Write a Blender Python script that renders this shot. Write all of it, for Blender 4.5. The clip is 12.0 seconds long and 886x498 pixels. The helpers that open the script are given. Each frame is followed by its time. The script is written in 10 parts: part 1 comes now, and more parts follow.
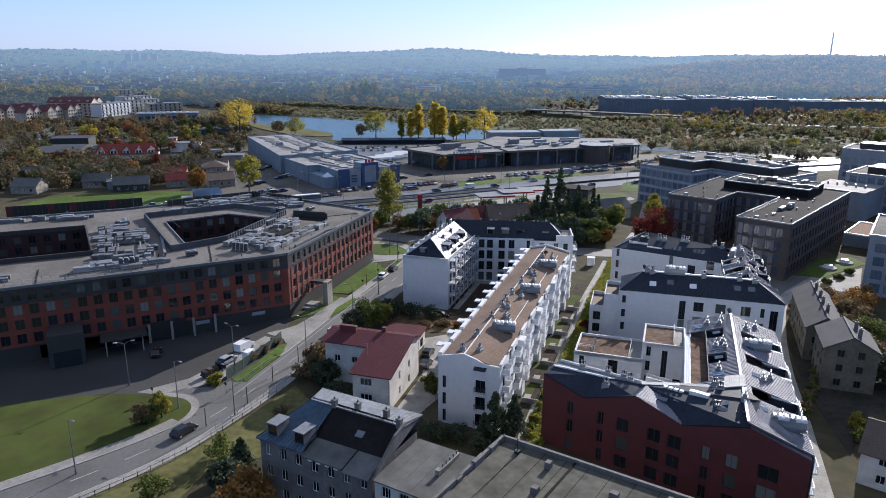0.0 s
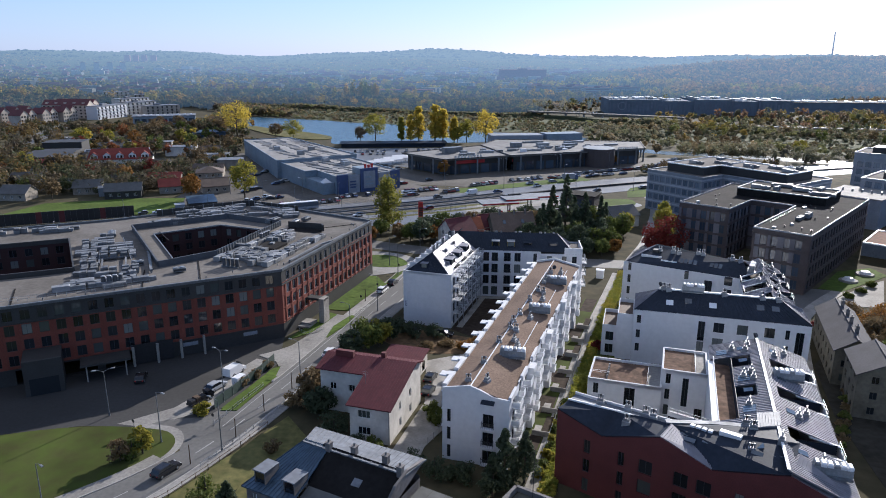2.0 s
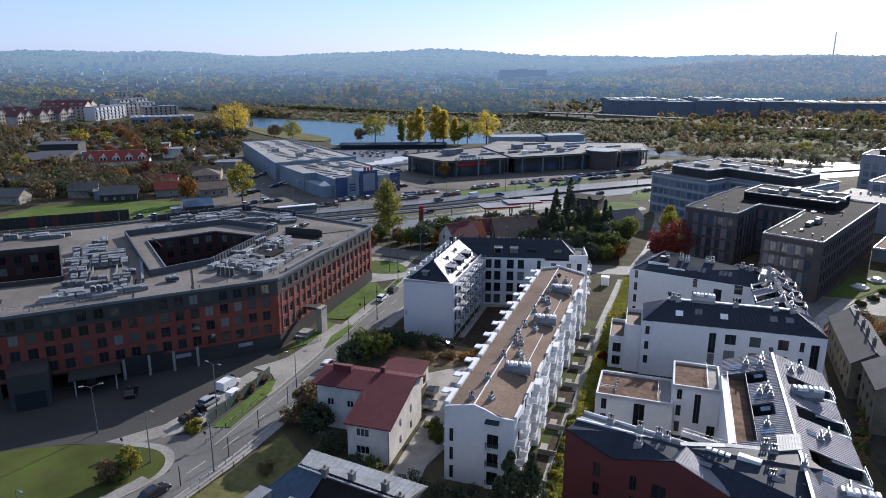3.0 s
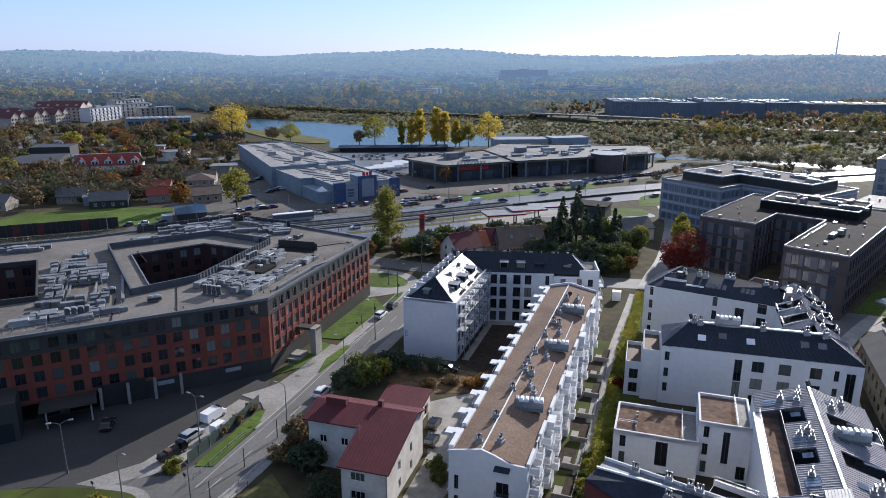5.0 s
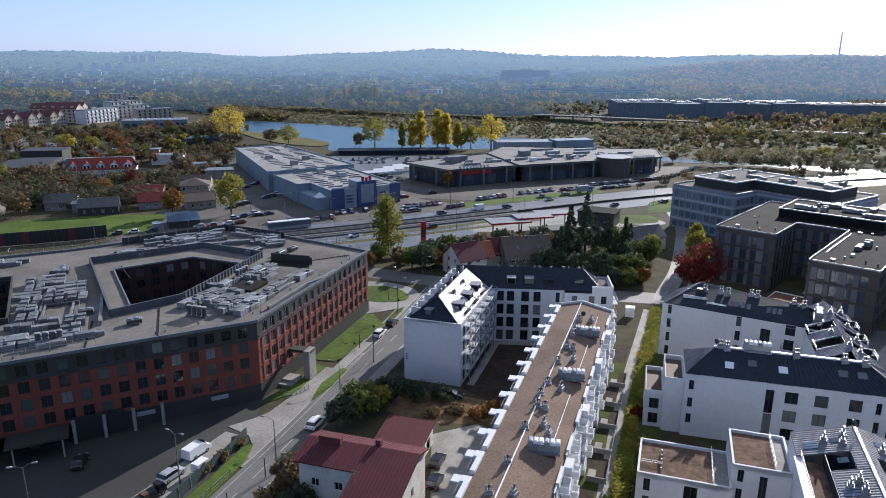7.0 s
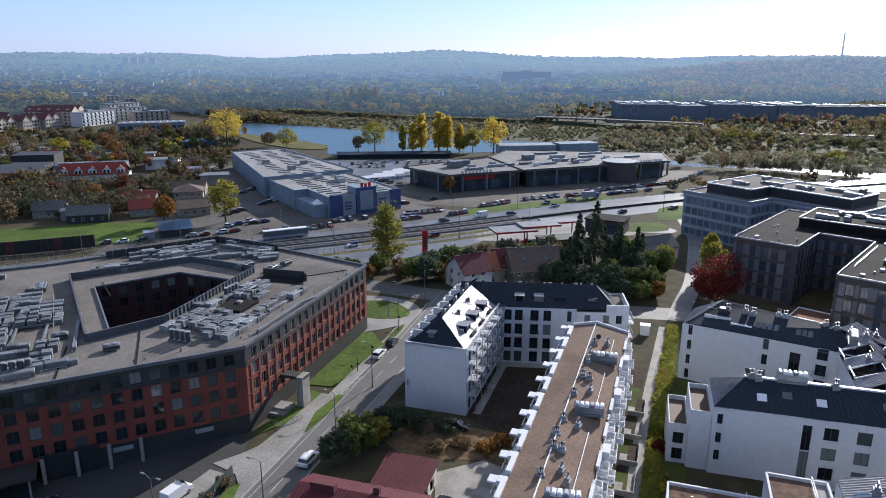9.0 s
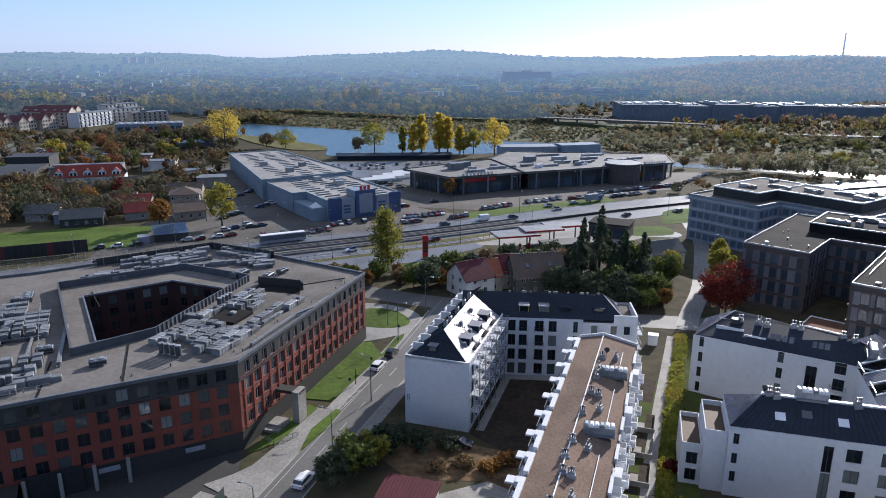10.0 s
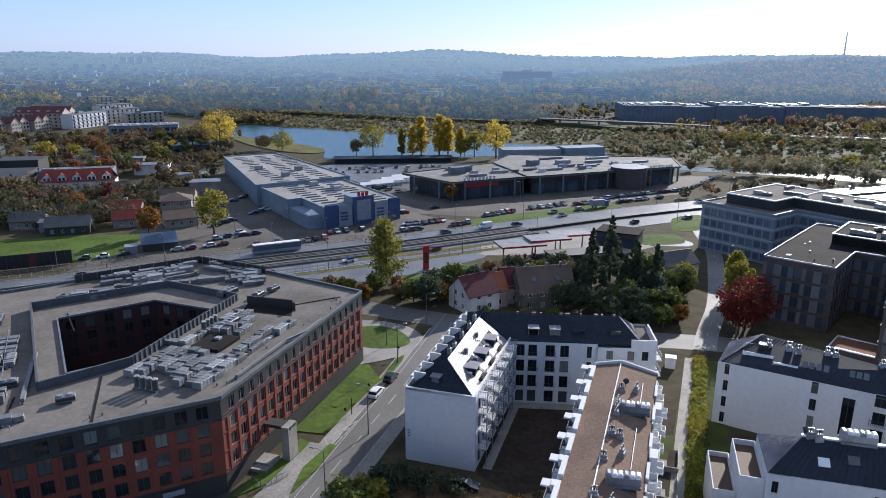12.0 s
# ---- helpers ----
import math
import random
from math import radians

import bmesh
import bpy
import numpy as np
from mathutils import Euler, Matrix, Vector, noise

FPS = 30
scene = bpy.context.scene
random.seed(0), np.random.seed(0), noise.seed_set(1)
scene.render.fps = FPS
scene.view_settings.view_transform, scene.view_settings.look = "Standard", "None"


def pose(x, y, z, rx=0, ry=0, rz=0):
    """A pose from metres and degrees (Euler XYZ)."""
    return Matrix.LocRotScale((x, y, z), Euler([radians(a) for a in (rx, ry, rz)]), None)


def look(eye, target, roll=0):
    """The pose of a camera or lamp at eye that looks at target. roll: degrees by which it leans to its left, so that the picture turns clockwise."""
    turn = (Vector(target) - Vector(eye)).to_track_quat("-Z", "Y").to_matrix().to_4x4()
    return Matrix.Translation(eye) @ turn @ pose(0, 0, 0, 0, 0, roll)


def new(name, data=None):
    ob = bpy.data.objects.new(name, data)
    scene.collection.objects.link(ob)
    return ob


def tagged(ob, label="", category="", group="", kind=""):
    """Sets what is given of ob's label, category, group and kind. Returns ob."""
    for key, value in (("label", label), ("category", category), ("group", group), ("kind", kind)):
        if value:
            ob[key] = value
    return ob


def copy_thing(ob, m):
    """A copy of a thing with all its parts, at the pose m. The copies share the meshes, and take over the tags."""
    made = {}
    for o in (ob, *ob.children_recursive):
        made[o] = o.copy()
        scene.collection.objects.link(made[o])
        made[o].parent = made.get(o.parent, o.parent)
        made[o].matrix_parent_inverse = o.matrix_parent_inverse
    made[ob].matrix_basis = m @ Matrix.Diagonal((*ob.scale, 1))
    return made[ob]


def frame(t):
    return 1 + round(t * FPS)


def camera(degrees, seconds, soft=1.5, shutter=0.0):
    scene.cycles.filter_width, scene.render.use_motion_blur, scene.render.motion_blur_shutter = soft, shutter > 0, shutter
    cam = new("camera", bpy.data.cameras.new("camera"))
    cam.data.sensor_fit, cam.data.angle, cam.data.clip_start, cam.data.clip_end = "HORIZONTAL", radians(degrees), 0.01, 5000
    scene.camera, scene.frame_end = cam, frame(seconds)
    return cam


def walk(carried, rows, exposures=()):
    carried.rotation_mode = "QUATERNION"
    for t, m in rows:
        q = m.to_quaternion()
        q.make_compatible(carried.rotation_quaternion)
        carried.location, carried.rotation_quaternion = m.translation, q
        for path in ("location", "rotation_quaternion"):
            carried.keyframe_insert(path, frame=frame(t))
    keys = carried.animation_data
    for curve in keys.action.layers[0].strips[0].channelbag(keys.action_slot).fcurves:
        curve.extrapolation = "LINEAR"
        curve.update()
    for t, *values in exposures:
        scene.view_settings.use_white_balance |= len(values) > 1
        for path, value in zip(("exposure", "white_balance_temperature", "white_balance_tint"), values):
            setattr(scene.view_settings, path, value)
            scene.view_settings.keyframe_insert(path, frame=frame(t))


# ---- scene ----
cam = camera(65.0, 12.0, 0.95)
PATH = [
    (0, (0.344, 2.432, 60.686), (0.448, 4.355, 60.149), 0.3),
    (3, (0.171, 17.438, 61.851), (0.275, 19.362, 61.315), 0.2),
    (6, (0.312, 34.025, 62.639), (0.414, 35.949, 62.102), 0.2),
    (9, (0.263, 50.161, 62.973), (0.362, 52.086, 62.44), 0.1),
    (12, (0.039, 66.73, 63.846), (0.141, 68.655, 63.311), 0.1),
]
walk(cam, [(t, look(eye, target, roll)) for t, eye, target, roll in PATH], [(0, 0.67, 5820, 13.5), (12, 0.67, 5820, 13.5)])

# ---- world, sun, exposure ----
SUN_AZ, SUN_EL = 54.5, 22.0
world = bpy.data.worlds.new("sky")
scene.world = world
world.use_nodes = True
wn = world.node_tree.nodes
sky = wn.new("ShaderNodeTexSky")
sky.sky_type = "NISHITA"
sky.sun_disc = False
sky.sun_elevation = radians(SUN_EL)
sky.sun_rotation = radians(90 - SUN_AZ)
sky.air_density, sky.dust_density, sky.ozone_density = 1.0, 0.3, 3.0
wn["Background"].inputs["Strength"].default_value = 0.0742
tint = wn.new("ShaderNodeMix")
tint.data_type = "RGBA"
tint.inputs["Factor"].default_value = 0.52
# thin milky haze, brightest at the horizon and clearing to a deep blue zenith
up = wn.new("ShaderNodeSeparateXYZ")
world.node_tree.links.new(wn.new("ShaderNodeTexCoord").outputs["Generated"], up.inputs["Vector"])
haze = wn.new("ShaderNodeValToRGB")
for e, (at, c) in zip([haze.color_ramp.elements[0], haze.color_ramp.elements[1], haze.color_ramp.elements.new(0.2), haze.color_ramp.elements.new(0.45)], ((0.0, (0.50, 0.665, 1.05)), (1.0, (0.05, 0.115, 0.32)), (0.2, (0.38, 0.58, 0.98)), (0.45, (0.11, 0.235, 0.55)))):
    e.position, e.color = at, (*c, 1)
glow = wn.new("ShaderNodeMix")
glow.data_type, glow.blend_type = "RGBA", "MULTIPLY"
glow.inputs["Factor"].default_value = 1.0
# the haze scatters forwards: brighter round the sun's side, deeper behind it
side = wn.new("ShaderNodeVectorMath")
side.operation = "DOT_PRODUCT"
side.inputs[1].default_value = (math.cos(radians(SUN_AZ)), math.sin(radians(SUN_AZ)), 0)
lobe = wn.new("ShaderNodeMapRange")
for key, value in (("From Min", -1.0), ("From Max", 1.0), ("To Min", 7.4), ("To Max", 10.5)):
    lobe.inputs[key].default_value = value
world.node_tree.links.new(up.inputs["Vector"].links[0].from_socket, side.inputs[0])
world.node_tree.links.new(side.outputs["Value"], lobe.inputs["Value"])
world.node_tree.links.new(lobe.outputs["Result"], glow.inputs["B"])
world.node_tree.links.new(up.outputs["Z"], haze.inputs["Fac"])
world.node_tree.links.new(haze.outputs["Color"], glow.inputs["A"])
world.node_tree.links.new(glow.outputs["Result"], tint.inputs["B"])
world.node_tree.links.new(sky.outputs["Color"], tint.inputs["A"])
world.node_tree.links.new(tint.outputs["Result"], wn["Background"].inputs["Color"])
sun = new("sun", bpy.data.lights.new("sun", "SUN"))
sun.data.energy, sun.data.angle, sun.data.color = 5.0, radians(0.53), (1.0, 0.91, 0.78)
sun.matrix_world = look((300 * math.cos(radians(SUN_AZ)), 300 * math.sin(radians(SUN_AZ)), 300 * math.tan(radians(SUN_EL))), (0, 0, 0))

# ---- materials ----
MATS = {}


def mat(name, c1, c2=None, scale=1.0, rough=0.8, bump=0.0, metal=0.0, big=0.05, stain=0.25, spec=0.4, vary=0.0, island=0.0, coords="Object"):
    """A surface: fine grain at scale, broad stains at big, relief, and a shift of tone from thing to thing or island to island."""
    if name in MATS:
        return MATS[name]
    m = bpy.data.materials.new(name)
    m.use_nodes = True
    t = m.node_tree
    n, link = t.nodes, t.links.new
    p = n["Principled BSDF"]
    tc = n.new("ShaderNodeTexCoord")
    fine = n.new("ShaderNodeTexNoise")
    fine.inputs["Scale"].default_value, fine.inputs["Detail"].default_value = scale, 5
    broad = n.new("ShaderNodeTexNoise")
    broad.inputs["Scale"].default_value, broad.inputs["Detail"].default_value = big, 3
    for x in (fine, broad):
        link(tc.outputs[coords], x.inputs["Vector"])
    ramp = n.new("ShaderNodeValToRGB")
    ramp.color_ramp.elements[0].position, ramp.color_ramp.elements[1].position = 0.3, 0.7
    c2 = c2 or tuple(0.75 * a for a in c1)
    ramp.color_ramp.elements[0].color, ramp.color_ramp.elements[1].color = (*c2, 1), (*c1, 1)
    link(fine.outputs["Fac"], ramp.inputs["Fac"])
    mul = n.new("ShaderNodeMix")
    mul.data_type, mul.blend_type = "RGBA", "MULTIPLY"
    mul.inputs["Factor"].default_value = stain
    r2 = n.new("ShaderNodeValToRGB")
    r2.color_ramp.elements[0].position, r2.color_ramp.elements[1].position = 0.35, 0.6
    r2.color_ramp.elements[0].color = (0.35, 0.33, 0.3, 1)
    link(broad.outputs["Fac"], r2.inputs["Fac"])
    link(ramp.outputs["Color"], mul.inputs["A"])
    link(r2.outputs["Color"], mul.inputs["B"])
    out = mul.outputs["Result"]
    if vary or island:
        hsv = n.new("ShaderNodeHueSaturation")
        mr = n.new("ShaderNodeMapRange")
        mr.inputs["To Min"].default_value, mr.inputs["To Max"].default_value = 1 - (vary or island), 1 + (vary or island)
        if vary:
            link(n.new("ShaderNodeObjectInfo").outputs["Random"], mr.inputs["Value"])
        else:
            link(n.new("ShaderNodeNewGeometry").outputs["Random Per Island"], mr.inputs["Value"])
        link(mr.outputs["Result"], hsv.inputs["Value"])
        link(out, hsv.inputs["Color"])
        out = hsv.outputs["Color"]
    link(out, p.inputs["Base Color"])
    p.inputs["Roughness"].default_value, p.inputs["Metallic"].default_value = rough, metal
    p.inputs["Specular IOR Level"].default_value = spec
    if bump:
        b = n.new("ShaderNodeBump")
        b.inputs["Strength"].default_value, b.inputs["Distance"].default_value = bump, 0.05
        link(fine.outputs["Fac"], b.inputs["Height"])
        link(b.outputs["Normal"], p.inputs["Normal"])
    MATS[name] = m
    return m


def palette(name, colors, by="island", rough=0.7, spec=0.3, trans=0.0, metal=0.0):
    """A surface whose colour is picked from a few, by island or by thing."""
    m = bpy.data.materials.new(name)
    m.use_nodes = True
    t = m.node_tree
    n, link = t.nodes, t.links.new
    p = n["Principled BSDF"]
    ramp = n.new("ShaderNodeValToRGB")
    el = ramp.color_ramp.elements
    while len(el) < len(colors):
        el.new(0.5)
    for i, c in enumerate(colors):
        el[i].position, el[i].color = i / max(1, len(colors) - 1), (*c, 1)
    if by == "tone":
        # one tone to each tree of a wood
        at = n.new("ShaderNodeAttribute")
        at.attribute_name = "tone"
        src = at.outputs["Fac"]
    elif by == "island":
        src = n.new("ShaderNodeNewGeometry").outputs["Random Per Island"]
    else:
        src = n.new("ShaderNodeObjectInfo").outputs["Random"]
    ramp.color_ramp.interpolation = "LINEAR" if by != "thing" else "CONSTANT"
    link(src, ramp.inputs["Fac"])
    col = ramp.outputs["Color"]
    if by in ("island", "tone"):
        no = n.new("ShaderNodeTexNoise")
        no.inputs["Scale"].default_value = 0.35
        link(n.new("ShaderNodeTexCoord").outputs["Object"], no.inputs["Vector"])
        mr = n.new("ShaderNodeMapRange")
        mr.inputs["To Min"].default_value, mr.inputs["To Max"].default_value = 0.6, 1.4
        link(no.outputs["Fac"], mr.inputs["Value"])
        h = n.new("ShaderNodeHueSaturation")
        link(mr.outputs["Result"], h.inputs["Value"])
        link(col, h.inputs["Color"])
        col = h.outputs["Color"]
    link(col, p.inputs["Base Color"])
    p.inputs["Roughness"].default_value, p.inputs["Specular IOR Level"].default_value, p.inputs["Metallic"].default_value = rough, spec, metal
    if trans:
        tr = n.new("ShaderNodeBsdfTranslucent")
        mix = n.new("ShaderNodeMixShader")
        mix.inputs["Fac"].default_value = trans
        link(col, tr.inputs["Color"])
        link(p.outputs["BSDF"], mix.inputs[1])
        link(tr.outputs["BSDF"], mix.inputs[2])
        link(mix.outputs["Shader"], n["Material Output"].inputs["Surface"])
    return m


ASPHALT = mat("asphalt", (0.132, 0.127, 0.118), (0.1, 0.096, 0.09), 1.6, 0.7, 0.2, big=0.06, stain=0.5, spec=0.5)
ASPHALT_OLD = mat("worn_asphalt", (0.17, 0.168, 0.165), (0.125, 0.123, 0.121), 1.2, 0.41, 0.2, big=0.08, stain=0.45)
PAVING = mat("pavement_slabs", (0.3, 0.285, 0.26), (0.2, 0.19, 0.175), 2.2, 0.85, 0.2, big=0.15, stain=0.4)
KERB = mat("kerb_concrete", (0.42, 0.4, 0.37), (0.3, 0.29, 0.27), 3, 0.85)
GRASS = mat("lawn_grass", (0.068, 0.094, 0.019), (0.062, 0.066, 0.021), 0.35, 0.95, 0.6, big=0.09, stain=0.5, spec=0.1)
GRASS_VIVID = mat("lush_grass", (0.1, 0.15, 0.026), (0.06, 0.09, 0.02), 0.8, 0.95, 0.6, big=0.08, stain=0.5, spec=0.1)
GRASS_DRY = mat("dry_grass", (0.17, 0.15, 0.06), (0.09, 0.095, 0.035), 0.8, 0.95, 0.6, big=0.1, stain=0.5, spec=0.1)
EARTH = mat("bare_earth", (0.07, 0.052, 0.038), (0.036, 0.028, 0.022), 0.9, 0.95, 0.7, big=0.2, stain=0.4, spec=0.1)
FLATS = mat("dry_grey_green_flats", (0.115, 0.12, 0.066), (0.075, 0.085, 0.042), 0.12, 0.95, 0.5, big=0.02, stain=0.5, spec=0.1)
GROUND = mat("rough_ground", (0.1, 0.082, 0.048), (0.05, 0.05, 0.028), 0.25, 0.95, 0.5, big=0.012, stain=0.6, spec=0.1)
PLASTER = mat("white_render", (0.64, 0.64, 0.645), (0.575, 0.575, 0.58), 1.2, 0.85, 0.05, big=0.12, stain=0.06)
PLASTER_OLD = mat("old_cream_render", (0.33, 0.295, 0.245), (0.24, 0.215, 0.18), 1.5, 0.9, 0.1, big=0.3, stain=0.4)
PLASTER_WARM = mat("offwhite_render", (0.68, 0.65, 0.6), (0.58, 0.55, 0.5), 1.5, 0.9, 0.1, big=0.3, stain=0.3)
PLASTER_DARK = mat("dark_grey_render", (0.19, 0.175, 0.165), (0.13, 0.12, 0.115), 1.5, 0.9, 0.1, big=0.3, stain=0.4)
BRICK_OR = mat("orange_red_cladding", (0.22, 0.058, 0.036), (0.165, 0.043, 0.028), 5.0, 0.75, 0.1, big=0.3, stain=0.25)
BRICK_RED = mat("dark_red_brick", (0.125, 0.031, 0.03), (0.09, 0.023, 0.022), 6.0, 0.8, 0.2, big=0.3, stain=0.25)
CLAD_GREY = mat("dark_grey_cladding", (0.044, 0.043, 0.041), (0.034, 0.032, 0.031), 3, 0.6, 0.05, big=0.3, stain=0.25)
CLAD_BROWN = mat("brown_stone_cladding", (0.085, 0.066, 0.062), (0.062, 0.048, 0.045), 3, 0.7, 0.05, big=0.3, stain=0.25)
CLAD_LIGHT = mat("pale_grey_cladding", (0.27, 0.29, 0.325), (0.21, 0.23, 0.26), 2, 0.5, 0.05, big=0.3, stain=0.2)
CONCRETE = mat("concrete", (0.33, 0.31, 0.28), (0.25, 0.235, 0.21), 2.5, 0.85, 0.2, big=0.3, stain=0.4)
BITUMEN = mat("grey_roof_felt", (0.19, 0.174, 0.156), (0.14, 0.128, 0.115), 1.2, 0.95, 0.15, big=0.1, stain=0.5, spec=0.15)
BITUMEN_MOSS = mat("mossy_roof_felt", (0.13, 0.125, 0.1), (0.085, 0.083, 0.068), 0.9, 0.95, 0.25, big=0.25, stain=0.6, spec=0.15)
BITUMEN_DARK = mat("dark_roof_felt", (0.024, 0.022, 0.021), (0.016, 0.015, 0.0145), 1.5, 0.95, 0.15, big=0.15, stain=0.4, spec=0.1)
ROOF_SOIL = mat("brown_roof_soil", (0.21, 0.135, 0.095), (0.085, 0.058, 0.043), 0.9, 0.95, 0.8, big=0.35, stain=0.4, spec=0.1)
GRAVEL = mat("brown_roof_gravel", (0.235, 0.165, 0.122), (0.15, 0.105, 0.078), 3.0, 0.95, 0.6, big=0.15, stain=0.35, spec=0.15)
# Paler, shinier copy of the zinc, for the slope in sun glare.
SEAM_GLARE = mat("glare_bright_zinc", (0.3, 0.295, 0.32), (0.25, 0.245, 0.27), 0.8, 0.52, 0.05, 0.35, big=0.2, stain=0.2, spec=0.5)
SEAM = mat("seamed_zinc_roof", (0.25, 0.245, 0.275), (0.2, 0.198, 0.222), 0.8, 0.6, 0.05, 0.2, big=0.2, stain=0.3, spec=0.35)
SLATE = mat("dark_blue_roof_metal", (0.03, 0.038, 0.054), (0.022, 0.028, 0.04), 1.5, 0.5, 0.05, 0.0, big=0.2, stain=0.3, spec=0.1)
TIN_BLUE = mat("blue_grey_roof_tin", (0.075, 0.12, 0.175), (0.05, 0.085, 0.125), 1.2, 0.45, 0.05, 0.3, big=0.3, stain=0.35)
TIN_GREY = mat("grey_roof_tin", (0.21, 0.22, 0.24), (0.15, 0.16, 0.175), 1.2, 0.6, 0.1, 0.2, big=0.3, stain=0.35)
TIN_RED = mat("dark_red_roof_tin", (0.115, 0.028, 0.033), (0.085, 0.021, 0.026), 1.5, 0.6, 0.05, 0.0, big=0.3, stain=0.2, spec=0.2)
TILE_RED = mat("red_roof_tiles", (0.3, 0.055, 0.035), (0.21, 0.04, 0.028), 4, 0.75, 0.2, big=0.3, stain=0.3)
TILE_GREY = mat("grey_roof_tiles", (0.14, 0.135, 0.13), (0.09, 0.088, 0.085), 4, 0.75, 0.2, big=0.3, stain=0.3)
TILE_BROWN = mat("brown_roof_tiles", (0.14, 0.1, 0.075), (0.095, 0.07, 0.055), 4, 0.8, 0.2, big=0.3, stain=0.3)
GALV = mat("galvanised_sheet", (0.33, 0.34, 0.35), (0.25, 0.26, 0.27), 3, 0.45, 0.03, 0.4, big=0.5, stain=0.3, vary=0.25)
GALV_DARK = mat("weathered_metal", (0.2, 0.215, 0.23), (0.14, 0.15, 0.16), 3, 0.5, 0.03, 0.4, big=0.5, stain=0.3, vary=0.2)
WHITE_METAL = mat("white_painted_metal", (0.8, 0.8, 0.8), (0.72, 0.72, 0.72), 2, 0.45, 0.0, stain=0.15)
BLACK_METAL = mat("black_painted_metal", (0.03, 0.03, 0.032), (0.02, 0.02, 0.022), 2, 0.45, 0.0)
RED_PAINT = mat("red_painted_metal", (0.5, 0.03, 0.03), (0.42, 0.025, 0.025), 2, 0.45)
BLUE_PAINT = mat("blue_painted_panels", (0.05, 0.08, 0.18), (0.04, 0.066, 0.15), 1, 0.5, big=0.3)
BLUE_GREY = mat("blue_grey_sheet_wall", (0.23, 0.285, 0.335), (0.185, 0.235, 0.28), 1, 0.5, big=0.2)
GREEN_PANEL = mat("dark_green_fence_panel", (0.05, 0.075, 0.065), (0.035, 0.055, 0.047), 2, 0.6)
WOOD_DARK = mat("brown_wood", (0.12, 0.075, 0.045), (0.08, 0.05, 0.03), 6, 0.75, 0.2)
BARK = mat("bark", (0.1, 0.08, 0.06), (0.05, 0.04, 0.032), 4, 0.95, 0.5)
FRAME_DARK = mat("dark_window_frame", (0.045, 0.048, 0.052), (0.035, 0.037, 0.04), 3, 0.5)
FRAME_WHITE = mat("white_window_frame", (0.75, 0.75, 0.74), (0.7, 0.7, 0.69), 3, 0.5)
PAINT_LINE = mat("road_paint", (0.45, 0.45, 0.43), (0.28, 0.28, 0.27), 2, 0.8, stain=0.4)
RUBBER = mat("tyre_rubber", (0.022, 0.022, 0.022), (0.016, 0.016, 0.016), 4, 0.8)
YELLOW_PANEL = mat("ochre_panel", (0.42, 0.3, 0.06), (0.36, 0.25, 0.05), 2, 0.6)
CAR_PAINT = palette("car_paint", [(0.55, 0.56, 0.57), (0.03, 0.03, 0.033), (0.2, 0.21, 0.22), (0.02, 0.022, 0.03), (0.08, 0.085, 0.09), (0.3, 0.31, 0.32), (0.7, 0.7, 0.7), (0.03, 0.05, 0.11), (0.18, 0.02, 0.02), (0.02, 0.02, 0.022)], by="thing", rough=0.25, spec=0.6)
GLASS = palette("window_glass", [(0.012, 0.015, 0.018), (0.02, 0.024, 0.028), (0.012, 0.014, 0.017), (0.07, 0.08, 0.075), (0.015, 0.018, 0.022), (0.17, 0.18, 0.17), (0.02, 0.024, 0.028), (0.05, 0.06, 0.055)], by="thing", rough=0.06, spec=0.6)
# Pale blue base colours stand in for sky reflected in the panes.
GLASS_PALE = palette("painted_sky_glass", [(0.1, 0.135, 0.175), (0.17, 0.21, 0.26), (0.125, 0.16, 0.2), (0.22, 0.26, 0.3)], by="thing", rough=0.1, spec=0.7)
GLASS_BLUE = palette("tinted_glass", [(0.035, 0.05, 0.07), (0.06, 0.085, 0.115), (0.045, 0.065, 0.09), (0.1, 0.13, 0.165)], by="thing", rough=0.08, spec=0.7)

water = bpy.data.materials.new("lake_water")
water.use_nodes = True
wp = water.node_tree.nodes["Principled BSDF"]
wp.inputs["Base Color"].default_value, wp.inputs["Roughness"].default_value, wp.inputs["IOR"].default_value = (0.02, 0.06, 0.085, 1), 0.26, 1.33
wno, wb = water.node_tree.nodes.new("ShaderNodeTexNoise"), water.node_tree.nodes.new("ShaderNodeBump")
wno.inputs["Scale"].default_value, wno.inputs["Detail"].default_value = 0.6, 4
wb.inputs["Strength"].default_value, wb.inputs["Distance"].default_value = 0.6, 0.25
water.node_tree.links.new(water.node_tree.nodes.new("ShaderNodeTexCoord").outputs["Object"], wno.inputs["Vector"])
water.node_tree.links.new(wno.outputs["Fac"], wb.inputs["Height"])
water.node_tree.links.new(wb.outputs["Normal"], wp.inputs["Normal"])

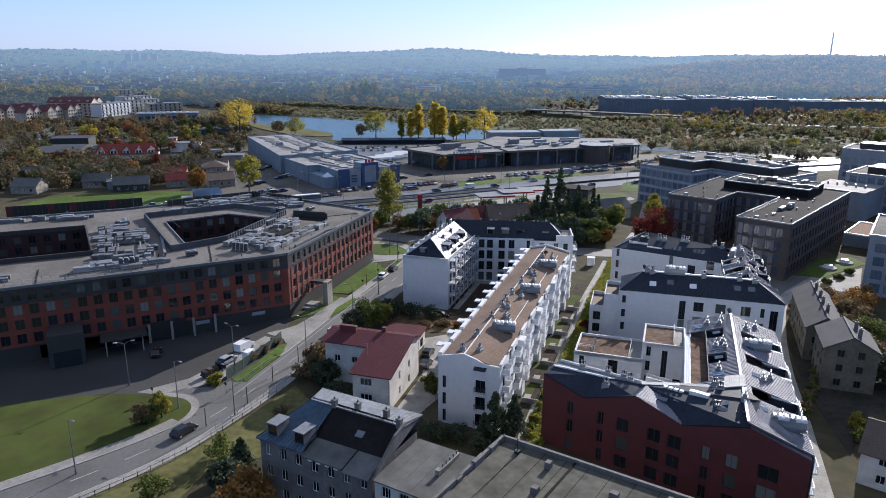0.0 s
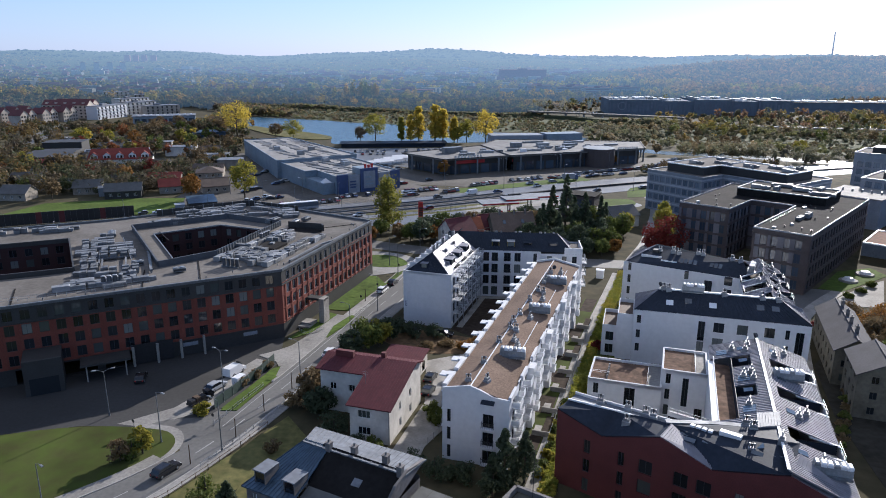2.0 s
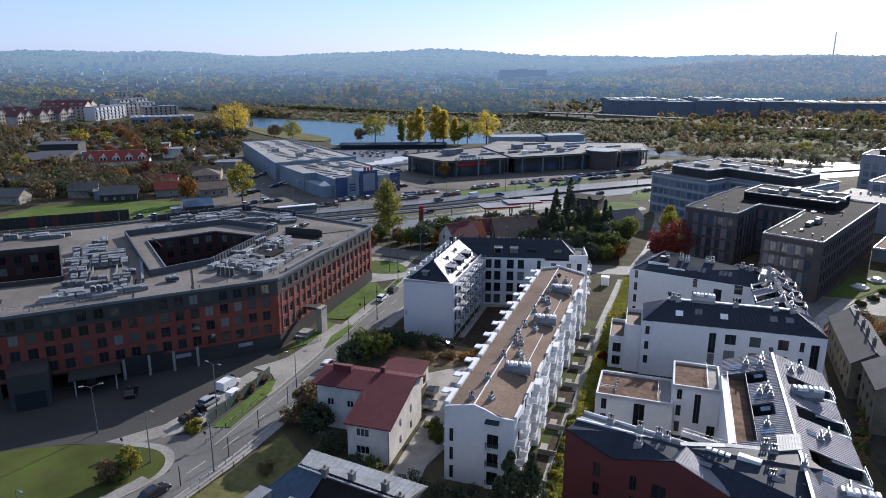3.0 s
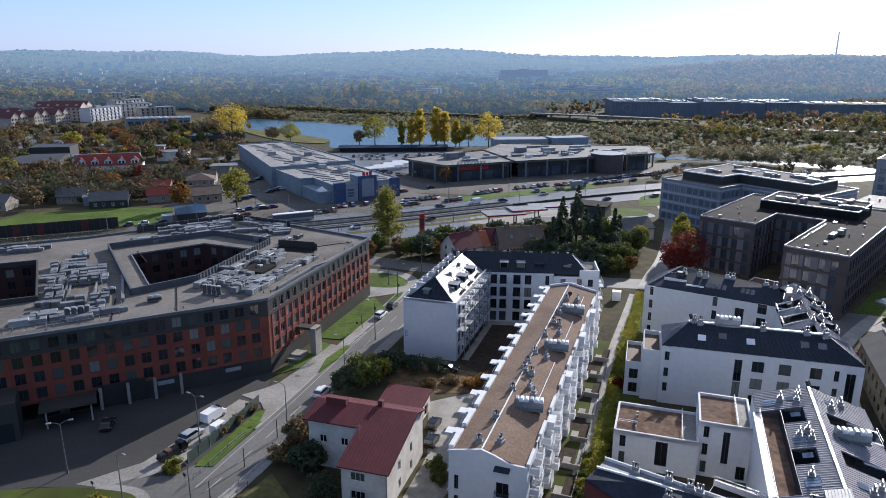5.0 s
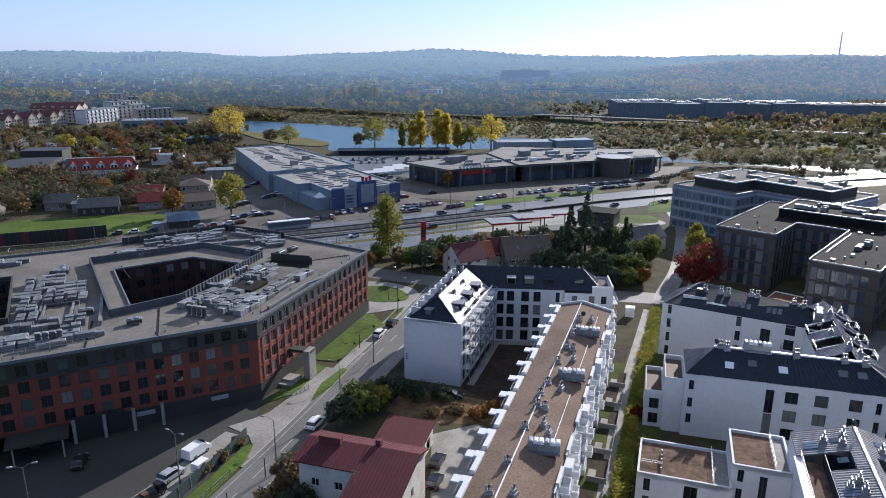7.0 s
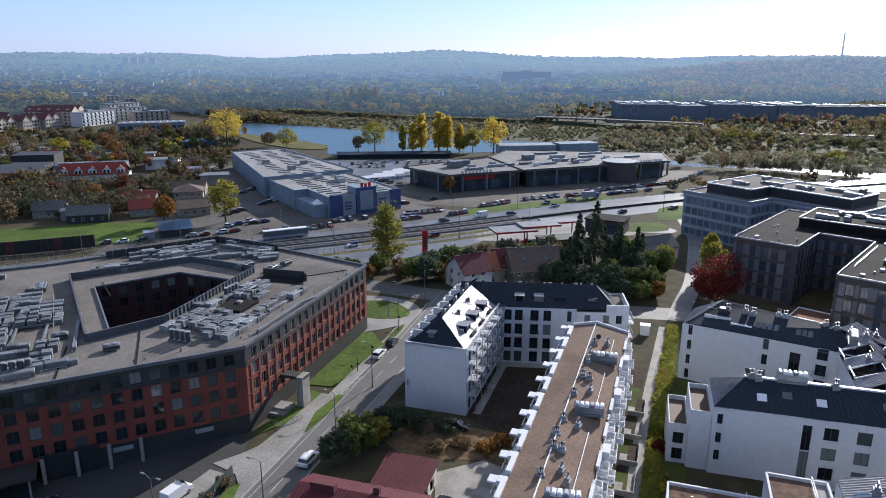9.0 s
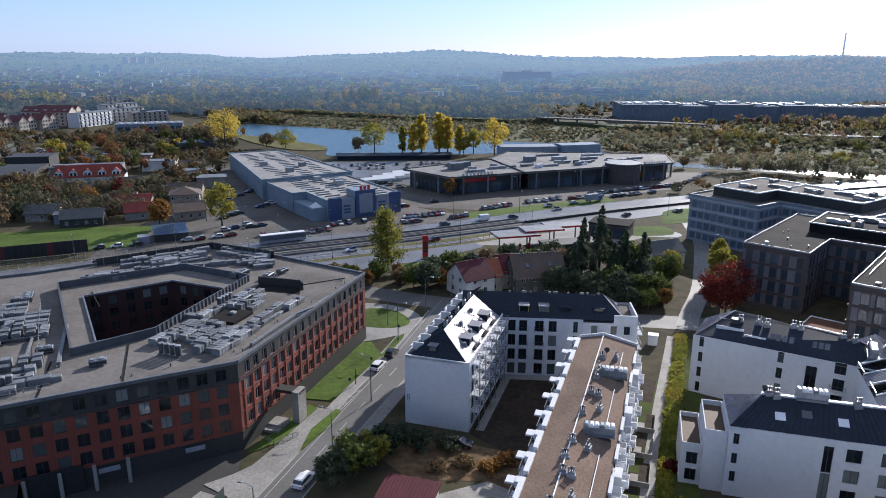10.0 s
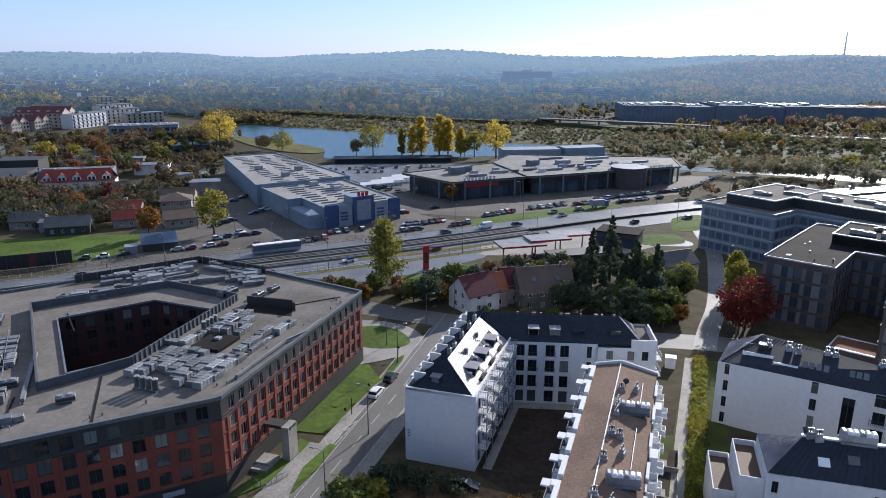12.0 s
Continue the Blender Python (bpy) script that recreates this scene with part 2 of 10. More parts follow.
LEAF = {
    "green": palette("green_leaves", [(0.075, 0.1, 0.026), (0.11, 0.135, 0.03), (0.15, 0.16, 0.04)], trans=0.3, spec=0.15),
    "dark": palette("dark_conifer_needles", [(0.045, 0.062, 0.038), (0.07, 0.092, 0.052), (0.095, 0.115, 0.065)], trans=0.35, spec=0.15),
    "yellow": palette("yellow_leaves", [(0.46, 0.34, 0.05), (0.55, 0.42, 0.07), (0.38, 0.3, 0.05)], trans=0.6, spec=0.15),
    "olive": palette("olive_leaves", [(0.13, 0.14, 0.032), (0.2, 0.19, 0.037), (0.26, 0.23, 0.042), (0.1, 0.12, 0.03)], trans=0.45, spec=0.15),
    "lime": palette("yellow_green_leaves", [(0.22, 0.21, 0.035), (0.32, 0.27, 0.045), (0.15, 0.16, 0.03)], trans=0.5, spec=0.15),
    "orange": palette("orange_brown_leaves", [(0.24, 0.11, 0.03), (0.3, 0.155, 0.04), (0.18, 0.1, 0.035)], trans=0.3, spec=0.15),
    "red": palette("dark_red_leaves", [(0.12, 0.02, 0.016), (0.19, 0.032, 0.022), (0.085, 0.018, 0.016)], trans=0.3, spec=0.15),
    "brown": palette("brown_leaves", [(0.16, 0.115, 0.06), (0.22, 0.15, 0.075), (0.12, 0.095, 0.05)], trans=0.3, spec=0.15),
}
# Leaf colours lifted to stand in for haze over the middle woods.
WOODS = palette("autumn_woods", [(0.11, 0.125, 0.065), (0.2, 0.15, 0.08), (0.13, 0.14, 0.07), (0.19, 0.14, 0.09), (0.11, 0.13, 0.07), (0.3, 0.22, 0.07), (0.17, 0.135, 0.1), (0.24, 0.13, 0.07), (0.12, 0.12, 0.08)], by="tone", trans=0.5, spec=0.1)


def hazed_surface(name, colors):
    """A far backdrop surface with aerial haze painted on as blue emission, stronger with distance."""
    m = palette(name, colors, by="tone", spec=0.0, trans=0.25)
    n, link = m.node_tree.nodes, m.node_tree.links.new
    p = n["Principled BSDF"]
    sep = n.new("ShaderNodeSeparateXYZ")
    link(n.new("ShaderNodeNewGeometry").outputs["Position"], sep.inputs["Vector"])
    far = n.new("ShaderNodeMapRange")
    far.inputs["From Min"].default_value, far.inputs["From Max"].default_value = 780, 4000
    side = n.new("ShaderNodeMath")  # the painted haze also grows towards the sun's side
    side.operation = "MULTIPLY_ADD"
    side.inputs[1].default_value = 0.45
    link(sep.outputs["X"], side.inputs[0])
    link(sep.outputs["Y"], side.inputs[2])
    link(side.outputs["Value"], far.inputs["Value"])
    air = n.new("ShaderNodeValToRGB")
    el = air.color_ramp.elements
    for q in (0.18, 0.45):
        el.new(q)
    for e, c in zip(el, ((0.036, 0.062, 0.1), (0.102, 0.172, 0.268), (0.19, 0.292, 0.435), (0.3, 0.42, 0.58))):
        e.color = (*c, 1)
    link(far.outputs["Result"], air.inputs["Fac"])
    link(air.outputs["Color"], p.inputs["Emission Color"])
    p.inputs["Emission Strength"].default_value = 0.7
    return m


FAR_WOODS = hazed_surface("backdrop_woods", [(0.07, 0.085, 0.045), (0.13, 0.105, 0.055), (0.085, 0.1, 0.05), (0.16, 0.115, 0.05), (0.06, 0.08, 0.045), (0.22, 0.17, 0.055), (0.1, 0.1, 0.055), (0.12, 0.09, 0.06)])
FAR_GOLD = hazed_surface("backdrop_gold", [(0.34, 0.26, 0.06), (0.2, 0.19, 0.055), (0.36, 0.22, 0.055), (0.17, 0.18, 0.055)])
FAR_HILL = hazed_surface("backdrop_hill", [(0.15, 0.115, 0.06), (0.26, 0.15, 0.065), (0.13, 0.12, 0.055), (0.34, 0.19, 0.065), (0.18, 0.13, 0.06), (0.22, 0.16, 0.07)])
FAR_ROOF = hazed_surface("backdrop_roofs", [(0.16, 0.1, 0.09), (0.17, 0.17, 0.18), (0.2, 0.15, 0.13), (0.3, 0.31, 0.33)])
FAR_WALL = hazed_surface("backdrop_walls", [(0.22, 0.22, 0.19), (0.32, 0.31, 0.27), (0.15, 0.145, 0.13), (0.28, 0.25, 0.21)])
WOODS_GOLD = palette("golden_woods", [(0.3, 0.22, 0.05), (0.17, 0.17, 0.05), (0.34, 0.23, 0.055), (0.14, 0.15, 0.05)], by="tone", trans=0.35, spec=0.1)
# Scrub is paler than its leaves, in place of haze over the flats.
SCRUB = palette("brown_scrub", [(0.15, 0.15, 0.1), (0.2, 0.175, 0.11), (0.15, 0.165, 0.09), (0.24, 0.175, 0.09), (0.17, 0.16, 0.115), (0.2, 0.2, 0.085)], by="tone", trans=0.5, spec=0.1)
GARDEN = palette("garden_trees", [(0.07, 0.08, 0.04), (0.1, 0.08, 0.055), (0.13, 0.1, 0.06), (0.06, 0.075, 0.04), (0.2, 0.13, 0.045), (0.09, 0.075, 0.06), (0.12, 0.11, 0.05), (0.24, 0.09, 0.04)], by="tone", trans=0.4, spec=0.1)

# ---- building helpers ----


class Shape:
    """A mesh in the making: faces gathered from boxes, prisms and rods."""

    def __init__(self):
        self.v, self.f = [], []

    def add(self, verts, faces):
        k = len(self.v)
        self.v += [tuple(p) for p in verts]
        self.f += [tuple(i + k for i in q) for q in faces]
        return self

    def box(self, x0, y0, z0, x1, y1, z1):
        p = [(x, y, z) for z in (z0, z1) for x, y in ((x0, y0), (x1, y0), (x1, y1), (x0, y1))]
        return self.add(p, [(3, 2, 1, 0), (4, 5, 6, 7), (0, 1, 5, 4), (1, 2, 6, 5), (2, 3, 7, 6), (3, 0, 4, 7)])

    def soft(self, x0, y0, z0, x1, y1, z1, c=0.05):
        """A box with its upper edges chamfered."""
        p = [(x, y, z0) for x, y in ((x0, y0), (x1, y0), (x1, y1), (x0, y1))]
        p += [(x, y, z1 - c) for x, y in ((x0, y0), (x1, y0), (x1, y1), (x0, y1))]
        p += [(x, y, z1) for x, y in ((x0 + c, y0 + c), (x1 - c, y0 + c), (x1 - c, y1 - c), (x0 + c, y1 - c))]
        f = [(3, 2, 1, 0), (8, 9, 10, 11)]
        for a in (0, 4):
            f += [(a + i, a + (i + 1) % 4, a + 4 + (i + 1) % 4, a + 4 + i) for i in range(4)]
        return self.add(p, f)

    def prism(self, poly, z0, z1):
        n = len(poly)
        p = [(x, y, z0) for x, y in poly] + [(x, y, z1) for x, y in poly]
        return self.add(p, [tuple(range(n - 1, -1, -1)), tuple(range(n, 2 * n))] + [(i, (i + 1) % n, n + (i + 1) % n, n + i) for i in range(n)])

    def slab(self, pts, thick):
        """A sheet of any slope with a thickness below it."""
        n = len(pts)
        p = list(pts) + [(x, y, z - thick) for x, y, z in pts]
        return self.add(p, [tuple(range(n)), tuple(range(2 * n - 1, n - 1, -1))] + [(i, n + i, n + (i + 1) % n, (i + 1) % n) for i in range(n)])

    def rod(self, a, b, r, r2=None, n=6, cap=True):
        a, b = Vector(a), Vector(b)
        r2 = r if r2 is None else r2
        d = (b - a).normalized()
        s = d.orthogonal().normalized()
        t = d.cross(s)
        p = [tuple(a + (s * math.cos(k) + t * math.sin(k)) * r) for k in [6.2832 * i / n for i in range(n)]]
        p += [tuple(b + (s * math.cos(k) + t * math.sin(k)) * r2) for k in [6.2832 * i / n for i in range(n)]]
        f = [(i, (i + 1) % n, n + (i + 1) % n, n + i) for i in range(n)]
        if cap:
            f += [tuple(range(n - 1, -1, -1)), tuple(range(n, 2 * n))]
        return self.add(p, f)

    def bar(self, a, b, w, h):
        """A flat bar from a to b, w wide and h high, standing on the line."""
        a, b = Vector(a), Vector(b)
        d = b - a
        s = Vector((-d.y, d.x, 0)).normalized() * (w / 2)
        up = Vector((0, 0, h))
        p = [a - s, b - s, b + s, a + s, a - s + up, b - s + up, b + s + up, a + s + up]
        return self.add(p, [(3, 2, 1, 0), (4, 5, 6, 7), (0, 1, 5, 4), (1, 2, 6, 5), (2, 3, 7, 6), (3, 0, 4, 7)])

    def mesh(self, name, *mats):
        me = bpy.data.meshes.new(name)
        me.from_pydata(self.v, [], self.f)
        for m in mats:
            me.materials.append(m)
        return me


def part(name, shape, material, parent, label="", at=None):
    """One mesh under a thing or a part."""
    me = shape.mesh(name, material) if isinstance(shape, Shape) else shape
    ob = new(name, me)
    ob.parent = parent
    if at is not None:
        ob.matrix_basis = at
    return tagged(ob, label)


def thing(name, label, category, at=None, group="", kind=""):
    ob = new(name)
    ob.empty_display_size = 0.5
    if at is not None:
        ob.matrix_basis = at
    return tagged(ob, label, category, group, kind)


def solid(name, shape, material, label, category, kind="", at=None):
    ob = new(name, shape.mesh(name, material))
    if at is not None:
        ob.matrix_basis = at
    return tagged(ob, label, category, "", kind)


PANES = {}


def window(parent, p, d, z, w, h, frame_mat, depth=0.16, glass=None, mullions=1, transom=0.0, whole=False):
    """A window let into a facade: frame with its pane; p is the foot of its left jamb, d the way along the wall."""
    glass = glass or GLASS
    key = (round(w, 2), round(h, 2), frame_mat.name, glass.name, mullions, transom, whole)
    if key not in PANES:
        s, e = Shape(), 0.07
        ring = [(x, y, z) for y in (0, 0.08) for g in (0, e) for x, z in ((g, g), (w - g, g), (w - g, h - g), (g, h - g))]
        s.add(ring, [q for k in range(4) for q in ((k, (k + 1) % 4, 4 + (k + 1) % 4, 4 + k), (12 + k, 12 + (k + 1) % 4, 8 + (k + 1) % 4, 8 + k), (4 + k, 4 + (k + 1) % 4, 12 + (k + 1) % 4, 12 + k), (8 + k, 8 + (k + 1) % 4, (k + 1) % 4, k))])
        for i in range(mullions):
            x = w * (i + 1) / (mullions + 1)
            s.box(x - 0.035, 0.005, e, x + 0.035, 0.075, h - e)
        if transom:
            s.box(e, 0.01, transom - 0.03, w - e, 0.07, transom + 0.03)
        n = len(s.f)
        if whole:  # far windows: frame and glass in one piece
            s.box(e / 2, 0.045, e / 2, w - e / 2, 0.06, h - e / 2)
            me = s.mesh("window", frame_mat, glass)
            for f in me.polygons[n:]:
                f.material_index = 1
            PANES[key] = (me, None)
        else:
            PANES[key] = (s.mesh("window", frame_mat), Shape().box(e / 2, 0.045, e / 2, w - e / 2, 0.06, h - e / 2).mesh("pane", glass))
    fr, pa = PANES[key]
    inward = Vector((-d.y, d.x))
    q = p + inward * depth
    m = Matrix.Translation((q.x, q.y, z)) @ Matrix.Rotation(math.atan2(d.y, d.x), 4, "Z")
    ob = part("window", fr, None, parent, at=m)
    if pa:
        part("pane", pa, None, ob)
    return ob


def facade(parent, p, q, z0, z1, holes, material, name="wall", depth=0.25, label=""):
    """A wall face from p to q (outside on the right hand) with real openings: holes are (s0, z0, s1, z1)."""
    p, q = Vector(p), Vector(q)
    d = (q - p).normalized()
    L = (q - p).length
    holes = [h for h in holes if h[0] > 0.02 and h[2] < L - 0.02]
    xs = sorted({0.0, L, *[round(h[0], 3) for h in holes], *[round(h[2], 3) for h in holes]})
    zs = sorted({z0, z1, *[round(h[1], 3) for h in holes], *[round(h[3], 3) for h in holes]})
    inw = Vector((-d.y, d.x)) * depth
    s, seen = Shape(), {}

    def at(x, z, k=0):
        key = (round(x, 3), round(z, 3), k)
        if key not in seen:
            seen[key] = len(s.v)
            s.v.append((p.x + d.x * x + inw.x * k, p.y + d.y * x + inw.y * k, z))
        return seen[key]

    for za, zb in zip(zs, zs[1:]):
        for xa, xb in zip(xs, xs[1:]):
            mx, mz = (xa + xb) / 2, (za + zb) / 2
            if not any(h[0] < mx < h[2] and h[1] < mz < h[3] for h in holes):
                s.f.append((at(xa, za), at(xb, za), at(xb, zb), at(xa, zb)))
    for a, za, b, zb in holes:
        o, i = [at(*c) for c in ((a, za), (b, za), (b, zb), (a, zb))], [at(*c, 1) for c in ((a, za), (b, za), (b, zb), (a, zb))]
        s.f += [(o[k], i[k], i[(k + 1) % 4], o[(k + 1) % 4]) for k in range(4)]
    return part(name, s, material, parent, label)


def glazed(parent, p, q, z0, z1, wins, material, frame_mat, name="wall", glass=None, mullions=1, transom=0.0, label="", whole=False):
    """A wall face with a window in each of its openings."""
    p, q = Vector(p), Vector(q)
    d, L = (q - p).normalized(), (q - p).length
    wins = [h for h in wins if h[0] > 0.05 and h[2] < L - 0.05]
    facade(parent, p, q, z0, z1, wins, material, name, label=label)
    for a, za, b, zb in wins:
        window(parent, p + d * a, d, za, b - a, zb - za, frame_mat, glass=glass, mullions=mullions, transom=transom, whole=whole)


def rows(L, pitch, w, levels, h, start=0.0, skip=()):
    """Openings in even columns: levels are sill heights."""
    n = int((L - start) / pitch)
    off = start + ((L - start) - n * pitch) / 2 + (pitch - w) / 2
    return [(off + i * pitch, z, off + i * pitch + w, z + h) for i in range(n) for z in levels if (i, levels.index(z)) not in skip]


def flat_roof(parent, poly, z, holes=(), thick=0.3, material=None, name="roof"):
    """A flat roof sheet of any outline, with openings through it."""
    bm = bmesh.new()
    edges = []
    for loop in (poly, *holes):
        vs = [bm.verts.new((x, y, z)) for x, y in loop]
        edges += [bm.edges.new((vs[i], vs[(i + 1) % len(vs)])) for i in range(len(vs))]
    bmesh.ops.triangle_fill(bm, edges=edges, use_beauty=True)
    for f in bm.faces:
        if f.normal.z < 0:
            f.normal_flip()
    me = bpy.data.meshes.new(name)
    bm.to_mesh(me)
    bm.free()
    me.materials.append(material or BITUMEN)
    return part(name, me, None, parent)


def parapet(parent, poly, z, h=0.5, w=0.3, material=None, close=True, name="parapet"):
    s = Shape()
    n = len(poly)
    for i in range(n if close else n - 1):
        a, b = poly[i], poly[(i + 1) % n]
        s.bar((a[0], a[1], z), (b[0], b[1], z), w, h)
    return part(name, s, material or GALV_DARK, parent)


def sheet(name, pts, z, material, label, category, thick=0.25, kind="structure"):
    """A flat piece of ground cover with a real edge."""
    bm = bmesh.new()
    vs = [bm.verts.new((x, y, z)) for x, y in pts]
    f = bm.faces.new(vs)
    if f.normal.z < 0:
        f.normal_flip()
    bm.normal_update()
    r = bmesh.ops.extrude_face_region(bm, geom=[f])
    for v in r["geom"]:
        if isinstance(v, bmesh.types.BMVert):
            v.co.z = z - thick
    bmesh.ops.recalc_face_normals(bm, faces=bm.faces)
    bmesh.ops.triangulate(bm, faces=[f for f in bm.faces if len(f.verts) > 4])
    me = bpy.data.meshes.new(name)
    bm.to_mesh(me)
    bm.free()
    me.materials.append(material)
    return tagged(new(name, me), label, category, "", kind)


def ribbon(name, left, right, z, material, label, category, kind="structure"):
    """A road or path between two edges."""
    return sheet(name, list(right) + list(reversed(left)), z, material, label, category, kind=kind)


def smooth(pts, n=5):
    """A rounded line through points."""
    out = []
    for i in range(len(pts) - 1):
        p0, p1, p2, p3 = (Vector(pts[max(0, min(len(pts) - 1, i + k))]) for k in (-1, 0, 1, 2))
        for j in range(n):
            t = j / n
            out.append(tuple(0.5 * ((2 * p1) + (p2 - p0) * t + (2 * p0 - 5 * p1 + 4 * p2 - p3) * t * t + (3 * p1 - p0 - 3 * p2 + p3) * t ** 3)))
    return out + [tuple(pts[-1])]


def offset(line, k):
    """The line moved k to its right."""
    out = []
    for i, a in enumerate(line):
        p, q = Vector(line[max(0, i - 1)]), Vector(line[min(len(line) - 1, i + 1)])
        d = (q - p).normalized()
        out.append((a[0] + d.y * k, a[1] - d.x * k))
    return out


def grid(x, y, z, angle):
    return pose(x, y, z, 0, 0, angle)

# ---- ground, hills, water ----
rng = np.random.default_rng(7)


def hills(x, y):
    """Height of the land: a flat valley, a wooded hill to one side and long ridges on the skyline."""
    r = np.hypot(x, y)
    z = 52 * np.exp(-(((x - 1130) / 520) ** 2 + ((y - 1800) / 330) ** 2))
    k = np.clip((r - 2300) / 2300, 0, 1) ** 1.3
    z += k * (62 + 12 * np.sin(x / 330 + 0.7) + 7 * np.sin(x / 140 + y / 400) + 20 * np.exp(-((x - 40) / 420) ** 2) - 16 * np.exp(-((x - 2300) / 800) ** 2))
    return z


gx = np.unique(np.concatenate([np.linspace(-4000, 4000, 61), np.linspace(-400, 400, 9)]))
gy = np.unique(np.concatenate([np.linspace(-1500, 1000, 11), np.linspace(1000, 4860, 60)]))
GX, GY = np.meshgrid(gx, gy)
gv = np.stack([GX, GY, hills(GX, GY)], -1).reshape(-1, 3)
w_ = len(gx)
gf = [(j * w_ + i, j * w_ + i + 1, (j + 1) * w_ + i + 1, (j + 1) * w_ + i) for j in range(len(gy) - 1) for i in range(w_ - 1)]
gm = bpy.data.meshes.new("ground")
gm.from_pydata(gv.tolist(), [], gf)
gm.materials.append(GROUND)
tagged(new("ground", gm), "rough autumn ground reaching to low wooded hills", "ground", "", "structure")

LAKE = smooth([(-156, 746), (-114, 722), (-80, 704), (-48, 679), (-14, 664), (31, 610), (93, 584), (124, 572), (140, 545), (120, 528), (60, 524), (18, 519), (-28, 522), (-52, 518), (-58, 552), (-84, 575), (-112, 612), (-140, 640), (-152, 694), (-156, 746)], 4)[:-1]
sheet("lake", LAKE, 0.12, water, "calm blue lake with reedy banks", "water")
RIVER = smooth([(120, 540), (148, 492), (168, 466), (188, 457), (217, 444), (240, 428), (275, 412), (330, 398), (420, 392)])
ribbon("river", offset(RIVER, -8.5), offset(RIVER, 8.5), 0.11, water, "narrow river glinting behind trees", "water")
SPIT = smooth([(-134, 646), (-109, 617), (-84, 597), (-58, 561), (-61, 541), (-86, 552), (-116, 590), (-140, 636), (-134, 646)], 4)[:-1]
sheet("lake_bank", SPIT, 0.5, GRASS_DRY, "reedy brown bank between lake and shops", "bank")

# ---- roads and ground cover ----
KL = smooth([(-78, 78), (-58.3, 92.5), (-46.3, 102.3), (-39.7, 109.2), (-33.6, 119), (-28.8, 131), (-24.3, 142), (-19.3, 155.5), (-11.5, 177), (-4, 197), (2.5, 216), (9, 235)])
KR = smooth([(-70, 70), (-48.7, 89.5), (-38, 100.5), (-31.4, 111), (-26, 121.5), (-21.3, 132.5), (-16.8, 144), (-11.8, 157.5), (-4.3, 176.5), (3, 194.5), (9.5, 212), (16, 230)])
ribbon("road_street", KL, KR, 0.03, ASPHALT, "grey asphalt street with faded white lines", "road")
CROSS = smooth([(-95, 270), (-60, 264), (-32, 252), (-8, 238), (14, 228), (40, 219), (66, 213), (84, 208)])
ribbon("road_cross", offset(CROSS, -4.5), offset(CROSS, 4.5), 0.026, ASPHALT, "side street in the shade of trees", "road")
SIDE = smooth([(67, 209), (72, 219), (82, 237), (93, 262), (104, 290), (112, 322), (122, 352)])
ribbon("road_side", offset(SIDE, -2.5), offset(SIDE, 2.5), 0.034, mat("pale_concrete_road", (0.235, 0.225, 0.21), (0.17, 0.163, 0.152), 1.0, 0.7, 0.2, big=0.08, stain=0.4), "pale sunlit side road with patched asphalt", "road")
AV = smooth([(-324, 176), (-224, 208), (-119, 250), (-80, 268), (-40, 284.7), (-18, 293.5), (12, 306), (46.4, 321.7), (86, 340), (127, 356), (186, 376), (306, 408), (526, 458)])
ribbon("road_avenue", offset(AV, -15), offset(AV, 15), 0.03, ASPHALT_OLD, "wide avenue with tram tracks between its carriageways", "road")
ribbon("road_verge", offset(AV, -26)[33:43], offset(AV, -15.8)[33:43], 0.05, GRASS_VIVID, "mown grass strip beside the avenue", "grass")
ribbon("road_verge", offset(AV, 15.6)[20:36], offset(AV, 18)[20:36], 0.05, GRASS_DRY, "narrow dry grass verge beside the avenue", "grass")
LOT1 = [(-104, 275), (-66, 290.5), (-46, 299), (-22, 308.6), (6, 320.6), (28, 331), (4, 352), (-4, 352), (-34, 330), (-70, 394), (-104, 470), (-124, 470), (-100, 390)]
DUSTY = mat("dusty_asphalt", (0.135, 0.122, 0.104), (0.09, 0.082, 0.072), 0.8, 0.85, 0.25, big=0.07, stain=0.5, spec=0.2)
sheet("parking_lot", LOT1, 0.035, DUSTY, "sunlit asphalt car park beside the shops", "car park")
LOT2 = [(4, 352), (30, 345), (38, 346), (90, 371), (135, 391), (150, 412), (170, 440), (140, 440), (60, 395), (21, 378), (0, 402), (-12, 420), (-26, 396), (-4, 352)]
sheet("parking_lot", LOT2, 0.038, DUSTY, "car park in front of the dark shopping gallery", "car park")
sheet("parking_lot", [(-66, 476), (-20, 424), (2, 406), (44, 438), (58, 470), (48, 492), (-44, 492)], 0.036, ASPHALT_OLD, "wide asphalt car park behind the shops", "car park")
sheet("road_slip", smooth([(-96, 268), (-52, 276), (-8, 292), (22, 304), (64, 318), (82, 300), (98, 296), (100, 304), (84, 318), (100, 338), (86, 338), (40, 322), (-10, 303), (-60, 286), (-96, 277)], 3), 0.028, ASPHALT_OLD, "slip road past the filling station", "road")
sheet("forecourt", [(24, 288), (70, 286), (86, 296), (72, 316), (26, 304)], 0.042, PAVING, "pale concrete filling station forecourt", "forecourt")
sheet("lawn", smooth([(100, 316), (118, 322), (122, 344), (108, 338), (100, 316)], 3)[:-1], 0.06, GRASS_VIVID, "green roadside lawn by the glass offices", "lawn")
sheet("lawn", smooth([(84, 298), (98, 300), (99, 312), (84, 312), (76, 304), (84, 298)], 3)[:-1], 0.06, GRASS_VIVID, "round grass island by the slip road", "lawn")
sheet("road_slip", [(-60, 271), (-36, 267.5), (-12, 261), (-4, 266.5), (7, 270), (15, 277), (25, 285), (31, 297), (29, 303), (15, 292), (-4, 286), (-36, 279), (-60, 276)], 0.032, ASPHALT_OLD, "wide asphalt slip road towards the filling station", "road")
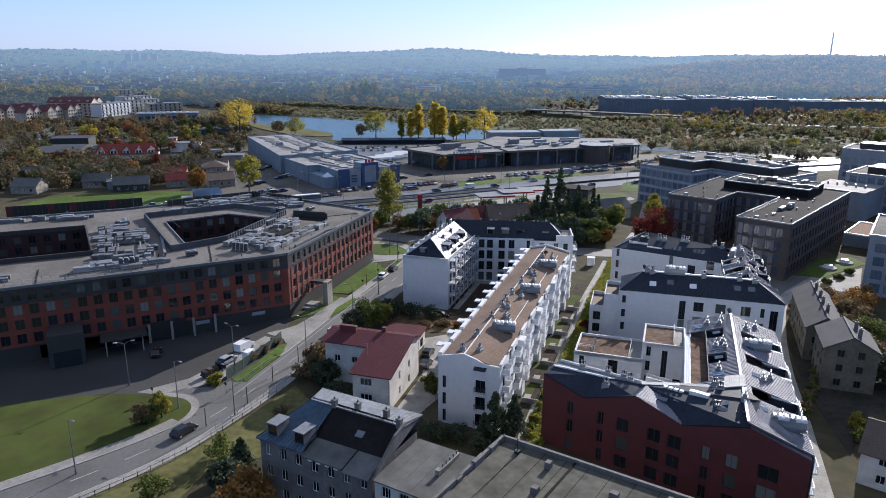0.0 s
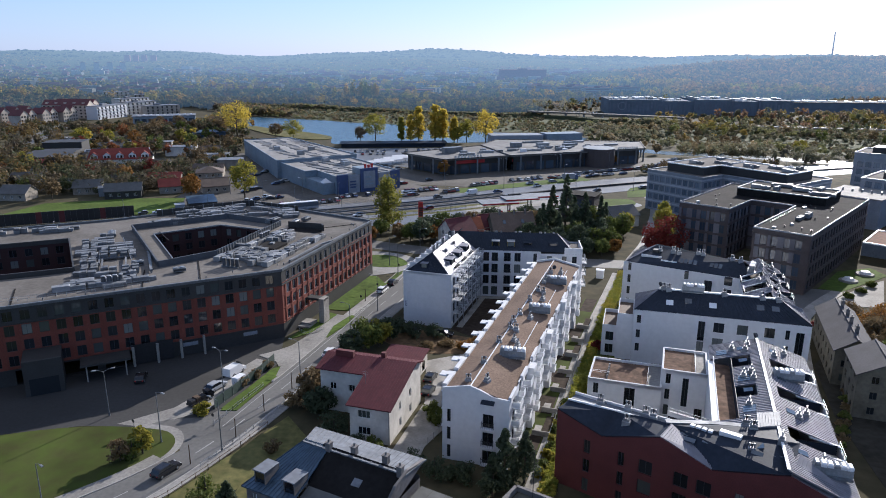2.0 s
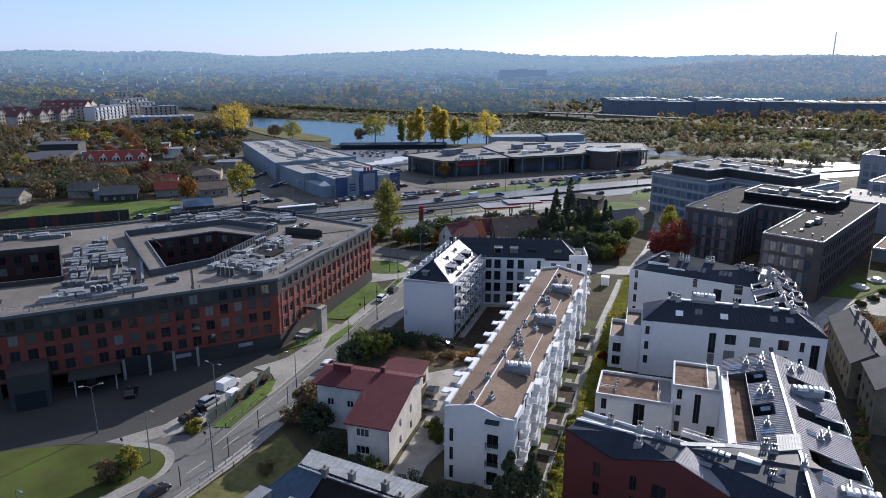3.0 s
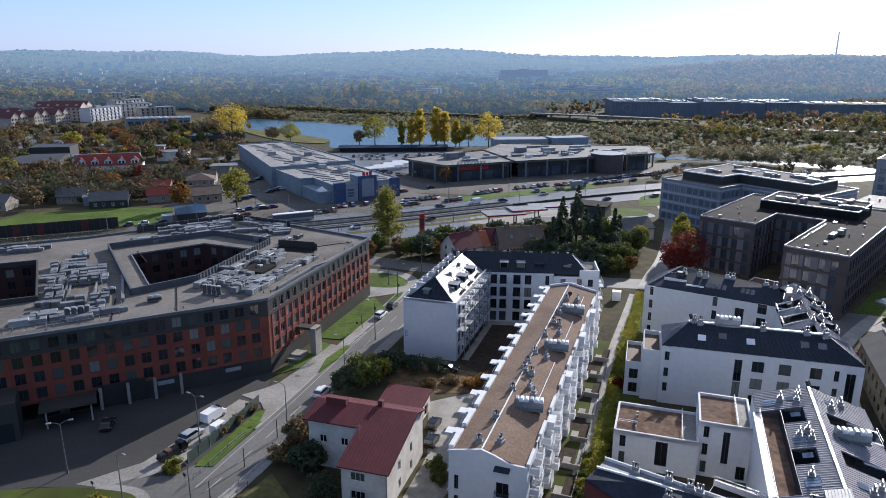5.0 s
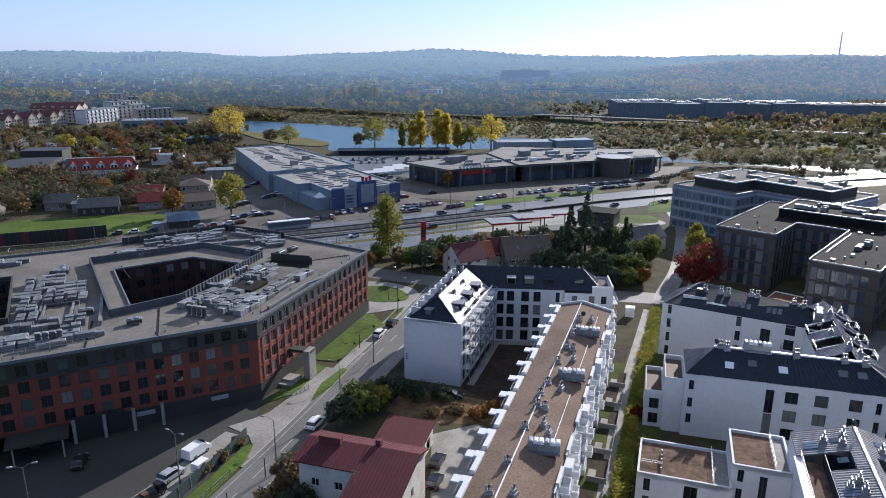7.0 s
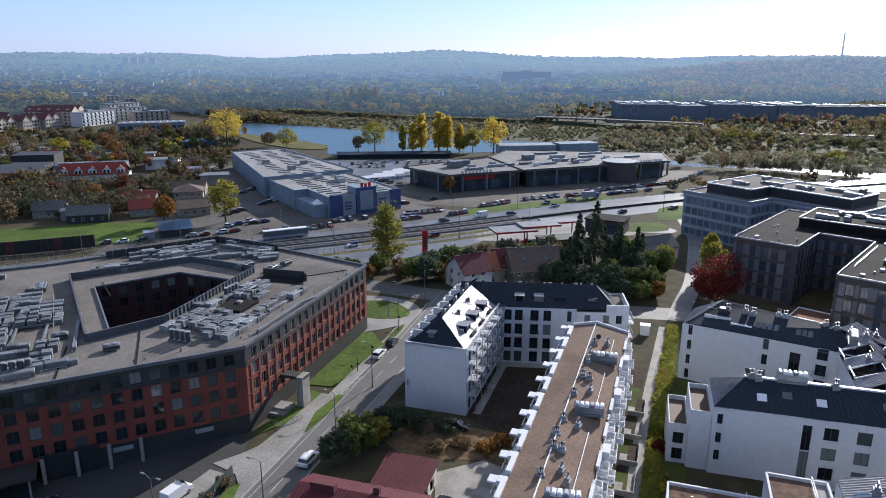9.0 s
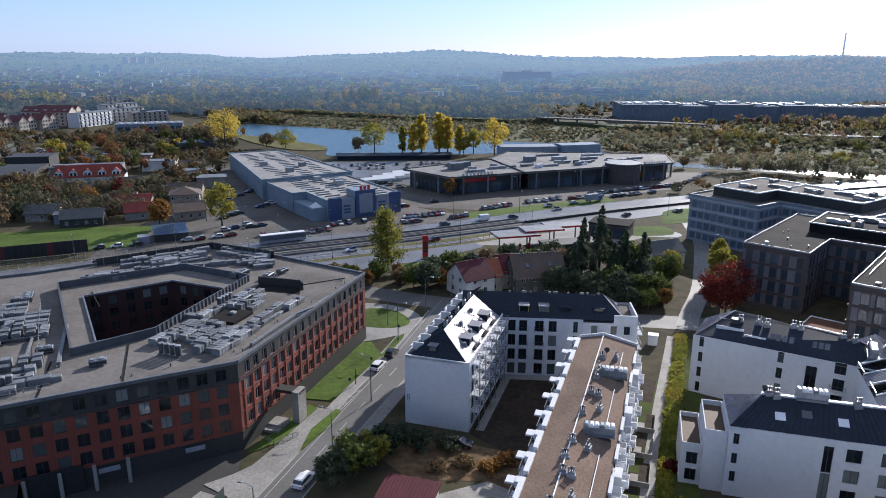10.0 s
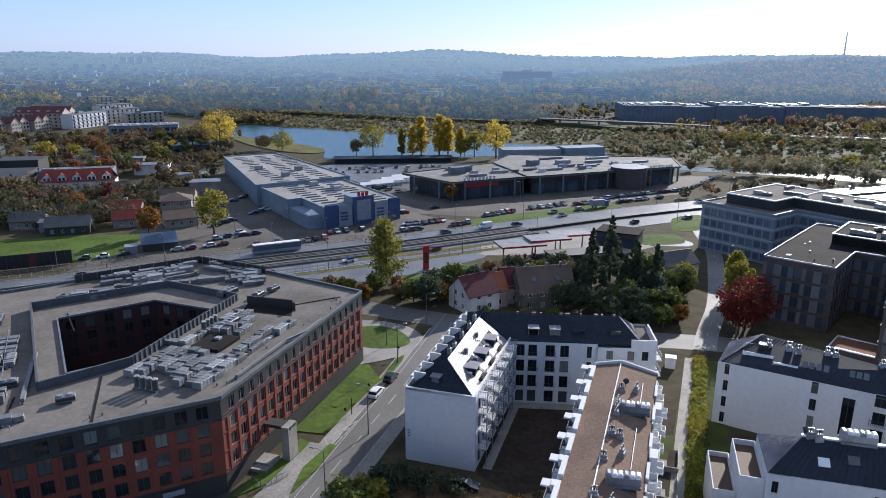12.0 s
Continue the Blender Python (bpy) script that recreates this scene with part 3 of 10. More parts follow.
sheet("grass_strip", [(-16, 284), (0, 288.4), (16, 294), (32, 302.4), (31, 305.4), (14, 297.5), (-2, 291.5), (-16, 287)], 0.07, GRASS_DRY, "narrow dry grass strip beside the avenue", "grass")
sheet("lawn", [(-4, 261), (9, 259), (20, 268), (22, 279), (15, 276.4), (7, 269.4), (-3, 266)], 0.06, GRASS_VIVID, "bright green lawn beside the filling station", "lawn")

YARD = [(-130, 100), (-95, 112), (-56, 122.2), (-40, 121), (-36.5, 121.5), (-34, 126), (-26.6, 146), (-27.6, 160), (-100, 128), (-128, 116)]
# Asphalt colour is darkened to stand in for the deep office shade.
sheet("yard", YARD, 0.036, mat("shade_darkened_asphalt", (0.045, 0.044, 0.043), (0.034, 0.033, 0.032), 1.6, 0.8, 0.2, big=0.06, stain=0.4), "asphalt delivery yard with shade in its colour", "yard")
# Pale sheet paints the sunlit band of the yard beside the fence.
sheet("yard_strip", [(-46, 121.6), (-41, 123.6), (-36, 126.6), (-33.4, 133.6), (-30.6, 140.6), (-28.2, 147), (-31.5, 148.6), (-35, 142), (-38.4, 134.4), (-42, 128), (-50, 122.6)], 0.0385, PAVING, "pale strip painting the sunlit edge of the yard", "pavement")
sheet("apron", [(-46, 121.4), (-40.4, 119.2), (-38, 115.6), (-36.4, 113.4), (-32.8, 119.6), (-30.2, 126.4), (-33.6, 127), (-35.5, 124.4), (-42, 123.6)], 0.0405, ASPHALT, "asphalt apron between street and yard", "road")
LAWN = smooth([(-128, 96), (-92, 72), (-66, 86), (-50, 101.2), (-41.2, 108.6), (-38.2, 113.6), (-39.0, 118), (-43.4, 120.6), (-56, 121.8), (-72, 118.5), (-95, 110), (-128, 96)], 4)[:-1]
sheet("lawn", LAWN, 0.1, GRASS, "broad green lawn beside the street", "lawn")
sheet("pavement", smooth([(-43, 105.6), (-38.6, 110.2), (-36.9, 114.4), (-37.6, 118.6), (-40.4, 121.2), (-46, 122.2), (-46, 119), (-41, 114), (-43, 105.6)], 3)[:-1], 0.09, PAVING, "curved concrete pavement round the tip of the lawn", "pavement")
sheet("pavement", [(-31.5, 150.2), (-27.7, 152.7), (-25.2, 155.1), (-22.7, 160.2), (-20, 166.6), (-17.2, 173.8), (-15.2, 173), (-17, 165.5), (-20, 156.5), (-24.8, 143), (-26.2, 144.5), (-27.2, 147)], 0.115, PAVING, "broad concrete pavement at the office corner", "pavement")
PAVE_W = offset(KL, -2.4)
ribbon("pavement", PAVE_W[2:17], offset(KL, -0.15)[2:17], 0.13, PAVING, "narrow concrete pavement along the lawn", "pavement")
ribbon("pavement", PAVE_W[28:50], offset(KL, -0.15)[28:50], 0.13, PAVING, "concrete pavement along the office street", "pavement")
ribbon("pavement", offset(KR, 0.15)[2:24], offset(KR, 2.0)[2:24], 0.13, PAVING, "narrow concrete pavement beside the fence", "pavement")
ribbon("pavement", offset(KR, 0.15)[36:50], offset(KR, 2.6)[36:50], 0.13, PAVING, "pale gravelly pavement by the white flats", "pavement")
for i0, i1, a, b in ((23, 30, 0.5, 3.0),):
    ribbon("grass_strip", offset(KL, -b)[i0:i1], offset(KL, -a)[i0:i1], 0.15, GRASS_VIVID, "mown grass strip beside the street", "grass")
sheet("grass_strip", [(-33.4, 126.5), (-30.5, 126.3), (-26, 139.5), (-25.8, 144.5), (-27.4, 143.2)], 0.16, GRASS_VIVID, "green grass strip along the dark fence", "grass")
sheet("grass_strip", [(-20.6, 177.6), (-14.6, 176.2), (-5.8, 197), (-8.6, 204.4), (-10.5, 204.4)], 0.16, GRASS_VIVID, "green grass strip in front of the offices", "grass")
sheet("grass_strip", [(-6.6, 195), (-4.3, 198), (-1.4, 206), (-0.9, 209), (-2.8, 207)], 0.165, GRASS_VIVID, "narrow green strip between pavement and street", "grass")
sheet("grass_strip", [(-18.3, 158.5), (-14.6, 166), (-12.6, 172.5), (-13.6, 173), (-17.2, 166)], 0.165, GRASS_VIVID, "narrow green strip between pavement and street", "grass")
sheet("grass_strip", [(-26.6, 158.5), (-22, 162), (-17, 173.5), (-18.8, 175), (-26.5, 159.5)], 0.16, GRASS_VIVID, "grass under the office wall", "grass")
sheet("lawn", smooth([(-14.5, 216), (-13, 224), (-9, 226.5), (-3, 224), (0.4, 217), (-2, 213.2), (-8, 213), (-14.5, 216)], 4)[:-1], 0.16, GRASS_VIVID, "small green lawn at the street corner", "lawn")
sheet("pavement", smooth([(-16, 204), (-9, 205), (-1.5, 209), (3.4, 217), (0.5, 225), (-8, 230), (-18, 229), (-17, 214), (-16, 204)], 4)[:-1], 0.12, PAVING, "pale concrete pavement round the corner lawn", "pavement")
sheet("garden", [(-30, 96), (-22, 100), (-14, 112), (-21, 124), (-28, 112), (-44, 94), (-50, 84), (-36, 78)], 0.04, GRASS_DRY, "overgrown grassy slope below the street", "ground")
sheet("driveway", [(2.8, 113), (6, 118), (9, 127), (17, 145), (12, 149), (4, 146), (3.2, 128), (-2, 113.5), (-4, 108), (1, 107)], 0.06, CONCRETE, "pale concrete driveway beside the red-roofed house", "driveway")
sheet("courtyard", [(10.5, 163), (18.6, 186), (36, 184), (33, 177.5), (26, 160), (16, 157)], 0.05, EARTH, "bare dark earth courtyard between white flats", "ground")
sheet("courtyard_path", [(18.2, 184.2), (18.9, 186.2), (35.6, 183.8), (34.9, 181.9)], 0.075, CONCRETE, "pale paved path below the white flats", "path")
sheet("courtyard_path", [(11.6, 164.4), (13.0, 163.9), (20.6, 184.0), (19.0, 184.2)], 0.07, CONCRETE, "pale paved path below the balconies", "path")
sheet("building_site", [(0, 150), (12, 149), (17, 145), (26, 160), (16, 157), (10, 160), (-2, 165), (-6, 158)], 0.045, mat("weedy_earth", (0.24, 0.15, 0.08), (0.09, 0.066, 0.04), 0.7, 0.95, 0.8, big=0.2, stain=0.4, spec=0.1), "rough bare earth plot with dry weeds", "ground")

PATH_L = smooth([(16, 98), (28.2, 128.6), (39, 156), (56.6, 195.6), (60.6, 204.6)])
PATH_R = smooth([(17.8, 97.4), (30, 127.9), (41, 155.2), (58.4, 195), (62.2, 204)])
ribbon("path", PATH_L, PATH_R, 0.1, CONCRETE, "straight pale concrete footpath between the flats", "path")
ribbon("hedge_bed", offset(PATH_R, 0.1), offset(PATH_R, 2.5), 0.08, mat("yellowing_ground_cover", (0.34, 0.34, 0.05), (0.2, 0.22, 0.035), 1.4, 0.95, 0.6, big=0.2, stain=0.4, spec=0.1), "strip of yellow-green ground cover beside the footpath", "grass")
ribbon("garden_strip", offset(PATH_R, 2.5)[6:], offset(PATH_R, 6.5)[6:], 0.07, GRASS, "shaded lawn between footpath and flats", "grass")
ribbon("garden_strip", offset(PATH_L, -3.6)[2:14], offset(PATH_L, -0.1)[2:14], 0.07, GRASS, "small private gardens below the balconies", "garden")
for i in range(2, 13, 2):
    ribbon("garden_plot", offset(PATH_L, -3.4)[i:i + 2], offset(PATH_L, -0.3)[i:i + 2], 0.078, EARTH, "bare dug bed in a small private garden", "garden")
LANE = smooth([(57, 80), (68.5, 108), (76, 127), (86, 148), (98, 168), (118, 186)])
ribbon("lane", offset(LANE, -1.6), offset(LANE, 1.6), 0.05, CONCRETE, "narrow pale lane behind the white flats", "path")
sheet("lane_ground", [(78, 160), (88, 150), (98, 168), (118, 186), (104, 190), (88, 178)], 0.04, ASPHALT, "shaded asphalt behind the flats", "ground")
sheet("plaza", [(108, 176), (121, 172), (136, 194), (128, 190), (118, 183)], 0.07, PAVING, "bright paved yard beside the brown offices", "pavement")
sheet("lawn", [(113, 188), (118, 185), (140, 198), (140, 206), (128, 203)], 0.09, GRASS_VIVID, "green lawn between office blocks", "lawn")
sheet("meadow", [(-162, 284), (-129, 277.5), (-107, 287.5), (-92, 291.5), (-98, 322), (-123, 321), (-134, 317), (-154, 312)], 0.085, GRASS_VIVID, "bright green meadow behind a wall", "grass")
sheet("meadow", smooth([(196, 482), (203, 504), (256, 515), (262, 496), (247, 479), (196, 482)], 3)[:-1], 0.04, GRASS_DRY, "dry grassy flats by the river", "grass")
sheet("road_west", smooth([(-262, 430), (-288, 560), (-312, 660), (-300, 660), (-272, 560), (-246, 430)], 3), 0.03, ASPHALT, "distant dual carriageway", "road")
sheet("meadow", smooth([(-282, 560), (-306, 655), (-304, 655), (-279, 560)], 3), 0.05, GRASS, "green verge of the distant carriageway", "grass")

# kerbs and painted lines
for line, sgn, a, b in ((KL, -1, 2, 17), (KL, -1, 28, 52), (KR, 1, 2, 50)):
    s = Shape()
    pts = offset(line, sgn * 0.08)
    for i in range(a, min(b, len(pts) - 1)):
        s.bar((*pts[i], 0.0), (*pts[i + 1], 0.0), 0.16, 0.15)
    solid("kerb", s, KERB, "pale concrete kerb along the street", "kerb", "structure")


def dashes(line, on, off, w, a=0.0, b=1e9):
    s, run, k = Shape(), 0.0, 0
    for p, q in zip(line, line[1:]):
        P, Q = Vector(p), Vector(q)
        L = (Q - P).length
        x = 0.0
        while x < L:
            ph = (run + x) % (on + off)
            step = min(L - x, (on if ph < on else on + off) - ph + 1e-4)
            if ph < on and a < run + x < b:
                A, B = P.lerp(Q, x / L), P.lerp(Q, (x + step) / L)
                s.bar((A.x, A.y, 0.02), (B.x, B.y, 0.02), w, 0.016)
            x += step
        run += L
    return s


MID = [((a[0] + b[0]) / 2, (a[1] + b[1]) / 2) for a, b in zip(KL, KR)]
tagged(solid("lane_line", dashes(MID, 4, 4, 0.16), PAINT_LINE, "dashed white centre line on the street", "road marking", "structure"))
solid("lane_line", dashes(offset(KL, 0.9)[20:], 200, 0, 0.14), PAINT_LINE, "solid white edge line on the street", "road marking", "structure")
solid("lane_line", dashes(SIDE, 3, 5, 0.14), PAINT_LINE, "dashed white line on the side road", "road marking", "structure")
for k in (-11.6, -8.4, 8.4, 11.6):
    solid("lane_line", dashes(offset(AV, k), 6, 6, 0.18), PAINT_LINE, "dashed lane line on the avenue", "road marking", "structure")
for k in (-14.6, 14.6):
    solid("lane_line", dashes(offset(AV, k), 400, 0, 0.18), PAINT_LINE, "solid white edge line on the avenue", "road marking", "structure")
for k in (-15.1, 15.1):
    s = Shape()
    ln = offset(AV, k)
    for p, q in zip(ln, ln[1:]):
        s.bar((*p, 0.0), (*q, 0.0), 0.2, 0.16)
    solid("kerb", s, KERB, "pale concrete kerb along the avenue", "kerb", "structure")
s = Shape()
for a, b in (((-13.3, 171), (-9.4, 180.5)), ((-13.3, 171), (-14.6, 174.4)), ((-14.6, 174.4), (-9.4, 180.5)), ((-13.9, 172.6), (-11.4, 175.6)), ((-14.1, 174), (-10.6, 178))):
    s.bar((*a, 0.12), (*b, 0.12), 0.2, 0.03)
solid("hatching", s, PAINT_LINE, "white painted hatching beside the street", "road marking", "structure")
TRAM = AV[:36]
s = Shape()
for p, q in zip(TRAM, TRAM[1:]):
    s.bar((*p, 0.02), (*q, 0.02), 11.6, 0.04)
solid("tram_bed", s, mat("tram_ballast", (0.16, 0.148, 0.132), (0.1, 0.092, 0.083), 2.5, 0.95, 0.5, big=0.1, stain=0.4), "grey ballast bed of the tram line", "tramway", "structure")
for k in (-4.2, -2.7, 2.7, 4.2):
    s = Shape()
    ln = offset(TRAM, k)
    for p, q in zip(ln, ln[1:]):
        s.bar((*p, 0.05), (*q, 0.05), 0.45, 0.16)
    solid("tram_rail", s, CLAD_GREY, "dark steel tram rail in its groove", "rail", "structure")
for k in (-6.2, 0.0, 6.2):
    s = Shape()
    ln = offset(TRAM, k)
    for p, q in zip(ln, ln[1:]):
        s.bar((*p, 0.02), (*q, 0.02), 0.35, 0.55)
    solid("barrier", s, GALV_DARK, "low dark wall beside the tram tracks", "barrier", "structure")
s = Shape()
ln = offset(AV, 0.6)[35:]
for p, q in zip(ln, ln[1:]):
    s.bar((*p, 0.02), (*q, 0.02), 1.6, 0.9)
solid("barrier", s, CLAD_GREY, "dark barrier between the carriageways", "barrier", "structure")

# ---- trees ----


def trunk(h, r, spread, limbs, seed, low=0.35):
    s, rg = Shape(), random.Random(seed)
    s.rod((0, 0, -0.3), (0, 0, h * 0.5), r, r * 0.7, 7, False)
    s.rod((0, 0, h * 0.5), (0.1, 0.1, h * 0.88), r * 0.7, r * 0.15, 6, False)
    for i in range(limbs):
        z = h * (low + 0.45 * i / limbs)
        a = i * 2.4 + rg.uniform(-0.3, 0.3)
        e = spread * rg.uniform(0.5, 0.85)
        m = (math.cos(a) * e * 0.5, math.sin(a) * e * 0.5, z + e * 0.35)
        s.rod((0, 0, z), m, r * 0.4, r * 0.25, 5, False)
        s.rod(m, (math.cos(a + 0.3) * e, math.sin(a + 0.3) * e, z + e * 0.8), r * 0.25, r * 0.06, 4, False)
    return s


def leaves(centres, radii, per, size, seed):
    """Leaf sprays: small bent quads strewn through a set of clumps."""
    rg = np.random.default_rng(seed)
    c = np.repeat(np.array(centres), per, 0)
    r = np.repeat(np.array(radii), per)[:, None]
    d = rg.normal(size=c.shape)
    d /= np.linalg.norm(d, axis=1)[:, None]
    c = c + d * r * rg.uniform(0.45, 1.05, (len(c), 1)) * np.array([1, 1, 0.8])
    n = len(c)
    a = rg.normal(size=(n, 3))
    a /= np.linalg.norm(a, axis=1)[:, None]
    b = np.cross(a, d + 0.3 * rg.normal(size=(n, 3)))
    b /= np.linalg.norm(b, axis=1)[:, None] + 1e-6
    k = size * rg.uniform(0.6, 1.4, (n, 1))
    v = np.stack([c - a * k, c + b * k * 0.6, c + a * k, c - b * k * 0.6 + d * k * 0.3], 1).reshape(-1, 3)
    s = Shape()
    s.v = v.tolist()
    s.f = [(4 * i, 4 * i + 1, 4 * i + 2, 4 * i + 3) for i in range(n)]
    return s


def crown(kind, h, w, seed, dense=1.0):
    rg = np.random.default_rng(seed)
    cs, rs = [], []
    if kind == "broad":
        for i in range(int(46 * dense)):
            d = rg.normal(size=3)
            d /= np.linalg.norm(d)
            k = rg.uniform(0.5, 1.0) ** 0.6
            cs.append((d[0] * w * 0.42 * k, d[1] * w * 0.42 * k, h * 0.6 + d[2] * h * 0.33 * k))
            rs.append(w * rg.uniform(0.12, 0.2))
        return cs, rs, 40, 0.4
    if kind == "poplar":
        for i in range(int(84 * dense)):
            z = rg.uniform(0.14, 0.98)
            k = w * 0.4 * math.sin(math.pi * min(1, z * 0.8 + 0.16)) ** 0.6 * rg.uniform(0.2, 1)
            a = rg.uniform(0, 6.28)
            cs.append((math.cos(a) * k, math.sin(a) * k, z * h))
            rs.append(w * rg.uniform(0.15, 0.25))
        return cs, rs, 36, 0.42
    if kind == "conifer":
        for i in range(int(70 * dense)):
            z = rg.uniform(0.08, 0.99) ** 0.8
            k = w * 0.5 * (1 - z) ** 0.9 * rg.uniform(0.35, 1.05)
            a = rg.uniform(0, 6.28)
            cs.append((math.cos(a) * k, math.sin(a) * k, z * h - k * 0.25))
            rs.append(0.25 + w * 0.14 * (1 - z))
        return cs, rs, 34, 0.36
    for i in range(int(26 * dense)):
        a, k = rg.uniform(0, 6.28), rg.uniform(0, 1) ** 0.5
        cs.append((math.cos(a) * k * w * 0.42, math.sin(a) * k * w * 0.42, h * rg.uniform(0.25, 0.85) * (1.05 - 0.4 * k)))
        rs.append(w * rg.uniform(0.12, 0.2))
    return cs, rs, 40, 0.3


TREES = {}
TREE_WORDS = {"olive": "olive and yellow", "green": "green", "dark": "dark green", "yellow": "bright yellow", "lime": "yellow-green", "orange": "orange-brown", "red": "deep red", "brown": "brown half-bare"}
FORM_WORDS = {"broad": "broad-crowned tree", "poplar": "tall poplar", "conifer": "tall conifer", "bush": "rounded bush"}


def tree(x, y, form, colour, h, w, dense=1.0, seed=0, place="on rough ground", z=0.0):
    """A tree of about that height and width; alike ones share their meshes."""
    seed = seed or int(abs(x * 7 + y * 3)) % 3 + 1
    key = (form, colour, seed, round(h / w, 1), dense > 0.8, y < 260)
    if key not in TREES:
        c, r, per, size = crown(form, h, w, seed * 11 + 3, 1.0 if dense > 0.8 else 0.5)
        if dense > 0.8 and y < 260:
            per, size = int(per * 1.15), size * 0.78
        TREES[key] = (trunk(h, 0.02 * h + 0.05, w * 0.5, 9 if form == "broad" else 5, seed, 0.1 if form == "bush" else 0.35).mesh("trunk", BARK), leaves(c, r, per, size * (0.8 + h / 40), seed).mesh("crown", LEAF[colour]), h)
    tm, cm, h0 = TREES[key]
    k = h / h0
    ob = thing("bush" if form == "bush" else "tree", f"{TREE_WORDS[colour]} {FORM_WORDS[form]} {place}", "bush" if form == "bush" else "tree", Matrix.Translation((x, y, z)) @ Matrix.Rotation((x * 1.7 + y) % 6.28, 4, "Z") @ Matrix.Scale(k, 4), "autumn trees")
    part("trunk", tm, None, ob)
    part("crown", cm, None, ob)
    return ob


ICO = bmesh.new()
bmesh.ops.create_icosphere(ICO, subdivisions=1, radius=1)
ICO_V = np.array([v.co[:] for v in ICO.verts])
ICO_F = np.array([[v.index for v in f.verts] for f in ICO.faces])
ICO.free()


def clumps(name, c, r, flat, material, label, category, jit=0.35):
    """Masses of far foliage, each clump a small ragged ball of facets."""
    n = len(c)
    if not n:
        return
    v = ICO_V[None] * (1 + rng.uniform(-jit, jit, (n, len(ICO_V), 1)))
    v = v * r[:, None, None] * np.array([1, 1, flat]) + c[:, None, :]
    f = ICO_F[None] + (np.arange(n) * len(ICO_V))[:, None, None]
    me = bpy.data.meshes.new(name)
    v, f = v.reshape(-1, 3), f.reshape(-1, 3)
    me.vertices.add(len(v))
    me.vertices.foreach_set("co", v.ravel().astype(np.float32))
    me.loops.add(f.size)
    me.loops.foreach_set("vertex_index", f.ravel().astype(np.int32))
    me.polygons.add(len(f))
    me.polygons.foreach_set("loop_start", np.arange(0, f.size, 3, dtype=np.int32))
    me.update(calc_edges=True)
    me.materials.append(material)
    tagged(new(name, me), label, category, "", "stuff")


def inside(poly, x, y):
    p = np.array(poly)
    q = np.roll(p, -1, 0)
    hit = np.zeros(len(x), bool)
    for (x1, y1), (x2, y2) in zip(p, q):
        with np.errstate(divide="ignore", invalid="ignore"):
            hit ^= ((y1 > y) != (y2 > y)) & (x < (x2 - x1) * (y - y1) / (y2 - y1 + 1e-12) + x1)
    return hit


def drift(x, y, k):
    """Slow wandering from place to place, between about -1 and 1."""
    return np.sin(x / k + 2 * np.sin(y / k / 2.3)) * 0.6 + np.sin(x / k / 2.9 + y / k / 1.7 + 1.1) * 0.6


def sprays(name, c, w, h, per, size, material, label, category):
    """Far trees, each a crown of several lobes whose leafy faces look outwards, all of one tone to a tree."""
    n, lobes = len(c), 7
    if not n:
        return
    u = rng.normal(size=(n, lobes, 3))
    u /= np.linalg.norm(u, axis=2)[:, :, None]
    lc = u * rng.uniform(0.25, 0.62, (n, lobes, 1))
    lr = rng.uniform(0.3, 0.52, (n, lobes))
    t = np.repeat(np.arange(n), per)
    k = rng.integers(0, lobes, n * per)
    d = rng.normal(size=(n * per, 3)) + np.array([0, 0, 0.25])
    d /= np.linalg.norm(d, axis=1)[:, None]
    p = (lc[t, k] + d * lr[t, k][:, None] * rng.uniform(0.75, 1.08, (n * per, 1))) * np.stack([w / 2, w / 2, h * 0.48], 1)[t]
    p += c[t]
    p[:, 2] += h[t] * 0.52
    d += 0.35 * rng.normal(size=d.shape)
    a = np.cross(d, rng.normal(size=d.shape))
    a /= np.linalg.norm(a, axis=1)[:, None] + 1e-6
    b = np.cross(d, a)
    b /= np.linalg.norm(b, axis=1)[:, None] + 1e-6
    s = size * rng.uniform(0.5, 1.4, (n * per, 1))
    v = np.stack([p - a * s, p + b * s * 0.7 - d * s * 0.15, p + a * s, p - b * s * 0.7 - d * s * 0.15], 1).reshape(-1, 3)
    me = bpy.data.meshes.new(name)
    q = n * per
    me.vertices.add(4 * q)
    me.vertices.foreach_set("co", v.ravel().astype(np.float32))
    me.loops.add(4 * q)
    me.loops.foreach_set("vertex_index", np.arange(4 * q, dtype=np.int32))
    me.polygons.add(q)
    me.polygons.foreach_set("loop_start", np.arange(0, 4 * q, 4, dtype=np.int32))
    me.update(calc_edges=True)
    me.attributes.new("tone", "FLOAT", "FACE").data.foreach_set("value", np.clip((0.5 + 0.42 * drift(c[:, 0], c[:, 1], w.mean() * 2.2) + rng.normal(0, 0.16, n))[t] + rng.normal(0, 0.03, q), 0, 1).astype(np.float32))
    me.materials.append(material)
    tagged(new(name, me), label, category, "", "stuff")


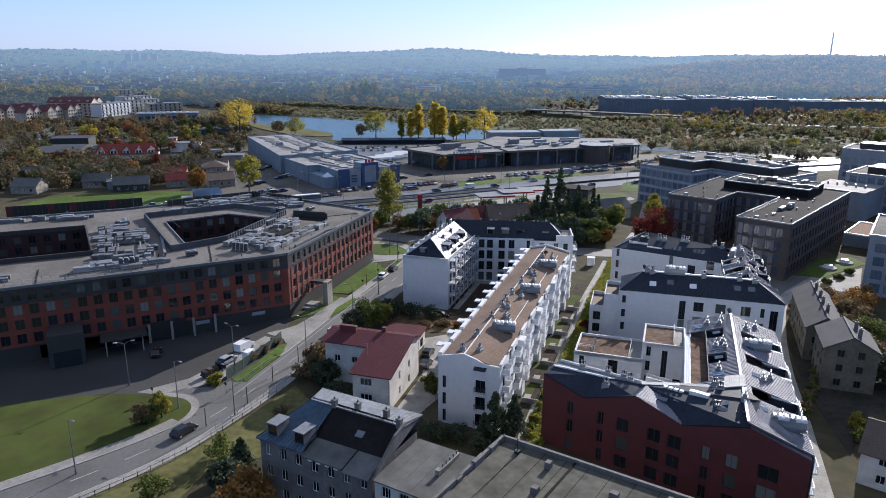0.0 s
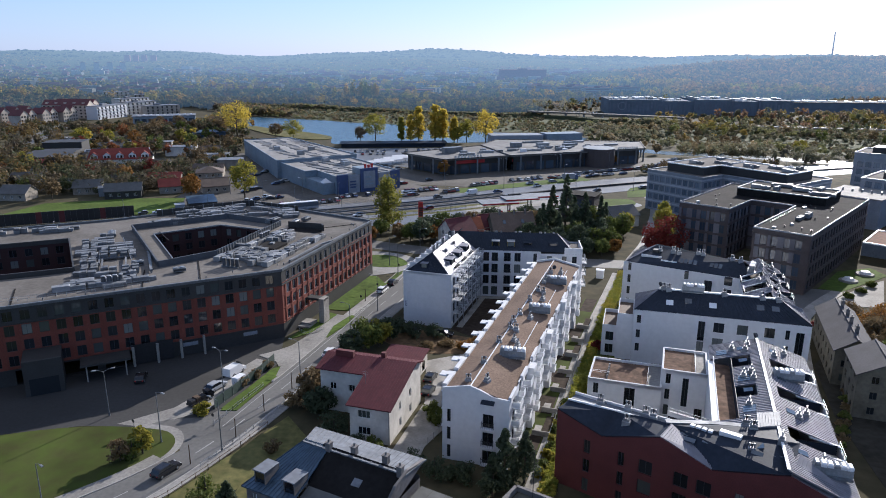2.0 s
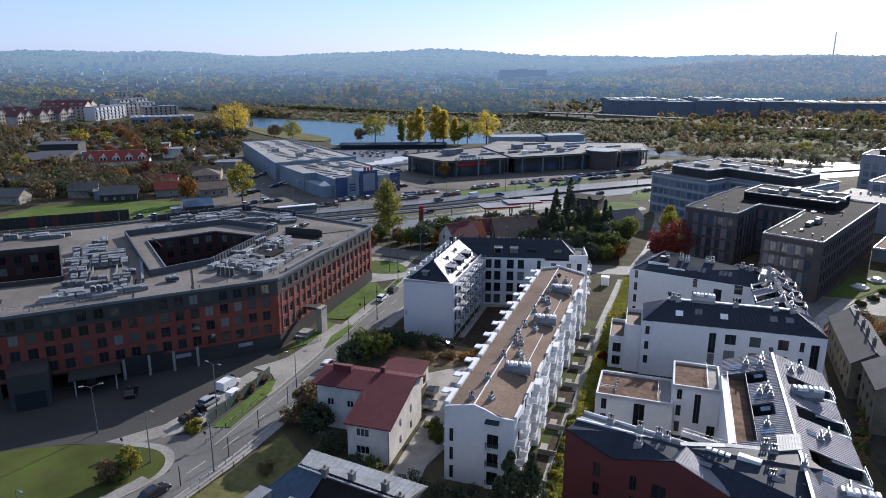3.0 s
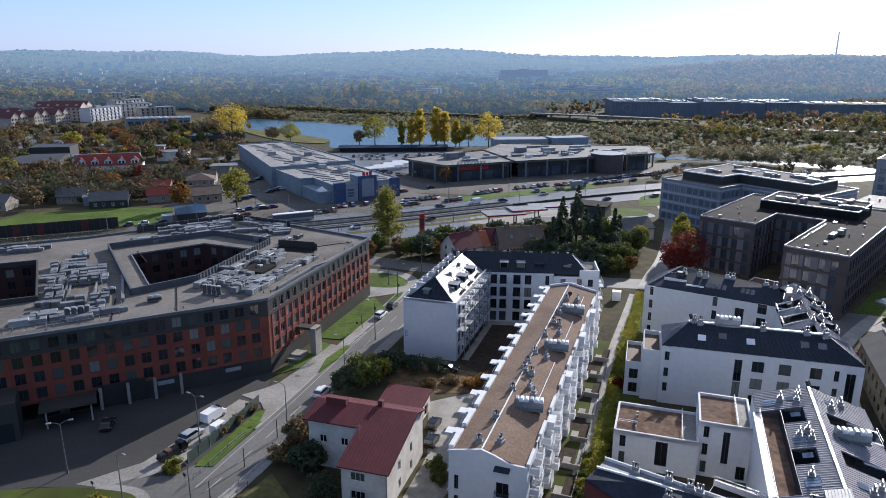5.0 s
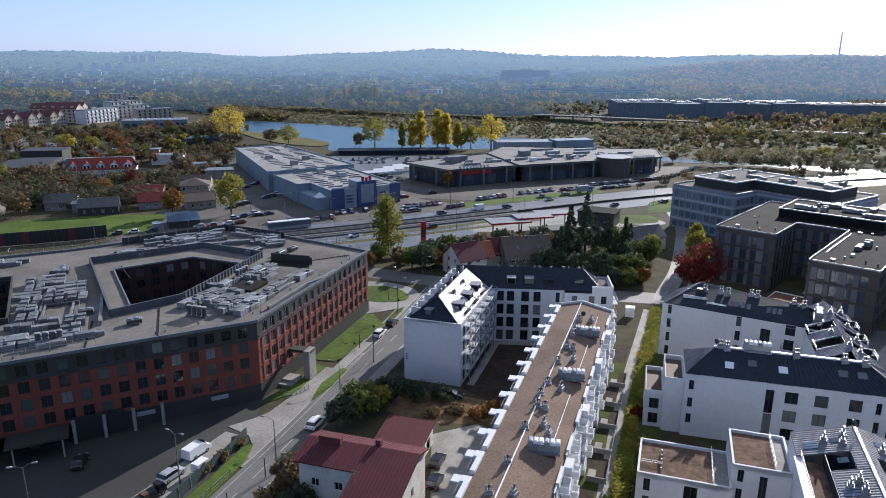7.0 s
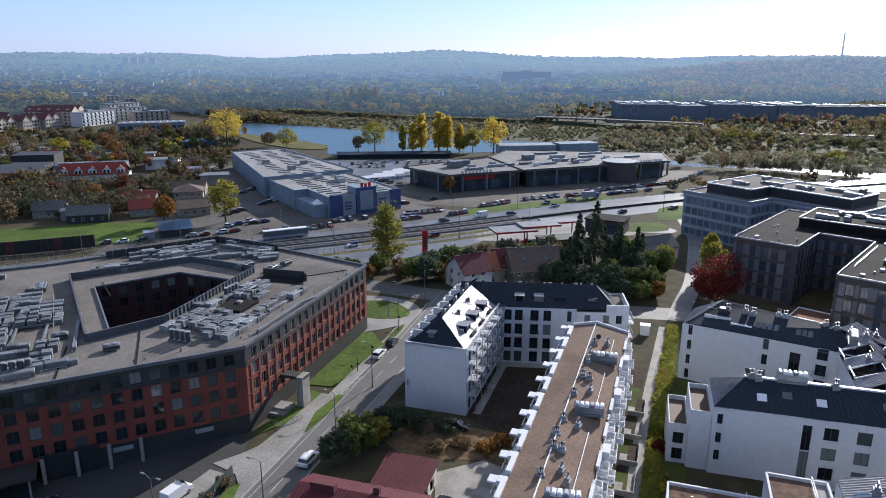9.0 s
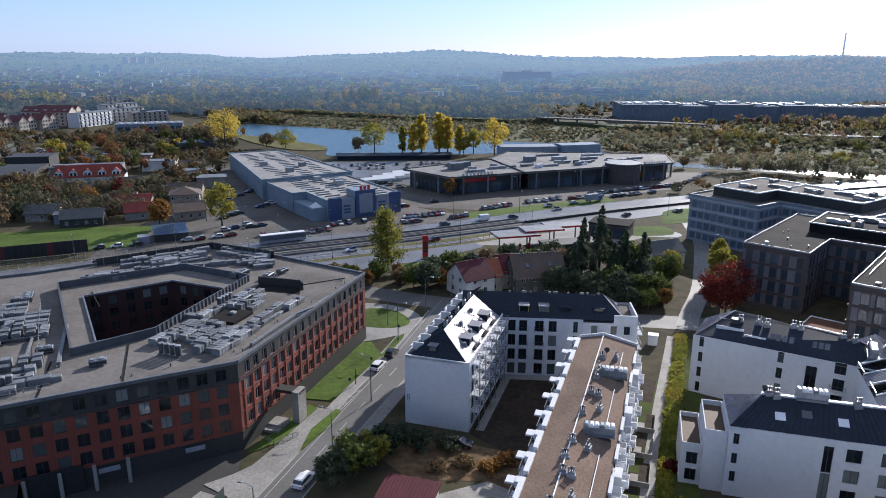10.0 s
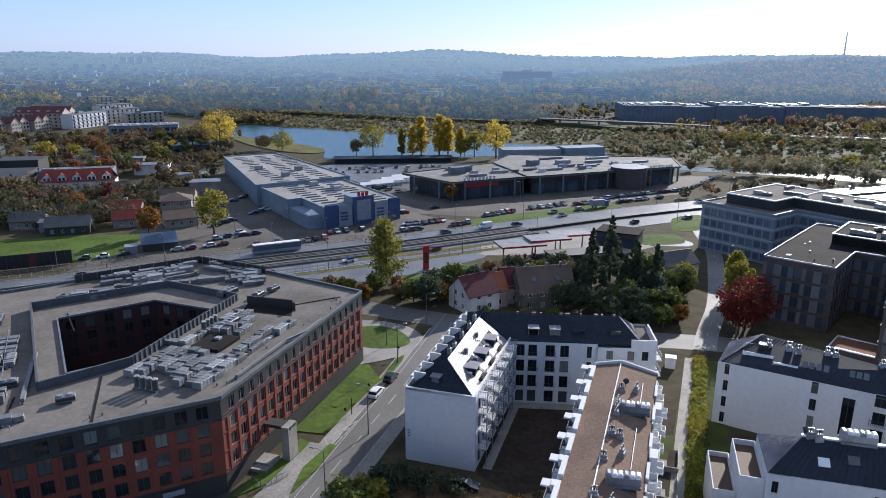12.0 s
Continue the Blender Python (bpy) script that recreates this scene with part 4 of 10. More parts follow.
def grove(name, area, count, h, w, material, label, per=40, size=0.8, streak=4.0, even=0.5, category="woods"):
    """A far wood of leafy trees, partly in rows and groups, partly even."""
    a = np.array(area)
    lo, hi = a.min(0), a.max(0)
    xs, ys, got = [], [], 0
    for turn in range(40):
        m = int(count * even) + 14
        x, y = rng.uniform(lo[0], hi[0], m), rng.uniform(lo[1], hi[1], m)
        g = max(1, int(count * (1 - even)) // 14)
        gx_ = np.repeat(rng.uniform(lo[0], hi[0], g), 14) + rng.normal(0, w * 2 * streak, g * 14)
        gy_ = np.repeat(rng.uniform(lo[1], hi[1], g), 14) + rng.normal(0, w, g * 14)
        x, y = np.concatenate([x, gx_]), np.concatenate([y, gy_])
        ok = inside(area, x, y) & ~inside(LAKE, x, y) & ~inside(RIVER_BAND, x, y)
        for poly in CLEAR:
            ok &= ~inside(poly, x, y)
        xs.append(x[ok])
        ys.append(y[ok])
        got += int(ok.sum())
        if got >= count:
            break
    x, y = np.concatenate(xs), np.concatenate(ys)
    pick = rng.permutation(len(x))[:count]
    x, y = x[pick], y[pick]
    k = rng.uniform(0.5, 1.3, len(x)) * (1 + 0.28 * drift(y, x, w * 3.1))
    sprays(name, np.stack([x, y, hills(x, y)], 1), w * k * rng.uniform(0.8, 1.2, len(x)), h * k, per, size, material, label, category)


RIVER_BAND = offset(RIVER, -9) + list(reversed(offset(RIVER, 9)))
CLEAR = [[(-150, 282), (-92, 282), (-92, 322), (-126, 320), (-150, 308)], [(-215, 396), (-133, 390), (-133, 452), (-215, 456)], [(215, 742), (400, 722), (700, 690), (700, 870), (215, 850)], [(-400, 640), (-188, 640), (-188, 800), (-300, 900), (-400, 900)], [(-270, 576), (-186, 542), (-176, 498), (-240, 508)], [(203, 504), (256, 515), (247, 477), (196, 482)], [(140, 700), (270, 640), (262, 700), (215, 815), (150, 815)], [(-262, 430), (-288, 560), (-300, 640), (-290, 640), (-272, 560), (-246, 430)]]


def wood(name, area, count, h, blob, material, label, blobs=6, streak=4.0, flat=0.9, category="woods"):
    """Far trees in loose rows and groups, each a heap of several clumps, with open ground between."""
    a = np.array(area)
    groups = max(1, count // 14)
    gx_ = np.repeat(rng.uniform(a[:, 0].min(), a[:, 0].max(), groups), 14)
    gy_ = np.repeat(rng.uniform(a[:, 1].min(), a[:, 1].max(), groups), 14)
    x = gx_ + rng.normal(0, blob * 5 * streak, len(gx_))
    y = gy_ + rng.normal(0, blob * 2.5, len(gx_))
    ok = inside(area, x, y) & ~inside(LAKE, x, y)
    x, y = x[ok], y[ok]
    n = len(x)
    hh = h * rng.uniform(0.5, 1.25, n)
    bx = np.repeat(x, blobs) + rng.normal(0, blob * 1.0, n * blobs)
    by = np.repeat(y, blobs) + rng.normal(0, blob * 1.0, n * blobs)
    bz = np.repeat(hh, blobs) * rng.uniform(0.1, 1.0, n * blobs) + hills(bx, by)
    clumps(name, np.stack([bx, by, bz], 1), blob * rng.uniform(0.4, 1.1, n * blobs), flat, material, label, category)

# ---- roof and balcony helpers ----


def slope(parent, pts, material, seam=0.0, thick=0.18, name="roof_slope", label="", seam_mat=None):
    """A pitched roof plane; pts run eave a, eave b, ridge c, ridge d. seam: spacing of the standing seams."""
    ob = part(name, Shape().slab(pts, thick), material, parent, label)
    if seam:
        a, b, c, d = (Vector(p) for p in pts)
        n = max(1, int((b - a).length / seam))
        s = Shape()
        for i in range(n + 1):
            k = i / n
            p, q = a.lerp(b, k), d.lerp(c, k)
            if (q - p).length > 0.2:
                s.bar(tuple(p + Vector((0, 0, 0.002))), tuple(q + Vector((0, 0, 0.002))), 0.06, 0.07)
        tagged(part("standing_seam", s, seam_mat or material, ob), kind="stuff")
    return ob


def balcony(parent, p, d, z, w, depth, rail_mat, out=True, slab_mat=None, h=1.05, bars=True):
    """A balcony slab with its railing; p is its middle on the wall, d the way along the wall with the outside on the right."""
    key = ("balcony", round(w, 2), round(depth, 2), rail_mat.name, h, bars)
    if key not in PANES:
        s = Shape().soft(-w / 2, -depth, -0.18, w / 2, 0, 0.0, 0.03)
        r = Shape()
        for a, b in (((-w / 2 + 0.05, 0), (-w / 2 + 0.05, -depth + 0.05)), ((-w / 2 + 0.05, -depth + 0.05), (w / 2 - 0.05, -depth + 0.05)), ((w / 2 - 0.05, -depth + 0.05), (w / 2 - 0.05, 0))):
            r.bar((*a, h - 0.06), (*b, h - 0.06), 0.06, 0.06)
            if bars:
                L = (Vector(b) - Vector(a)).length
                for i in range(int(L / 0.28) + 1):
                    q = Vector(a).lerp(Vector(b), i * 0.28 / L)
                    r.box(q.x - 0.015, q.y - 0.015, 0, q.x + 0.015, q.y + 0.015, h - 0.06)
            else:
                r.bar((*a, 0.08), (*b, 0.08), 0.03, h - 0.2)
        PANES[key] = (s.mesh("balcony", slab_mat or PLASTER), r.mesh("railing", rail_mat))
    sm, rm = PANES[key]
    m = Matrix.Translation((p[0], p[1], z)) @ Matrix.Rotation(math.atan2(d.y, d.x), 4, "Z")
    ob = part("balcony", sm, None, parent, at=m)
    part("railing", rm, None, ob)
    return ob


def rail(parent, pts, z, h=1.0, step=1.5, material=None, name="railing", mid=2):
    s = Shape()
    for a, b in zip(pts, pts[1:]):
        A, B = Vector(a), Vector(b)
        L = (B - A).length
        n = max(1, int(L / step))
        for i in range(n + 1):
            q = A.lerp(B, i / n)
            s.box(q.x - 0.03, q.y - 0.03, z, q.x + 0.03, q.y + 0.03, z + h)
        for j in range(mid):
            s.bar((*a, z + h * (j + 1) / mid - 0.05), (*b, z + h * (j + 1) / mid - 0.05), 0.05, 0.05)
    return part(name, s, material or GALV, parent)


def dormer(parent, x, y, z, w, d, h, ang, wall_mat, roof_mat, win=True, name="dormer"):
    """A box dormer whose window looks to its own -y."""
    m = Matrix.Translation((x, y, z)) @ Matrix.Rotation(radians(ang), 4, "Z")
    s = Shape().box(-w / 2, 0, 0, -w / 2 + 0.12, d, h).box(w / 2 - 0.12, 0, 0, w / 2, d, h).box(-w / 2, d - 0.12, 0, w / 2, d, h)
    ob = part(name, s, wall_mat, parent, at=m)
    part("dormer_roof", Shape().soft(-w / 2 - 0.12, -0.2, h, w / 2 + 0.12, d, h + 0.14, 0.03), roof_mat, ob)
    if win:
        part("pane", Shape().box(-w / 2 + 0.12, 0.1, 0.05, w / 2 - 0.12, 0.16, h), GLASS, ob)
    return ob


# ---- the large red and grey office block ----
OFF = thing("office_block", "large red and grey office block with two open courts", "office building")
C_, F_, B_, BL_, FL_ = (-27.5, 160.0), (-9.8, 206.5), (-31.5, 221.5), (-137, 188), (-116.7, 119.2)
A_, K_ = (-50.2, 231.6), (-83.5, 210.6)
RZ = 15.6
LV = [3.9, 6.95, 10.0, 12.95]


def office_face(p, q, pitch, w, base_holes=(), mull=1, frame_mat=None):
    frame_mat = frame_mat or FRAME_DARK
    p, q = Vector(p), Vector(q)
    L = (q - p).length
    glazed(OFF, p, q, 12.4, RZ + 0.45, rows(L, pitch, w, [LV[3]], 2.0), CLAD_GREY, frame_mat, "top_band", mullions=mull)
    glazed(OFF, p, q, 3.3, 12.4, rows(L, pitch, w, LV[:3], 2.1), BRICK_OR, frame_mat, "red_wall", mullions=mull)
    facade(OFF, p, q, 0.0, 3.3, base_holes, CLAD_GREY, "base", 1.2)
    # thin sills between the storeys stand proud of the cladding
    d = (q - p).normalized()
    o = Vector((d.y, -d.x)) * 0.05
    for z in (3.25, 12.3):
        part("string_course", Shape().bar((*(p + o), z), (*(q + o), z), 0.14, 0.12), CLAD_GREY, OFF)
    n = int(L / pitch)
    off = (L - n * pitch) / 2
    for i in range(n + 1):
        a = p + d * (off + i * pitch) + o
        if 0.2 < off + i * pitch < L - 0.2:
            part("pilaster", Shape().bar((*(a - d * 0.16), 3.4), (*(a + d * 0.16), 3.4), 0.16, 8.85), BRICK_OR, OFF)


office_face(C_, F_, 2.62, 1.45, frame_mat=CLAD_LIGHT)
d_ = (Vector(F_) - Vector(C_)).normalized()
for z in LV:
    o_ = Vector((d_.y, -d_.x)) * 0.06
    part("sill_band", Shape().bar((*(Vector(C_) + d_ * 0.3 + o_), z - 0.12), (*(Vector(F_) - d_ * 0.3 + o_), z - 0.12), 0.1, 0.1), BRICK_OR, OFF)
office_face(FL_, C_, 2.9, 1.7, [(46, 0.1, 52, 3.0), (54, 0.1, 60, 3.0), (61.5, 0.1, 67, 3.0), (69, 0.1, 74.5, 3.0), (24, 0.1, 38, 3.0)], 1)
for a, b in ((F_, B_), (B_, A_), (A_, K_), (K_, BL_), (BL_, FL_)):
    facade(OFF, a, b, 0, RZ + 0.45, [], CLAD_GREY)
P1 = [(-74.0, 199.5), (-51.5, 212.3), (-34.8, 203.2), (-44.6, 172.6), (-55.2, 164.0)]
H1 = [(-66.4, 193.8), (-51.5, 203.5), (-37.6, 197.0), (-46.2, 174.2), (-53.6, 169.4)]
H2 = [(-85, 187), (-72.5, 161.5), (-104, 149), (-118, 174)]
OUT = [C_, F_, B_, A_, K_, BL_, FL_]
flat_roof(OFF, OUT, RZ, [list(reversed(H1)), list(reversed(H2))], material=BITUMEN)
parapet(OFF, OUT, RZ, 0.55, 0.45, GALV_DARK)
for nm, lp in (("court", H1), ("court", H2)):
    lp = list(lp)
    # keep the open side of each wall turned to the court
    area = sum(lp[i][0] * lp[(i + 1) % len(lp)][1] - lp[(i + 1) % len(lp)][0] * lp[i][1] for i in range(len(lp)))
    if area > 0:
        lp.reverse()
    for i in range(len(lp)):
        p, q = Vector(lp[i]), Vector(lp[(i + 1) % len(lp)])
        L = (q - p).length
        # Court brick is darker than the outer red, shade put into its colour.
        glazed(OFF, p, q, 2.8, RZ, rows(L, 3.4, 1.7, [7.2, 10.2, 13.0], 1.9), mat("shaded_court_brick", (0.055, 0.024, 0.022), (0.04, 0.018, 0.017), 6, 0.85, 0.2, big=0.3), FRAME_DARK, "court_wall", whole=True)
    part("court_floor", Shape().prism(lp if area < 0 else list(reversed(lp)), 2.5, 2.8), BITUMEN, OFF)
UPSTAND = mat("slate_grey_upstand", (0.085, 0.092, 0.105), (0.065, 0.07, 0.08), 2, 0.6, 0.05, big=0.3, stain=0.3)
parapet(OFF, P1, RZ + 0.004, 1.5, 0.35, UPSTAND, name="court_upstand")
parapet(OFF, H1, RZ + 0.004, 0.35, 0.3, GALV_DARK, name="court_coping")
parapet(OFF, H2, RZ + 0.004, 1.1, 0.35, CLAD_GREY, name="court_upstand")
for a, b in ((P1[2], P1[3]),):
    A, B = Vector(a), Vector(b)
    for i in range(26):
        q = A.lerp(B, (i + 0.5) / 26) + Vector((0.19, 0))
        d = (B - A).normalized() * 0.1
        part("upstand_rib", Shape().bar((*(q - d), RZ), (*(q + d), RZ), 0.3, 1.62), GALV_DARK, OFF)
# dark screen wall round the plant at the far corner
for a, b in (((-73.0, 216.2), (-50.1, 230.4)), ((-50.1, 230.4), (-32.6, 221.0))):
    part("plant_screen", Shape().bar((*a, RZ), (*b, RZ), 0.2, 1.75), CLAD_GREY, OFF, "dark grey plant screen")
    for i in range(9):
        q = Vector(a).lerp(Vector(b), (i + 0.5) / 9)
        part("screen_post", Shape().box(q.x - 0.15, q.y - 0.15, RZ, q.x + 0.15, q.y + 0.15, RZ + 1.85), GALV_DARK, OFF)
part("pit_wall", Shape().bar((-32.3, 201, RZ), (-22.8, 198, RZ), 0.35, 1.7), CLAD_GREY, OFF)
part("pit_wall", Shape().bar((-22.8, 198, RZ), (-22.2, 196.2, RZ), 0.35, 1.7), CLAD_GREY, OFF)
# Flat dark sheet stands in for the shaded recess before the wall.
part("pit_deck", Shape().prism([(-32.5, 196.5), (-22.4, 193.4), (-22.9, 197.6), (-32.2, 200.6)], RZ + 0.004, RZ + 0.06), BITUMEN_DARK, OFF)
for a, b in (((-47.8, 168.5), (-43.3, 154.3)), ((-57.6, 162), (-53.5, 149)), ((-79, 150), (-74.5, 139.5)), ((-24, 199), (-14, 204)), ((-66, 197), (-60.5, 187.6))):
    part("roof_joint", Shape().bar((*a, RZ + 0.003), (*b, RZ + 0.003), 0.25, 0.12), BITUMEN_DARK, OFF)
rv = random.Random(4)
for k in range(26):
    u, w = rv.uniform(0.03, 0.97), rv.uniform(1.2, 4.2)
    a, b = (Vector(FL_), Vector(C_)) if k % 2 else (Vector(C_), Vector(F_))
    q = a.lerp(b, u) + Vector((-(b - a).normalized().y, (b - a).normalized().x)) * w
    part("roof_outlet", Shape().rod((q.x, q.y, RZ), (q.x, q.y, RZ + rv.uniform(0.3, 0.7)), 0.12, 0.12, 8), GALV_DARK, OFF)
# lift lobby portal in front of the sunny wall, and the entrance block in the yard
part("portal", Shape().soft(0.2, 0, 0, 1.5, 2.7, 6.1, 0.03), CONCRETE, OFF, "pale concrete lift tower", grid(-20.9, 168.4, 0, -21))
part("portal_bridge", Shape().box(-4.6, 0.3, 5.5, 1.5, 2.4, 6.05), CLAD_GREY, OFF, "", grid(-20.9, 168.4, 0, -21))
part("entrance_step", Shape().box(-3.4, -4.2, 0, -0.4, 0, 0.5).box(-3.4, -2.8, 0.5, -0.4, 0, 0.9), CONCRETE, OFF, "", grid(-20.9, 168.4, 0, -21))
part("entrance_block", Shape().soft(0, -6, 0, 6.5, 0.3, 7.0, 0.08), CLAD_GREY, OFF, "grey entrance block", grid(-73, 138.6, 0, 24))
part("entrance_opening", Shape().box(0.8, -6.08, 0.1, 5.7, -6.0, 3.4), GLASS, OFF, "", grid(-73, 138.6, 0, 24))
part("canopy", Shape().box(0, -4.5, 3.3, 9, 0.1, 3.7), CLAD_GREY, OFF, "grey entrance canopy", grid(-64.5, 142.4, 0, 24))
for x in (1, 8):
    part("canopy_post", Shape().rod((x, -4, 0), (x, -4, 3.3), 0.14), CONCRETE, OFF, "", grid(-64.5, 142.4, 0, 24))
# Solid black panel paints the darkness inside the garage.
part("garage_opening", Shape().box(0, -0.08, 0.2, 8, 0.1, 4.4), BLACK_METAL, OFF, "black panel for the unlit garage opening", grid(-56, 146.4, 0, 24.4))
for i in range(4):
    part("pillar", Shape().rod((0, 0, 0), (0, 0, 4.2), 0.3), CONCRETE, OFF, "", grid(-55.5 + i * 4.2, 145.9 + i * 1.9, 0, 0))
for x in (0, 12.5):
    part("wall_sign", Shape().box(x, -0.12, 2.2, x + 3, -0.02, 3.0), CLAD_LIGHT, OFF, "pale wall sign", grid(-47, 150.6, 0, 24.4))

# ---- white flats: the wing with the blank end wall ----
W8 = thing("apartment_block", "white apartment wing with steep metal hipped roof", "apartment building", grid(-0.67, 167.82, 0, -20.9))
WX, WY, WZ = 11.75, 36.0, 12.7
LV4 = [0.4, 3.5, 6.6, 9.7]
facade(W8, (0, 0), (WX, 0), 0, WZ + 0.35, [], PLASTER, "end_wall")
glazed(W8, (WX, 0), (WX, 24.4), 0, WZ, [(y, z, y + 1.6, z + 2.2) for y in (1.6, 4.6, 8.2, 12, 15.8, 19.6) for z in LV4], PLASTER, FRAME_DARK)
facade(W8, (WX, 24.4), (WX, WY), 0, WZ, [], PLASTER)
facade(W8, (WX, WY), (0, WY), 0, WZ, [], PLASTER)
glazed(W8, (0, WY), (0, 0), 0, WZ, [(y, z, y + 1.5, z + 2.1) for y in range(2, 33, 4) for z in LV4], PLASTER, FRAME_DARK)
part("roof_deck", Shape().box(0.1, 0.1, WZ - 0.3, WX - 0.1, WY - 0.1, WZ - 0.1), BITUMEN, W8)
parapet(W8, [(0.15, 0.15), (WX - 0.15, 0.15), (WX - 0.15, 24), (WX - 0.15, WY - 0.15), (0.15, WY - 0.15)], WZ - 0.1, 0.5, 0.3, PLASTER)
RX, RT = 5.6, 16.6
# Shaded hip and left slope get dark metal, the sunny slope glare-bright zinc.
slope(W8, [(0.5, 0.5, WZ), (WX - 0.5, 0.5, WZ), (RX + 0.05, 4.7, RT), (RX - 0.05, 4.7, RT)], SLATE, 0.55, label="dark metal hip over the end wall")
slope(W8, [(WX - 0.5, 0.5, WZ), (WX - 0.5, 24, WZ), (RX, 24.5, RT), (RX, 4.7, RT)], SEAM_GLARE, 0.6, label="zinc slope made paler for sun glare", seam_mat=SEAM_GLARE)
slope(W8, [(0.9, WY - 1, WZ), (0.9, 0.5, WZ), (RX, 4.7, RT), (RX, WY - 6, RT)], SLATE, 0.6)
for y in (7.2, 13.4, 19.6):
    dormer(W8, WX - 1.7, y, WZ + 0.45, 2.6, 3.0, 1.75, 90, SLATE, SEAM)
    part("terrace_floor", Shape().box(WX - 1.65, y - 1.5, WZ + 0.35, WX - 0.5, y + 1.5, WZ + 0.5), BITUMEN_DARK, W8)
    part("sunken_cheek", Shape().slab([(WX - 0.6, y + 1.5, WZ + 0.2), (WX - 0.6, y + 2.3, WZ + 0.2), (WX - 3.6, y + 2.3, WZ + 2.3), (WX - 3.6, y + 1.5, WZ + 2.3)], 0.1), SLATE, W8)
    rail(W8, [(WX - 0.55, y - 1.5), (WX - 0.55, y + 1.5)], WZ + 0.4, 0.9, 0.75, GALV_DARK)
for y in (8.4, 10, 15.5, 17, 21.5):
    part("roof_window", Shape().box(-0.4, -0.6, 0, 0.4, 0.6, 0.12), GLASS, W8, "", Matrix.Translation((WX - 3.4, y, WZ + 2.2)) @ Matrix.Rotation(radians(35), 4, "Y"))
dormer(W8, 4.6, 1.5, WZ + 0.5, 1.5, 2.2, 1.5, 0, SLATE, SEAM)
for y in (3.4, 7.4, 11.4, 15.4, 19.4, 23.4, 27.4, 31):
    part("terrace_divider", Shape().box(0.3, y, WZ, 2.3, y + 0.25, WZ + 1.5), PLASTER, W8)
    part("terrace_box", Shape().soft(-0.5, y + 0.5, WZ - 0.2, 0.5, y + 2.6, WZ + 0.5), PLASTER, W8)
    for z in LV4[1:]:
        balcony(W8, (0, y + 2), Vector((0, -1)), z - 0.1, 2.4, 1.1, GALV_DARK)
for y, h in ((7.4, 0.6), (10.2, 0.4), (14.6, 0.7), (19.4, 0.5), (23.0, 0.8)):
    part("roof_vent", Shape().soft(RX - 0.9, y, RT - 0.6, RX - 0.3, y + 0.9, RT + h, 0.05), GALV, W8)
    for k in range(3):
        part("cowl", Shape().rod((RX - 0.6, y + 0.15 + k * 0.3, RT + h), (RX - 0.6, y + 0.15 + k * 0.3, RT + h + 0.35), 0.09, 0.13, 8), BLACK_METAL, W8)
for y, x in ((4.9, 9.4), (10.3, 8.9), (16.4, 9.2), (10.6, 7.1), (17.6, 7.0)):
    zz = WZ + (WX - 0.5 - x) * 0.69
    part("roof_vent", Shape().soft(x - 0.3, y - 0.3, zz - 0.2, x + 0.3, y + 0.4, zz + 0.7, 0.05), SEAM, W8)
for k in range(7):
    for y in (8.6, 14.9):
        x = 6.4 + 0.28 * k
        part("snow_guard", Shape().box(x - 0.06, y + k * 0.35, WZ + (WX - 0.5 - x) * 0.69, x + 0.06, y + 0.2 + k * 0.35, WZ + (WX - 0.5 - x) * 0.69 + 0.25), SLATE, W8)
for y in (2.8, 6.8, 10.8, 14.8, 18.8, 22.4):
    for z in LV4[1:] + [WZ - 0.3]:
        balcony(W8, (WX, y), Vector((0, 1)), z - 0.1, 2.6, 1.5, GALV_DARK)
    part("balcony_post", Shape().box(WX + 1.35, y - 1.25, 0, WX + 1.47, y - 1.13, WZ), GALV, W8)
# the house numeral drawn as plain bars
s = Shape()
for z in (4.4, 4.95, 5.5):
    s.box(0.42, -0.03, z, 0.85, -0.004, z + 0.1)
for x in (0.42, 0.77):
    s.box(x, -0.03, 4.5, x + 0.08, -0.004, 5.5)
part("wall_mark", s, BLUE_PAINT, W8, "dark blue painted mark")
# its short rear wing
WB = thing("apartment_block", "white apartment wing with dark blue metal roof", "apartment building", grid(18.7, 186.4, 0, -8))
BX, BY = 27.6, 11.0
cols = [(1.2, 1.5), (3.4, 1.6), (6.6, 1.7), (9.3, 1.6), (14.2, 0.9)]
glazed(WB, (0.3, 0), (16.4, 0), 0, 12.6, [(x, z, x + w, z + 2.35) for x, w in cols for z in LV4], PLASTER, FRAME_DARK)
facade(WB, (16.4, -0.5), (27.0, -0.5), 0, 12.2, [(1.6, 9.8, 2.8, 11.6), (5.4, 9.8, 6.6, 11.6), (8.0, 9.8, 9.2, 11.6)], PLASTER)
for a in (1.6, 5.4, 8.0):
    window(WB, Vector((16.4 + a, -0.5)), Vector((1, 0)), 9.8, 1.2, 1.8, FRAME_DARK)
facade(WB, (16.4, 0), (16.4, -0.5), 0, 12.2, [], PLASTER)
facade(WB, (27.0, -0.5), (27.0, BY), 0, 12.6, [], PLASTER)
facade(WB, (27.0, BY), (-7, BY), 0, 12.6, [], PLASTER)
part("roof_deck", Shape().box(-6, 0.1, 12.0, 26.9, BY - 0.1, 12.15), BITUMEN, WB)
for x in (3.4, 6.6):
    for z in LV4[1:]:
        balcony(WB, (x + 1.15, 0), Vector((1, 0)), z - 0.1, 2.0, 0.5, BLACK_METAL)
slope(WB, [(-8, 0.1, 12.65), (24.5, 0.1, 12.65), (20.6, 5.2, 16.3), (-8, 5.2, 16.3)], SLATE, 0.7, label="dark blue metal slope")
